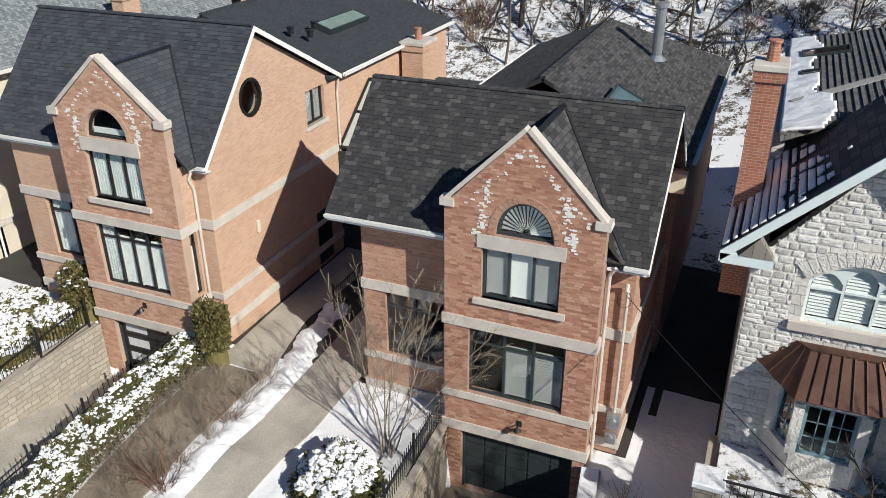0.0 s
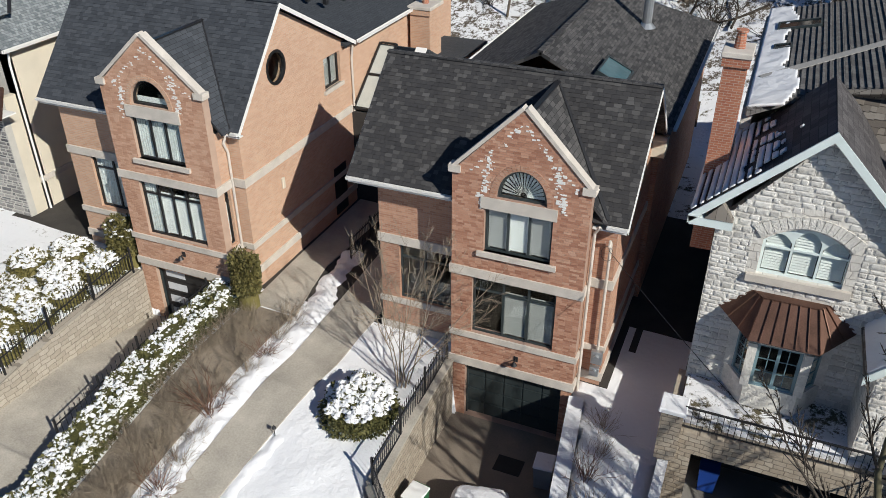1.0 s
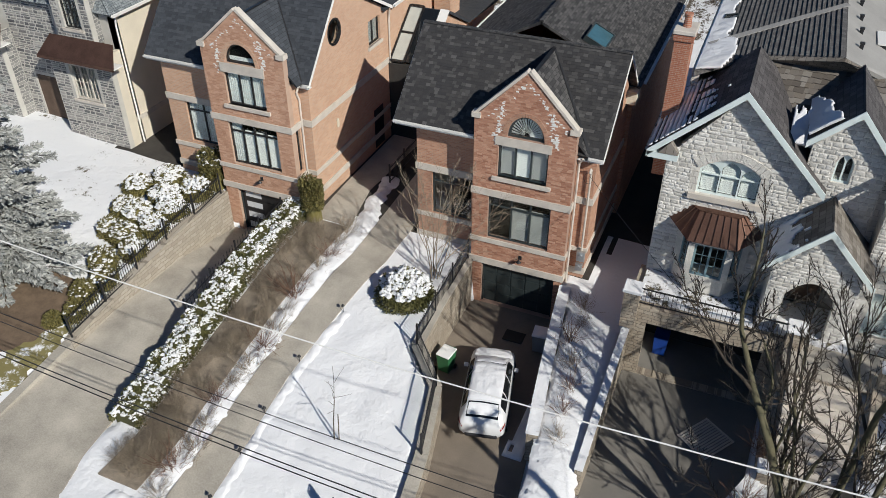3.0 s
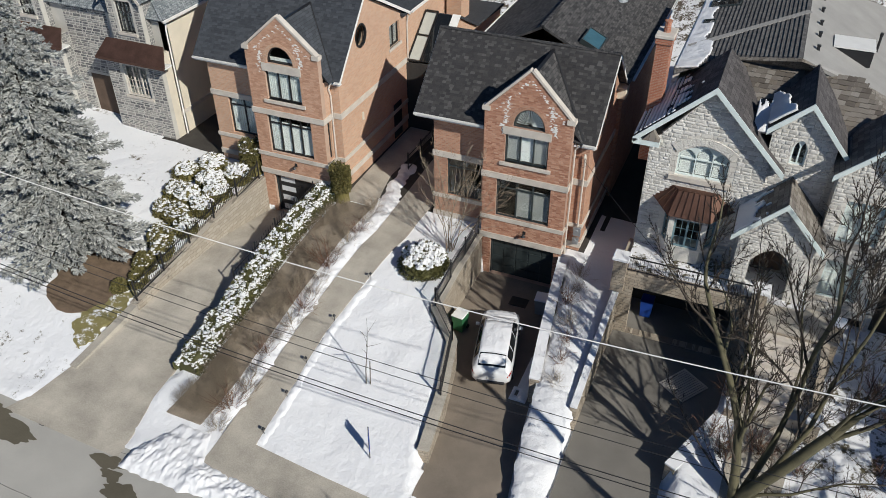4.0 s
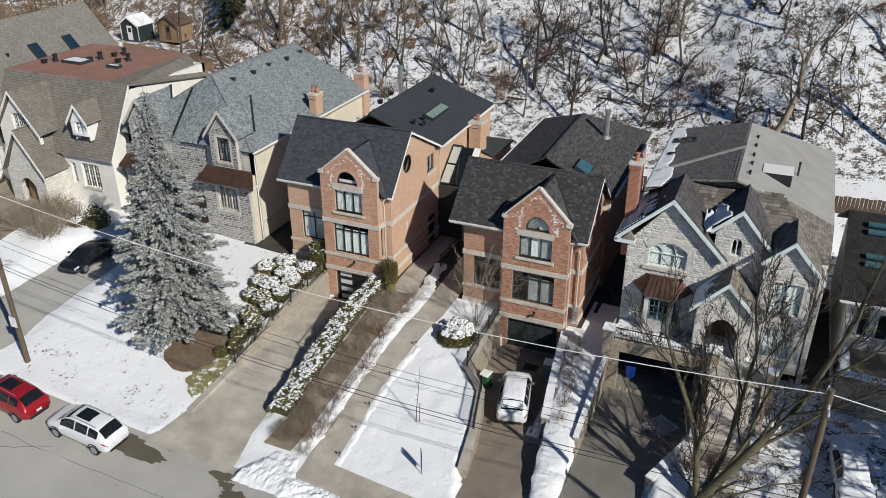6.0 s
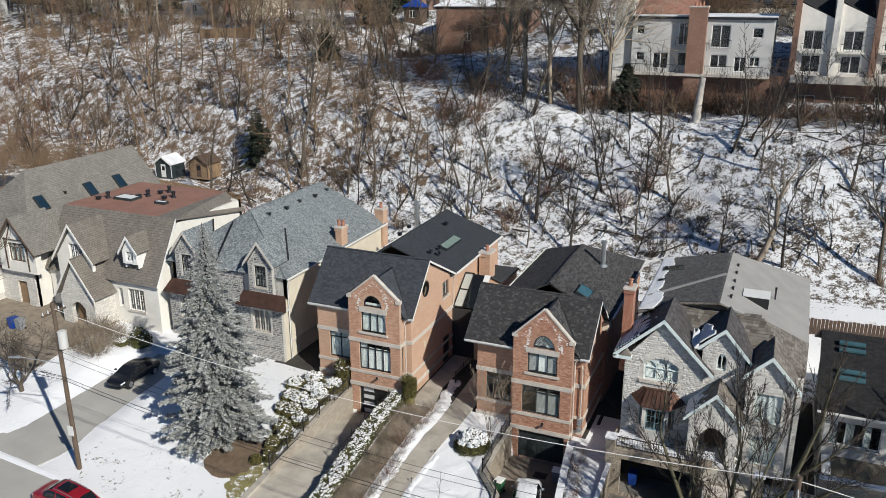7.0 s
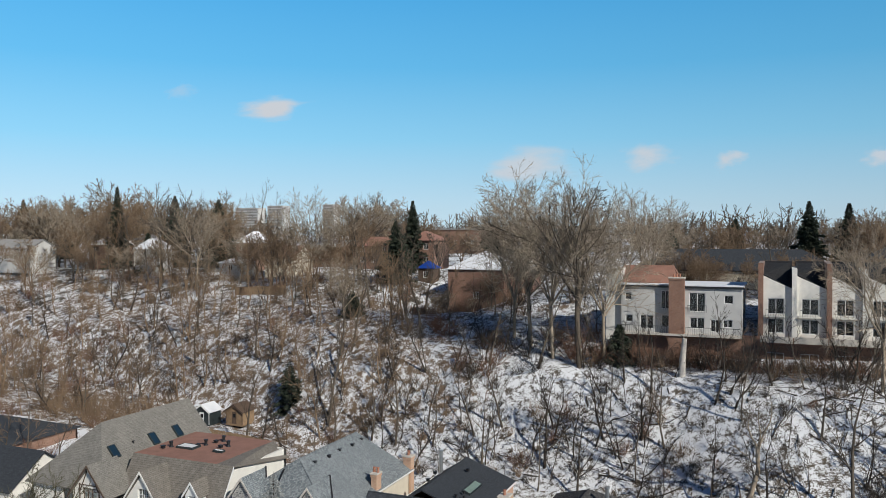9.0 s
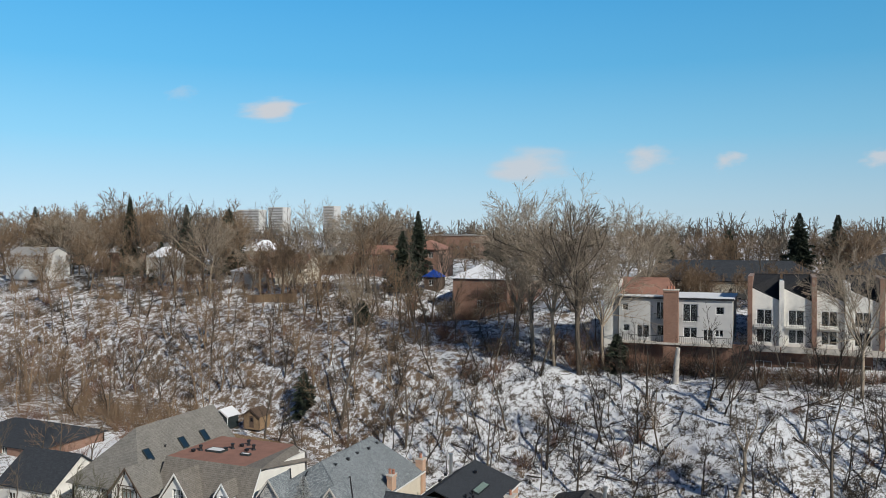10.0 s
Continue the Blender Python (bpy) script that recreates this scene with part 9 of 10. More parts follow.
def car(paint, label, m, shape, snowy=False):
    """A car along +x (its front), wheels on z 0, set at pose m."""
    C = thing("car", (0, 0, 0), label, "car")
    xs = [q[0] for q in shape]

    def ring(x, s):
        """The shell's point at x; s runs from 0 at the sill to 8 at the middle of the top."""
        sill, belt, top, w, wr = (float(np.interp(x, xs, [q[k] for q in shape])) for k in range(1, 6))
        pts = [(w * 0.80, sill), (w * 0.965, sill + 0.12), (w, sill + 0.3 * (belt - sill) + 0.06), (w * 0.985, belt - 0.10), (w * 0.95, belt), (wr + 0.42 * (w * 0.95 - wr), belt + 0.62 * (top - belt)), (wr, belt + 0.95 * (top - belt)), (wr * 0.6, top), (0.0, top + 0.025)]
        k = min(7, int(s))
        a, b = pts[k], pts[k + 1]
        return Vector((x, a[0] + (b[0] - a[0]) * (s - k), a[1] + (b[1] - a[1]) * (s - k)))

    def patch(name, x0, x1, s0, s1, side, material, lift, label="", n=8, k=5, rough=0.0, both=False):
        """A panel that follows the shell, a little proud of it."""
        bm = bmesh.new()
        cols = [(s0 + (s1 - s0) * j / k, side) for j in range(k + 1)]
        if both:
            cols += [(s, -side) for s, q in cols[-2::-1]]
        vs = []
        for i in range(n + 1):
            x = x0 + (x1 - x0) * i / n
            row = []
            for j, (s, sd) in enumerate(cols):
                p, q = ring(x, s), ring(x + 0.02, s)
                t = ring(x, min(8, s + 0.05)) - ring(x, s - 0.05)
                nr = t.cross(q - p).normalized()
                if nr.y < -0.01 or nr.z < -0.2:
                    nr = -nr
                e = min(i, n - i, j, len(cols) - 1 - j)
                d = lift * (0.15 if rough and e == 0 else 1.0) * (1 + rough * noise.noise((x * 3, s * 1.5 * sd, 2)))
                p = p + nr * d
                row.append(bm.verts.new((p.x, p.y * sd, p.z)))
            vs.append(row)
        for a, b in zip(vs[:-1], vs[1:]):
            for j in range(len(a) - 1):
                bm.faces.new((a[j], a[j + 1], b[j + 1], b[j]))
        bmesh.ops.recalc_face_normals(bm, faces=bm.faces)
        return part(name, bm, material, C, label, smooth=True)

    bm = bmesh.new()
    ss = [q * 0.5 for q in range(17)]
    fine = sorted(set([round(a + (b - a) * t, 3) for a, b in zip(xs[:-1], xs[1:]) for t in (0, 0.5)] + [xs[-1]]))
    rows = []
    for x in fine:
        r = [ring(x, s) for s in ss]
        rows.append([bm.verts.new(p) for p in r] + [bm.verts.new((p.x, -p.y, p.z)) for p in r[-2::-1]])
    for a, b in zip(rows[:-1], rows[1:]):
        for k in range(len(a)):
            bm.faces.new((a[k], a[(k + 1) % len(a)], b[(k + 1) % len(a)], b[k]))
    bm.faces.new(rows[0])
    bm.faces.new(rows[-1][::-1])
    bmesh.ops.recalc_face_normals(bm, faces=bm.faces)
    part("body", bm, paint, C, smooth=True)
    tall = shape is SUV
    x_r, x_f = (-1.62, 1.0) if tall else (-1.25, 0.95)
    for sd in (-1, 1):
        for a, b in ((x_r, x_r + 0.62), (x_r + 0.70, -0.08), (0.0, x_f)):
            patch("side_window", a, b, 4.25, 5.8, sd, M["car_glass"], 0.008)
        patch("side_trim", -2.0, 1.95, 0.1, 0.9, sd, M["black_metal"], 0.006)
        patch("tail_lamp", -2.24, -1.95, 3.05, 3.75, sd, M["lamp_red"], 0.008)
        patch("head_lamp", 1.88, 2.2, 3.0, 4.0, sd, M["lamp_clear"], 0.008)
        part("mirror", one_box(0.72, 0.9, sd * 0.92, sd * 1.1, 0.98, 1.1, bev=0.03), paint, C)
        for x in (-1.38, 1.38):
            wheel(C, x, sd * 0.82, 0.34, 0.34, Matrix.Rotation(radians(90), 4, "X"))
            rim = Wood(1)
            rim.tube([Vector((x + 0.4 * math.cos(math.pi * k / 12), sd * 0.925, 0.34 + 0.4 * math.sin(math.pi * k / 12))) for k in range(13)], 0.035, 0.035, 5)
            part_mesh("wheel_arch", rim.mesh("wheel_arch"), M["black_metal"], C)
        if tall:
            patch("roof_rail", -1.35, 0.4, 6.25, 6.45, sd, M["galvanised"], 0.03)
    patch("rear_window", *((-2.04, -1.56) if tall else (-1.52, -0.95)), 6.15, 8, 1, M["car_glass"], 0.008, both=True)
    patch("windscreen", *((0.48, 1.36) if tall else (0.42, 1.22)), 6.1, 8, 1, M["car_glass"], 0.008, both=True)
    if tall:
        patch("sunroof", -0.75, 0.2, 6.9, 8, 1, M["car_glass"], 0.01, both=True)
    part("rear_bumper", one_box(-2.31, -2.12, -0.62, 0.62, 0.36, 0.55, bev=0.05), M["black_metal"] if tall else paint, C)
    part("number_plate", one_box(-2.30, -2.275, -0.16, 0.16, 0.66, 0.79), M["white_paint"], C)
    if snowy:
        patch("snow_cover", -1.5, 0.42, 6.0, 8, 1, M["snow"], 0.05, "thin layer of snow", 16, 8, 0.5, True)
        patch("snow_cover", 0.5, 1.3, 6.1, 8, 1, M["snow"], 0.035, "thin layer of snow", 10, 8, 0.8, True)
        patch("snow_cover", 1.45, 2.1, 5.0, 8, 1, M["snow"], 0.04, "thin layer of snow", 10, 8, 0.6, True)
        patch("snow_cover", -1.98, -1.6, 6.2, 8, 1, M["snow"], 0.03, "thin layer of snow", 8, 8, 0.8, True)
    C.matrix_basis = m
    return C


# (cars stand at their poses; parts were built about the origin)
slope_deg = -math.degrees(math.atan2(street_z(-24) - street_z(-30), 6))
car(M["car_white"], "white compact SUV parked at the kerb", pose(-24.5, -1.25, street_z(-24.5), 0, -slope_deg, 178), SUV)
car(M["car_red"], "dark red SUV parked at the kerb", pose(-30.0, -1.3, street_z(-30.0), 0, -slope_deg, 177), SUV)
car(M["car_white"], "white SUV with snow on its roof, on a driveway", pose(-4.2, 11.65, drive_z("red", -4, 11.65), 0, 0, 103), SUV, True)
car(M["car_black"], "black saloon car parked on a driveway in shade", pose(-36.9, 11.9, drive_z("left", -37, 11.9), 0, -3.0, -87), SALOON)
car(M["car_white"], "snow-dusted car parked on a neighbouring driveway", pose(13.7, 11.0, lot_surface(13.7, 11.0) + 0.02, 0, 0, 95), SALOON, True)



def wheelie_bin(x, y, z, yaw, mat, lidmat, label, h=1.05, lidded=True):
    B = thing("wheelie_bin", (0, 0, 0), label, "bin")
    bm = bmesh.new()
    loft(bm, [[(-0.24, -0.26, 0.08), (0.24, -0.26, 0.08), (0.24, 0.26, 0.08), (-0.24, 0.26, 0.08)], [(-0.29, -0.34, h - 0.08), (0.29, -0.34, h - 0.08), (0.29, 0.34, h - 0.08), (-0.29, 0.34, h - 0.08)]])
    part("bin_body", bm, mat, B)
    part("lid", one_box(-0.31, 0.31, -0.36, 0.36, h - 0.08, h, bev=0.025), lidmat, B)
    part("handle", beam(bmesh.new(), (-0.25, 0.4, h - 0.08), (0.25, 0.4, h - 0.08), 0.02, n=8, w2=0.02), mat, B)
    for s in (-1, 1):
        bm = bmesh.new()
        bmesh.ops.create_cone(bm, cap_ends=True, segments=14, radius1=0.11, radius2=0.11, depth=0.05, matrix=pose(s * 0.27, 0.26, 0.11, 0, 90, 0))
        part("wheel", bm, M["rubber"], B)
    B.matrix_basis = pose(x, y, z, 0, 0, yaw)
    return B


wheelie_bin(-6.4, 12.6, drive_z("red", -6.5, 12.6), -8, M["bin_green"], M["blind"], "green wheeled bin with a white lid beside a wall")
wheelie_bin(-3.2, 15.3, drive_z("red", -3.2, 15.3), 5, M["grey_plastic"], M["snow"], "grey wheeled bin with snow on its lid")
tagged(part("door_mat", one_box(-4.9, -4.0, 15.3, 16.0, 0.74, 0.775, bev=0.01), M["rubber"], None), "dark rubber mat lying before a garage", "mat")
snow_patch("drive_snow", (-2.75, 9.2, drive_z("red", -2.5, 9.2) + 0.03), (0, 5.2, drive_z("red", -2.5, 14.4) - drive_z("red", -2.5, 9.2)), (0.75, 0, 0), lambda s, q, n: q > 0.55 - 0.8 * n, 21, "snow left along a driveway wall", 0.05, 40, scale=5)
wheelie_bin(-50.5, 12.5, lot_surface(-50.5, 12.5), 0, M["bin_blue"], M["bin_blue"], "blue recycling bin before a cream house")
wheelie_bin(-49.8, 12.6, lot_surface(-49.8, 12.6), 0, M["grey_plastic"], M["grey_plastic"], "grey wheeled bin before a cream house")
wheelie_bin(1.6, 17.2, 0.72, 0, M["bin_blue"], M["bin_blue"], "blue bin in a dark garage")


def utility_pole(x, y, z, top, label, transformer=True):
    P_ = thing("utility_pole", (x, y, z), label, "pole")
    part("shaft", beam(bmesh.new(), (x, y, z - 0.5), (x, y, top), 0.17, n=12, w2=0.12), M["pole"], P_)
    part("crossarm", one_box(x - 0.06, x + 0.06, y - 0.9, y + 0.9, top - 0.7, top - 0.58), M["pole"], P_)
    for s in (-0.8, -0.4, 0.4, 0.8):
        part("insulator", beam(bmesh.new(), (x, y + s, top - 0.58), (x, y + s, top - 0.38), 0.05, n=8, w2=0.03), M["lamp_clear"], P_)
    if transformer:
        bm = bmesh.new()
        beam(bm, (x + 0.42, y, top - 3.0), (x + 0.42, y, top - 1.9), 0.28, n=16, w2=0.28)
        beam(bm, (x + 0.42, y, top - 1.9), (x + 0.42, y, top - 1.82), 0.3, n=16, w2=0.2)
        part("transformer", bm, M["stucco_pale"], P_, "pale grey transformer can")
        part("notice", one_box(x - 0.25, x + 0.25, y - 0.22, y - 0.19, z + 2.6, z + 3.3), M["white_paint"], P_)
        bm = bmesh.new()
        beam(bm, (x, y, top - 4.2), (x - 2.2, y - 1.2, top - 3.6), 0.035, n=8, w2=0.03)
        arm = part("lamp_arm", bm, M["galvanised"], P_)
        part("lamp_head", beam(bmesh.new(), (x - 2.2, y - 1.2, top - 3.6), (x - 2.8, y - 1.5, top - 3.6), 0.1, n=10, w2=0.06), M["galvanised"], arm)
    return P_


utility_pole(-32.3, 1.9, lot_surface(-32.3, 1.9), 14.4, "brown wooden utility pole with transformer and street lamp")
utility_pole(10.55, 1.2, street_z(10.5), 13.6, "brown wooden utility pole at the driveway's end", False)


def cable(a, b, sag, r, mat, label):
    a, b = Vector(a), Vector(b)
    w = Wood(1)
    pts = [a.lerp(b, i / 24) - Vector((0, 0, 4 * sag * (i / 24) * (1 - i / 24))) for i in range(25)]
    w.tube(pts, r, r, 4)
    return tagged(part_mesh("overhead_cable", w.mesh("overhead_cable"), mat, None), label, "cable", "overhead cables")


cable((-32.3, 1.9, 14.0), (10.55, 1.2, 13.4), 1.35, 0.022, M["white_paint"], "pale overhead cable strung between poles")
cable((10.55, 1.2, 13.4), (55, 0.4, 13.5), 1.3, 0.022, M["white_paint"], "pale overhead cable strung between poles")
for z, r in ((10.3, 0.014), (9.9, 0.014), (8.5, 0.02), (8.25, 0.02)):
    cable((-32.3, 1.75, z + 0.9), (10.55, 1.1, z), 1.25, r, M["black_metal"], "black overhead wire strung between poles")
    cable((-32.3, 1.75, z + 0.9), (-75, 3.0, z + 3.4), 1.2, r, M["black_metal"], "black overhead wire strung between poles")
cable((10.55, 1.2, 9.6), (-2.45, 17.9, 8.2), 0.6, 0.012, M["black_metal"], "service wire running to a brick house")

# clutter behind the houses
for x0, x1, y in ((-27, -15.8, 42.5), (-13, -2, 41.5), (12, 30, 40.5), (-70, -56, 52)):
    F = thing("board_fence", (x0, y, lot_surface((x0 + x1) / 2, y)), "weathered board fence at the back of a garden", "fence")
    n = int((x1 - x0) / 0.3)
    for i in range(n):
        x = x0 + i * 0.3
        z = ground_z(x, y)
        part("board", one_box(x, x + 0.27, y, y + 0.03, z - 0.2, z + 1.5 + 0.04 * math.sin(i * 1.7)), M["wood_dark"] if x0 > -40 else M["wood"], F)
F = thing("board_fence", (-99, 98.5, 28), "tan board fence on the hilltop", "fence")
for i in range(44):
    x = -99 + i * 0.3
    part("board", one_box(x, x + 0.28, 98.5, 98.54, hill_z(x, 98.5) - 0.3, hill_z(x, 98.5) + 1.9), M["wood"], F)
# wet patches by the kerb
for i, (x, y, a, b) in enumerate([(-21.3, -0.95, 1.9, 0.55), (-22.3, -0.35, 1.0, 0.25), (-16.2, -0.5, 0.7, 0.3), (-14.8, -1.5, 0.8, 0.4), (-15.6, -1.0, 0.5, 0.25)]):
    n = 40
    vs = []
    for t in [2 * math.pi * k / n for k in range(n)]:
        w_ = 1 + 0.5 * noise.noise((math.cos(t) * 1.3 + i * 5, math.sin(t) * 1.3, 1)) + 0.25 * noise.noise((math.cos(t) * 3 + i * 5, math.sin(t) * 3, 4))
        vs.append((x + a * w_ * math.cos(t), y + b * w_ * math.sin(t)))
    me = bpy.data.meshes.new("puddle")
    me.from_pydata([(u, v, street_z(u) + 0.006 + 0.002 * i) for u, v in vs], [], [tuple(range(n))])
    tagged(part_mesh("puddle", me, M["asphalt_wet"], None), "dark wet patch on the asphalt", "puddle", "puddles", "structure")


# ploughed snow along the kerb
def snow_bank(pts, h, seed, label):
    """A lumpy bank between front and back points (x, y front, y back)."""
    n, m = 240, 26
    xs = [p[0] for p in pts]
    vs, fs = [], []
    for i in range(n + 1):
        x = xs[0] + (xs[-1] - xs[0]) * i / n
        a, b = float(np.interp(x, xs, [p[1] for p in pts])), float(np.interp(x, xs, [p[2] for p in pts]))
        a += 0.22 * noise.noise((x * 0.9, seed, 0)) + 0.10 * noise.noise((x * 3.1, seed, 4))
        b += 0.18 * noise.noise((x * 1.1, seed, 8)) + 0.10 * noise.noise((x * 3.3, seed, 9))
        for j in range(m + 1):
            k = j / m
            y = a + (b - a) * k
            e = min(1.0, i / 5, (n - i) / 5)
            d = math.sin(math.pi * k) ** 0.6 * e
            z = max(street_z(x), lot_surface(x, y)) + 0.03 - 0.08 * (1 - d)
            z += d * h * (0.55 + 0.55 * noise.noise((x * 1.0, y * 1.4, seed)) + 0.4 * noise.noise((x * 2.9, y * 3.3, seed + 2)) + 0.28 * noise.noise((x * 7, y * 7, seed + 4)))
            vs.append((x, y, z))
    for i in range(n):
        for j in range(m):
            q = i * (m + 1) + j
            fs.append((q, q + m + 1, q + m + 2, q + 1))
    me = bpy.data.meshes.new("snow_bank")
    me.from_pydata(vs, [], fs)
    return tagged(part_mesh("snow_bank", me, M["snow"], None, smooth=True), label, "snow", kind="stuff")


snow_bank([(-15.7, -0.55, 0.3), (-14.6, -0.6, 2.3), (-13.2, -0.5, 2.2), (-12.6, -0.45, 1.0), (-9.5, -0.3, 0.7), (-5.0, -0.1, 0.45)], 0.28, 3, "lumpy bank of ploughed snow along the kerb")
snow_bank([(4.7, -0.6, 1.6), (7.5, -0.5, 1.4), (10.0, -0.4, 0.9)], 0.3, 7, "bank of ploughed snow beside a tree")

# cracks across the street
for k, (x0, y0, x1, y1) in enumerate(((-34, -3.2, -14, -3.0), (-20.5, -0.2, -15.5, 0.1), (-30, -5.2, -24, -1.8), (-12, -3.4, 2, -3.0), (-9, -1.2, -7.5, -5.5))):
    w = Wood(600 + k)
    pts = [Vector((x0 + (x1 - x0) * i / 30, y0 + (y1 - y0) * i / 30 + 0.18 * noise.noise((i * 0.4, k, 0)), 0)) for i in range(31)]
    for p in pts:
        p.z = street_z(p.x) - 0.004 * abs(p.y + 4.5)
    w.tube(pts, 0.014, 0.008, 4)
    tagged(part_mesh("tar_seam", w.mesh("tar_seam"), M["black_metal"], None), "dark crack running across the asphalt", "crack", "road cracks", "structure")

# entrance terrace and steps of the stone house
E = thing("entrance_steps", (7.2, 13.0, 2.4), "stone entrance terrace with steps and iron railing", "steps")
part("terrace", one_box(6.0, 9.6, 14.2, 16.2, 0.6, 4.12), M["wall_stone"], E)
part("paving", one_box(6.0, 9.6, 14.15, 16.2, 4.12, 4.17), M["concrete"], E)
for i in range(9):
    z = 4.12 - (i + 1) * 0.17
    part("step", one_box(6.3, 9.0, 14.2 - (i + 1) * 0.36, 14.2 - i * 0.36, 0.6, z), M["stone_trim"], E)
part("side_wall", prism(bmesh.new(), [(6.0, 14.2, 0.6), (6.0, 10.9, 0.6), (6.0, 10.9, 2.2), (6.0, 14.2, 3.7)], (0.3, 0, 0)), M["wall_stone"], E)
part("side_wall", prism(bmesh.new(), [(9.0, 14.2, 0.6), (9.0, 10.9, 0.6), (9.0, 10.9, 2.85), (9.0, 14.2, 4.35)], (0.3, 0, 0)), M["wall_stone"], E)
for x, y, z in ((6.15, 10.8, 2.6), (9.15, 10.8, 3.0), (9.4, 14.6, 5.0)):
    p = part("pier", one_box(x - 0.25, x + 0.25, y - 0.25, y + 0.25, 0.6, z), M["wall_stone"], E)
    part("pier_cap", one_box(x - 0.32, x + 0.32, y - 0.32, y + 0.32, z, z + 0.12, bev=0.03), M["snow"], p, "snow-covered stone cap")
RAIL = ((15.6, 4.25), (14.2, 3.75), (11.05, 2.3))
for (ya, za), (yb_, zb) in zip(RAIL[:-1], RAIL[1:]):
    r = part("railing", beam(bmesh.new(), (6.15, ya, za + 0.9), (6.15, yb_, zb + 0.9), 0.045), M["black_metal"], E)
    part("bottom_rail", beam(bmesh.new(), (6.15, ya, za + 0.1), (6.15, yb_, zb + 0.1), 0.035), M["black_metal"], r)
    n = int((ya - yb_) / 0.12)
    for i in range(n + 1):
        k = i / n
        part("baluster", beam(bmesh.new(), (6.15, ya + (yb_ - ya) * k, za + (zb - za) * k + 0.1), (6.15, ya + (yb_ - ya) * k, za + (zb - za) * k + 0.9), 0.02), M["black_metal"], r)
strip("pavement", [(6.6, 6.3, 8.3), (11.0, 6.4, 8.8)], lambda x, y: lot_surface(x, y), M["concrete"], "stone garden path leading to entrance steps", "path", 0.06, 20)
snow_patch("roof_snow", (4.62, 16.0, 7.32), (0, 2.3, 0), (1.65, 0, 1.74), lambda s, q, n: q < 0.75 * n + 0.1, 12, "snow on a small porch roof", 0.05, 30, scale=6)


# lumpy snow left along the path and the driveways' edges
def snow_ridge(pts, h, seed, label, rag=1.0):
    """A ragged ridge of snow along y, given as (y, x left, x right)."""
    n, m = 200, 10
    ys = [p[0] for p in pts]
    vs, fs = [], []
    for i in range(n + 1):
        y = ys[0] + (ys[-1] - ys[0]) * i / n
        a, b = float(np.interp(y, ys, [p[1] for p in pts])), float(np.interp(y, ys, [p[2] for p in pts]))
        a += rag * (0.16 * noise.noise((y * 0.8, seed, 0)) + 0.08 * noise.noise((y * 3.0, seed, 4)))
        b += rag * (0.20 * noise.noise((y * 0.9, seed, 8)) + 0.10 * noise.noise((y * 3.2, seed, 9)))
        for j in range(m + 1):
            k = j / m
            x = a + (b - a) * k
            d = math.sin(math.pi * k) ** 0.6 * min(1.0, i / 6, (n - i) / 6)
            z = lot_surface(x, y) + 0.02 - 0.10 * (1 - d)
            vs.append((x, y, z + d * h * (0.6 + 0.6 * noise.noise((x * 1.5, y * 1.2, seed)) + 0.5 * noise.noise((x * 4, y * 4, seed + 2)))))
    for i in range(n):
        for j in range(m):
            q = i * (m + 1) + j
            fs.append((q, q + 1, q + m + 2, q + m + 1))
    me = bpy.data.meshes.new("snow_bank")
    me.from_pydata(vs, [], fs)
    return tagged(part_mesh("snow_bank", me, M["snow"], None, smooth=True), label, "snow", kind="stuff")


snow_ridge([(2.4, -13.7, -12.75), (8.0, -13.5, -12.6), (12.5, -13.35, -12.35), (17.0, -13.2, -12.1), (20.5, -13.85, -12.75), (22.5, -13.75, -13.0)], 0.16, 11, "lumpy ridge of snow between bed and path", 2.2)
snow_ridge([(2.35, -11.35, -10.75), (8.4, -11.45, -10.9), (12.4, -11.05, -10.5)], 0.07, 17, "ragged edge of lawn snow along a path")
snow_ridge([(1.2, -0.55, 0.42), (8.0, -1.5, 0.25), (16.5, -2.3, 0.05)], 0.10, 13, "uneven snow between two driveways")


# a slatted ramp panel left lying on the driveway of the stone house
def ramp_panel(x, y, yaw):
    z = drive_z("stone", x, y) + 0.03
    P = thing("ramp_panel", (x, y, z), "grey slatted ramp panel lying on a driveway", "ramp")
    m = Matrix.Translation((x, y, z)) @ Matrix.Rotation(radians(yaw), 4, "Z")
    def slat(name, a0, a1, b0, b1, h):
        bm = one_box(a0, a1, b0, b1, 0.0, h)
        bmesh.ops.transform(bm, matrix=m, verts=bm.verts)
        part(name, bm, M["stone_trim"], P)
    for b in (-0.8, 0.74):
        slat("side_rail", -0.7, 0.7, b, b + 0.06, 0.05)
    for i in range(13):
        slat("slat", -0.7 + i * 0.111, -0.63 + i * 0.111, -0.74, 0.74, 0.035)


ramp_panel(4.15, 13.0, -35)
strip("pavement", [(17.3, -15.2, -13.3), (20.5, -15.3, -13.9), (28.0, -15.3, -13.5)], lot_surface, M["concrete"], "concrete side path between two brick houses", "path", 0.045, 30)

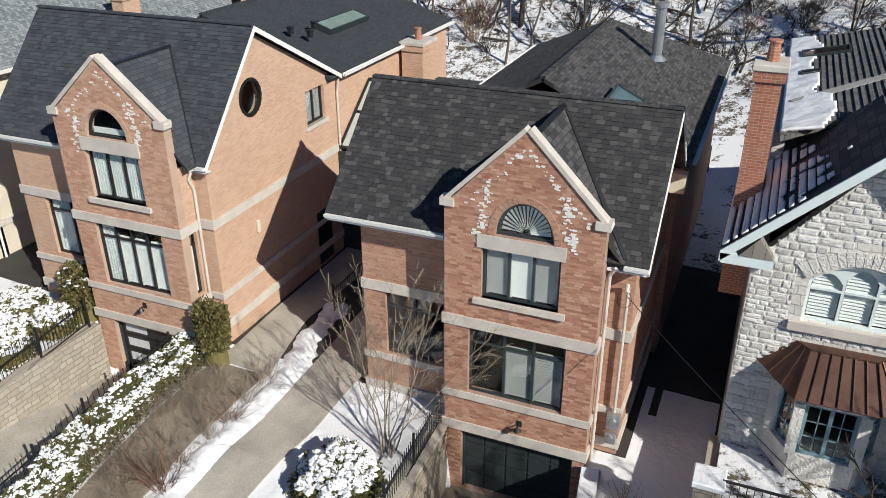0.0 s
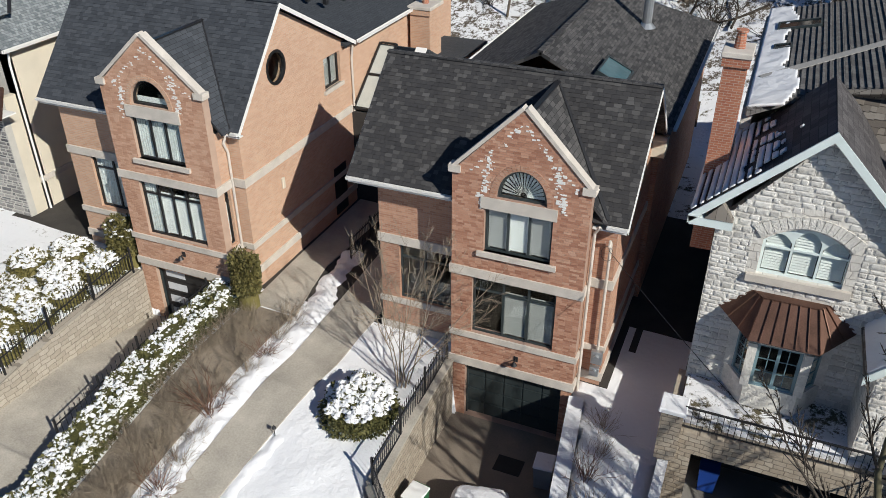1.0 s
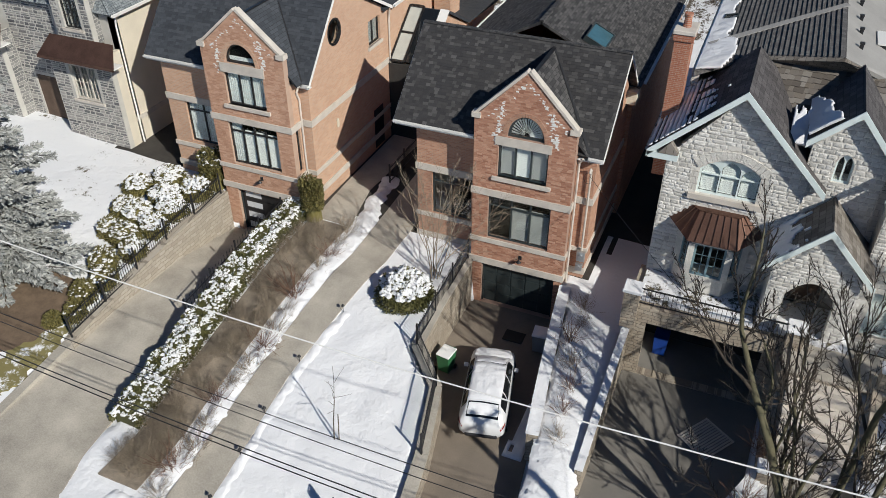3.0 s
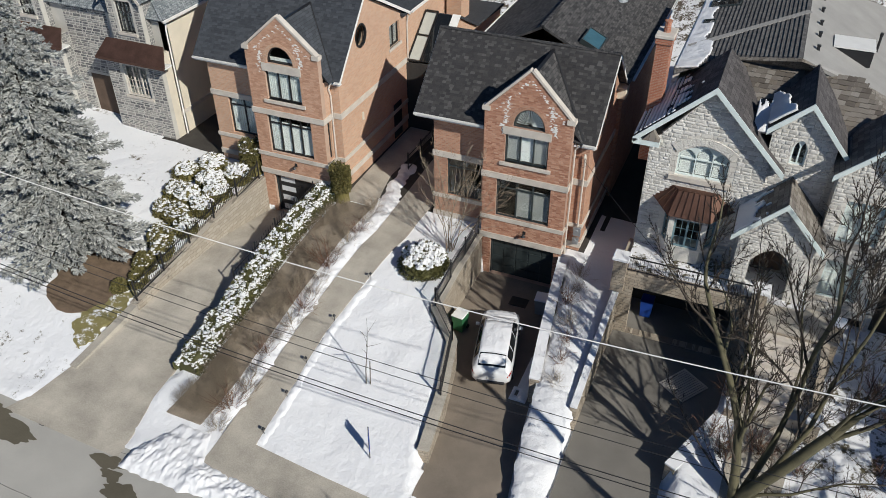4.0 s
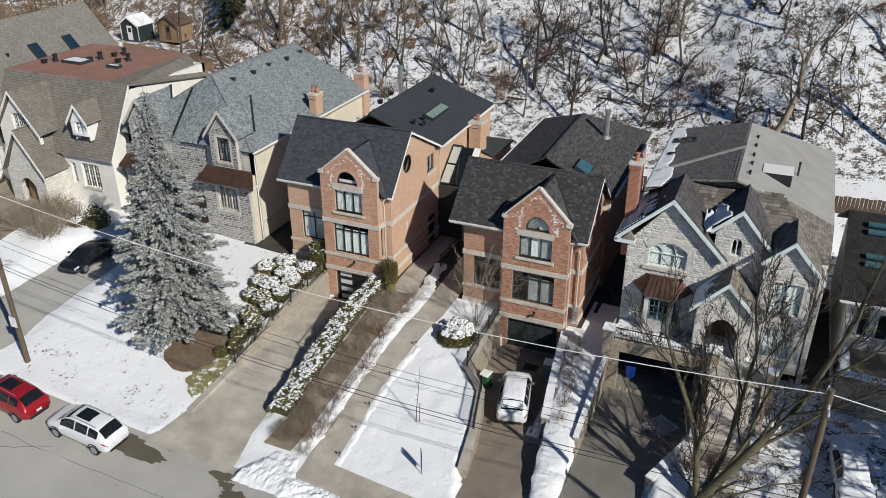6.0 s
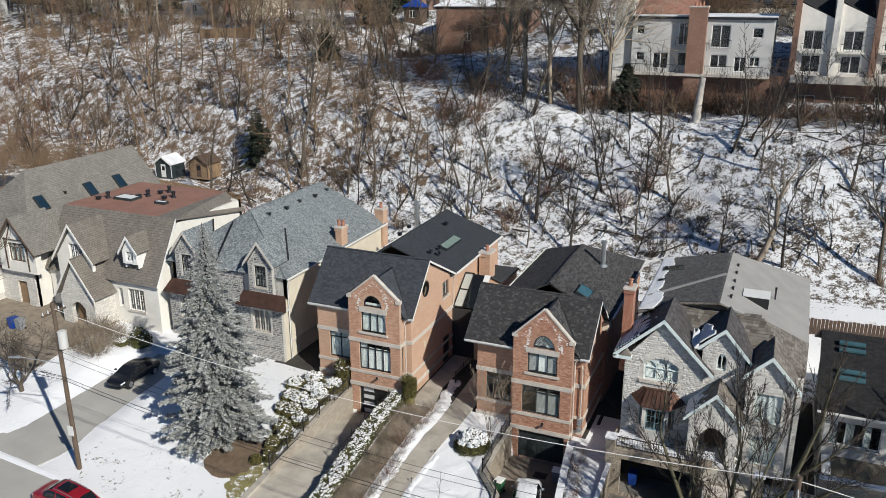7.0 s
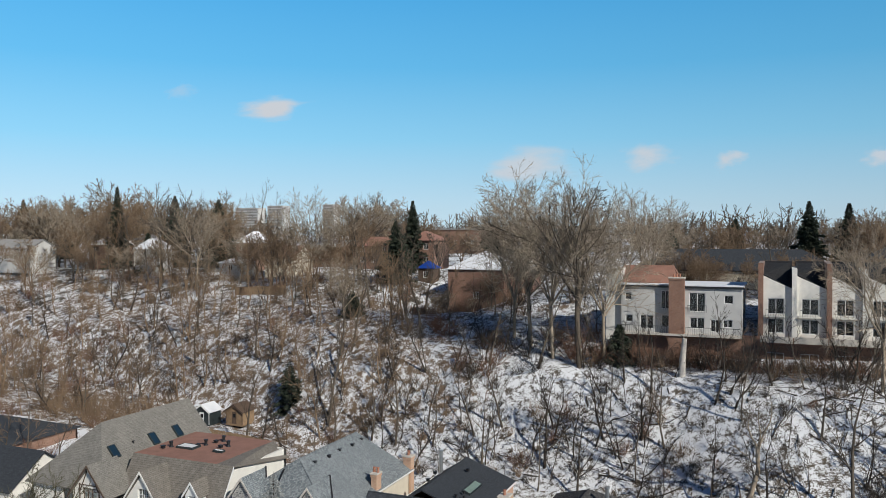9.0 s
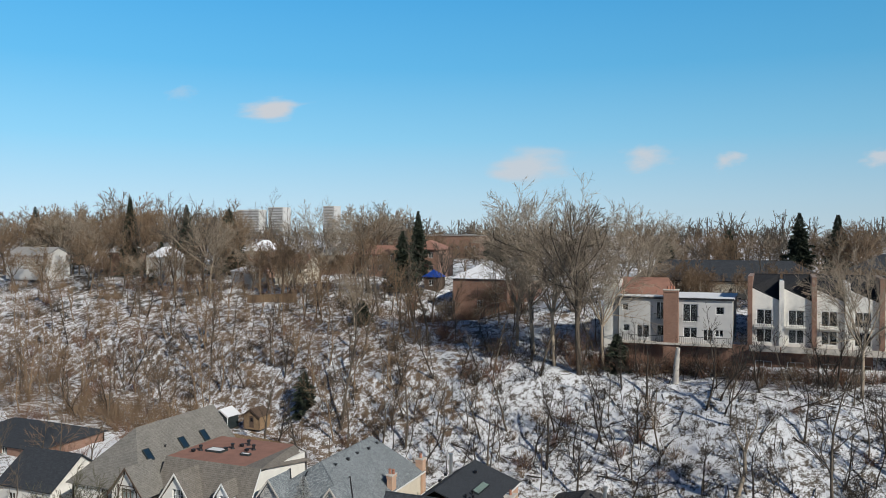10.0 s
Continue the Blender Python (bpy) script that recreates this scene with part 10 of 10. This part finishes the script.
# ---- bricks, stones and shingles, laid one by one ----
def piece_mat(name, stops, single, rough=0.88, fine=30, bump=0.3, dist=0.01):
    """Colours picked at random for each piece: by object, or by island in the joined rest."""
    n = Nodes(name)
    r = n.rand() if single else n.island()
    k = n.add("ValToRGB", {0: r})
    els = k.color_ramp.elements
    while len(els) < len(stops):
        els.new(0.5)
    for i, (e, c) in enumerate(zip(els, stops)):
        e.position, e.color = i / (len(stops) - 1), rgb(*c)
    p = n.pos()
    g = n.noise(fine, 4, 0.6, p)
    big = n.noise(0.8, 4, 0.6, p)
    col = n.mix(n.span(g, 0.35, 0.7, 0.0, 0.35), k.outputs[0], n.mix(1.0, k.outputs[0], rgb(0.6, 0.58, 0.57), "MULTIPLY"))
    col = n.mix(n.span(big, 0.4, 0.7, 0.0, 0.35), col, n.mix(1.0, col, rgb(0.72, 0.69, 0.68), "MULTIPLY"))
    n.set(base_color=col, roughness=rough)
    n.bump(g, bump, dist)
    return n.m


def box_mesh(name, taper=1.0):
    """A unit box: x and y from 0 to 1, z up to 1 at y 0 and to taper at y 1."""
    me = bpy.data.meshes.new(name)
    v = [(0, 0, 0), (1, 0, 0), (1, 1, 0), (0, 1, 0), (0, 0, 1), (1, 0, 1), (1, 1, taper), (0, 1, taper)]
    me.from_pydata(v, [], [(0, 3, 2, 1), (4, 5, 6, 7), (0, 1, 5, 4), (1, 2, 6, 5), (2, 3, 7, 6), (3, 0, 4, 7)])
    return me


def rock_mesh(name, seed):
    """A rock-faced block: a unit face whose middle stands out unevenly."""
    r = random.Random(seed)
    nx, ny = 5, 4
    v = []
    for j in range(ny + 1):
        for i in range(nx + 1):
            e = min(i, nx - i, j, ny - j)
            z = -0.2 if e == 0 else r.uniform(0.45, 0.8) if e == 1 else r.uniform(0.7, 1.1)
            a = 0.35 / nx if e == 1 else 0.0
            x = i / nx + (-a if i == 1 else a if i == nx - 1 else 0) + (r.uniform(-0.02, 0.02) if e == 0 else 0)
            y = j / ny + (-a if j == 1 else a if j == ny - 1 else 0) + (r.uniform(-0.025, 0.025) if e == 0 else 0)
            v.append((x, y, z))
    me = bpy.data.meshes.new(name)
    me.from_pydata(v, [], [(j * (nx + 1) + i, j * (nx + 1) + i + 1, (j + 1) * (nx + 1) + i + 1, (j + 1) * (nx + 1) + i) for j in range(ny) for i in range(nx)])
    return me


def lay(name, owner, meshes, places, mats, keep, label):
    """Lays pieces at the given matrices: the first ones as objects of their own, the rest joined."""
    shared = []
    for me in meshes:
        me.materials.append(mats[0])
        shared.append(me)
    rest = Heap()
    rnd = random.Random(len(places))
    for i, m in enumerate(places):
        me = rnd.choice(shared)
        if i < keep:
            ob = new(name, me)
            ob.parent = owner
            ob.matrix_basis = m
            if owner.type == "EMPTY":
                ob.matrix_parent_inverse = Matrix.Translation(-owner.location)
        else:
            rest.add(me, m)
    if rest.n:
        me = bpy.data.meshes.new(name + "s")
        me.from_pydata(np.vstack(rest.v).tolist(), [], rest.faces())
        tagged(part_mesh(name + "work", me, mats[1], owner), label, kind="stuff")


def at_level(loop, v):
    """The widest span of a closed outline at a height, or None."""
    us = []
    for (a, p), (b, q) in zip(loop, loop[1:] + loop[:1]):
        if (p <= v < q) or (q <= v < p):
            us.append(a + (b - a) * (v - p) / (q - p))
    return (min(us), max(us)) if len(us) > 1 else None


def courses(f, outer, holes, heights, lengths, gap, depth, seed, back_off=0.0):
    """Matrices for pieces in courses over a wall, from the top down."""
    r = random.Random(seed)
    top, low = max(v for u, v in outer), min(v for u, v in outer)
    v, out = top, []
    turn = Matrix((f.u, Vector((0, 0, 1)), f.out)).transposed()
    while v - heights[0] > low:
        h = r.choice(heights)
        a, b = at_level(outer, v - 0.002), at_level(outer, v - h + 0.002)
        v -= h
        if not a or not b:
            continue
        spans = [(max(a[0], b[0]), min(a[1], b[1]))]
        for hole in holes:
            cut = [s for s in (at_level(hole, v + k * h) for k in (0.02, 0.5, 0.98)) if s]
            if cut:
                c0, c1 = min(s[0] for s in cut), max(s[1] for s in cut)
                spans = [q for s in spans for q in ((s[0], min(s[1], c0)), (max(s[0], c1), s[1])) if q[1] - q[0] > 0.02]
        for s0, s1 in spans:
            u = s0 - (r.random() * lengths[0] * 0.6)
            while u < s1 - 0.01:
                ln = r.choice(lengths)
                u0, u1 = max(u, s0), min(u + ln, s1)
                u += ln
                if u1 - u0 < gap + 0.015:
                    continue
                p = f.at(u0 + gap / 2, v + gap / 2, back_off)
                d = depth * r.uniform(0.6, 1.2)
                out.append(Matrix.Translation(p) @ turn.to_4x4() @ Matrix.Diagonal((u1 - u0 - gap, h - gap, d, 1)))
    return out


def child(ob, name, k=0):
    return sorted((c for c in ob.children if c.name.split(".")[0] == name), key=lambda c: c.name)[k]


def shingles(owner, a, b, c, d, mats, seed, label, widths=(0.15, 0.19, 0.24), row=0.14, thick=0.016, keep=300):
    """Tabs over a roof plane with eave a-b and ridge d-c."""
    a, b, c, d = (Vector(p) for p in (a, b, c, d))
    r = random.Random(seed)
    up = (d - a)
    n = int(up.length / row)
    vv = up.normalized()
    uu = (b - a).normalized()
    nn = uu.cross(vv)
    turn = Matrix((uu, vv, nn)).transposed().to_4x4()
    places = []
    for j in range(n - 1, -1, -1):
        k = j * row
        s0 = a + (d - a) * (k / up.length)
        ln = (b + (c - b) * (k / up.length) - s0).length
        u = -r.random() * 0.15
        while u < ln:
            w = r.choice(widths)
            u0, u1 = max(0.0, u), min(ln, u + w)
            u += w
            if u1 - u0 > 0.03:
                places.append(Matrix.Translation(s0 + uu * (u0 + 0.003) + nn * 0.004 - vv * r.uniform(0, 0.012)) @ turn @ Matrix.Diagonal((u1 - u0 - 0.006, row * 1.05, thick * r.uniform(0.6, 1.5), 1)))
    lay("shingle", owner, [box_mesh("shingle", 0.25)], places, mats, keep, label)


TAB = ((0.028, 0.027, 0.029), (0.040, 0.039, 0.041), (0.034, 0.033, 0.035), (0.046, 0.044, 0.045), (0.038, 0.037, 0.039), (0.052, 0.050, 0.050), (0.066, 0.064, 0.064), (0.098, 0.095, 0.094))
SLATE = ((0.036, 0.041, 0.050), (0.046, 0.052, 0.062), (0.055, 0.062, 0.073), (0.068, 0.075, 0.087))
shingles(child(red, "roof", 0), (RED["rx0"], RED["y_eave"], RED["eave"]), (RED["rx1"], RED["y_eave"], RED["eave"]), (RED["rx1"], RED["yridge"], RED["ridge"]), (RED["rx0"], RED["yridge"], RED["ridge"]),
         (piece_mat("mottled_tab", TAB, True), piece_mat("mottled_tabs", TAB, False)), 1, "mottled black and grey shingles")
shingles(child(rose, "roof", 0), (ROSE["rx0"], ROSE["y_eave"], ROSE["eave"]), (ROSE["rx1"], ROSE["y_eave"], ROSE["eave"]), (ROSE["rx1"], ROSE["yridge"], ROSE["ridge"]), (ROSE["rx0"], ROSE["yridge"], ROSE["ridge"]),
         (piece_mat("slate_tab", SLATE, True), piece_mat("slate_tabs", SLATE, False)), 2, "slate-grey shingles", (0.17, 0.22, 0.3))

RED_B = ((0.33, 0.15, 0.095), (0.41, 0.20, 0.13), (0.46, 0.238, 0.155), (0.50, 0.265, 0.175), (0.54, 0.305, 0.205), (0.58, 0.36, 0.255))
ROSE_B = ((0.47, 0.255, 0.165), (0.52, 0.295, 0.195), (0.56, 0.33, 0.22), (0.60, 0.365, 0.25), (0.64, 0.41, 0.295))
for H, P, cols, nm in ((red, RED, RED_B, "red_brick_piece"), (rose, ROSE, ROSE_B, "rose_brick_piece")):
    outer = [(P["bx0"], P["z0"]), (P["bx1"], P["z0"]), (P["bx1"], P["shoulder"]), (P["xm"], P["apex"]), (P["bx0"], P["shoulder"])]
    ms = courses(front(P["yb"]), outer, [rect(*P["upper"]), rect(*P["lower"]), arch(*P["arch"]), rect(*P["garage"])], (0.075,), (0.215,), 0.009, 0.008, 5, -0.001)
    lay("brick", child(H, "bay_wall"), [box_mesh("brick")], ms, (piece_mat(nm, cols, True), piece_mat(nm + "s", cols, False)), 300, "bricks in level courses")

SHAKE = ((0.10, 0.085, 0.072), (0.14, 0.122, 0.105), (0.18, 0.16, 0.14), (0.23, 0.21, 0.185), (0.15, 0.125, 0.10), (0.27, 0.25, 0.225))
shakes = (piece_mat("weathered_shake", SHAKE, True), piece_mat("weathered_shakes", SHAKE, False))
shingles(child(stone, "roof", 3), (0.9, 18.5, 9.6), (11.3, 18.5, 9.7), (8.1, 23.2, 11.85), (2.5, 22.8, 12.17), shakes, 3, "weathered grey-brown shakes", (0.16, 0.24, 0.32, 0.4), 0.27, 0.035, 200)

PALE = ((0.50, 0.485, 0.455), (0.60, 0.585, 0.55), (0.66, 0.645, 0.61), (0.71, 0.695, 0.66), (0.76, 0.745, 0.71))
pale = (piece_mat("limestone_piece", PALE, True, fine=12, bump=0.7, dist=0.04), piece_mat("limestone_pieces", PALE, False, fine=12, bump=0.7, dist=0.04))
outer = [(0.34, 3.95), (5.33, 3.95), (5.33, 9.6), (2.66, 12.42), (0.34, 9.75)]
ms = courses(front(18.2), outer, [seg_arch(1.33, 4.07, 8.02, 9.6, 10.3), rect(1.3, 4.05, 4.2, 7.0), rect(1.55, 3.75, 6.9, 7.7)], (0.13, 0.17, 0.21), (0.2, 0.28, 0.36, 0.5), 0.014, 0.032, 7)
lay("stone_block", child(stone, "front_gable_wall"), [rock_mesh("stone_block", i) for i in range(6)], ms, pale, 300, "rough pale limestone blocks")
for k, (y, outer, holes) in enumerate(((18.35, [(5.2, 7.3), (7.7, 7.3), (7.7, 11.0), (6.4, 12.3), (5.2, 11.0)], [seg_arch(6.0, 6.7, 9.65, 10.5, 10.9)]),
                                       (17.5, [(8.02, 3.2), (10.73, 3.2), (10.73, 9.9), (9.3, 11.3), (8.02, 9.9)], [rect(8.45, 10.35, 6.85, 9.05), rect(8.45, 10.35, 3.85, 6.05)]),
                                       (16.2, [(4.92, 3.3), (7.88, 3.3), (7.88, 7.1), (6.4, 8.85), (4.92, 7.1)], [seg_arch(5.5, 7.3, 3.0, 6.0, 6.75)]))):
    ms = courses(front(y), outer, holes, (0.13, 0.17, 0.21), (0.2, 0.28, 0.36, 0.5), 0.014, 0.032, 11 + k)
    lay("stone_block", child(stone, "front_gable_wall", k + 1), [rock_mesh("stone_block", 20 + i) for i in range(4)], ms, pale, 0, "rough pale limestone blocks")

LEDGE = ((0.11, 0.11, 0.115), (0.17, 0.17, 0.17), (0.22, 0.215, 0.21), (0.30, 0.29, 0.275), (0.40, 0.385, 0.36), (0.19, 0.185, 0.18))
ledge = (piece_mat("ledgestone_piece", LEDGE, True, fine=14, bump=0.7, dist=0.03), piece_mat("ledgestone_pieces", LEDGE, False, fine=14, bump=0.7, dist=0.03))
for k, bx in enumerate((-29.1, -36.5)):
    ms = courses(front(18.5), rect(bx - 1.98, bx + 1.98, 3.3, 8.62), [rect(bx - 1.02, bx + 1.02, 6.02, 8.25)], (0.11, 0.16, 0.21), (0.2, 0.32, 0.45, 0.6), 0.034, 0.03, 31 + k)
    lay("stone", child(grey, "bay_wall", k), [rock_mesh("stone", 40 + i) for i in range(4)], ms, ledge, 260 if k == 0 else 0, "grey ledgestones with pale joints")
    ms = courses(front(18.75), [(bx - 1.13, 9.4), (bx + 1.13, 9.4), (bx + 1.13, 12.0), (bx, 13.5), (bx - 1.13, 12.0)], [rect(bx - 0.7, bx + 0.7, 9.85, 11.9)], (0.11, 0.16, 0.21), (0.2, 0.32, 0.45), 0.034, 0.03, 35 + k)
    lay("stone", child(grey, "front_gable_wall", k), [rock_mesh("stone", 50 + i) for i in range(3)], ms, ledge, 0, "grey ledgestones with pale joints")
ms = courses(front(19.4), rect(-34.45, -31.15, 3.3, 10.7), [rect(-33.7, -31.9, 3.0, 6.7)], (0.11, 0.16, 0.21), (0.2, 0.32, 0.45, 0.6), 0.034, 0.03, 39)
lay("stone", child(grey, "front_wall"), [rock_mesh("stone", 60 + i) for i in range(3)], ms, ledge, 0, "grey ledgestones with pale joints")
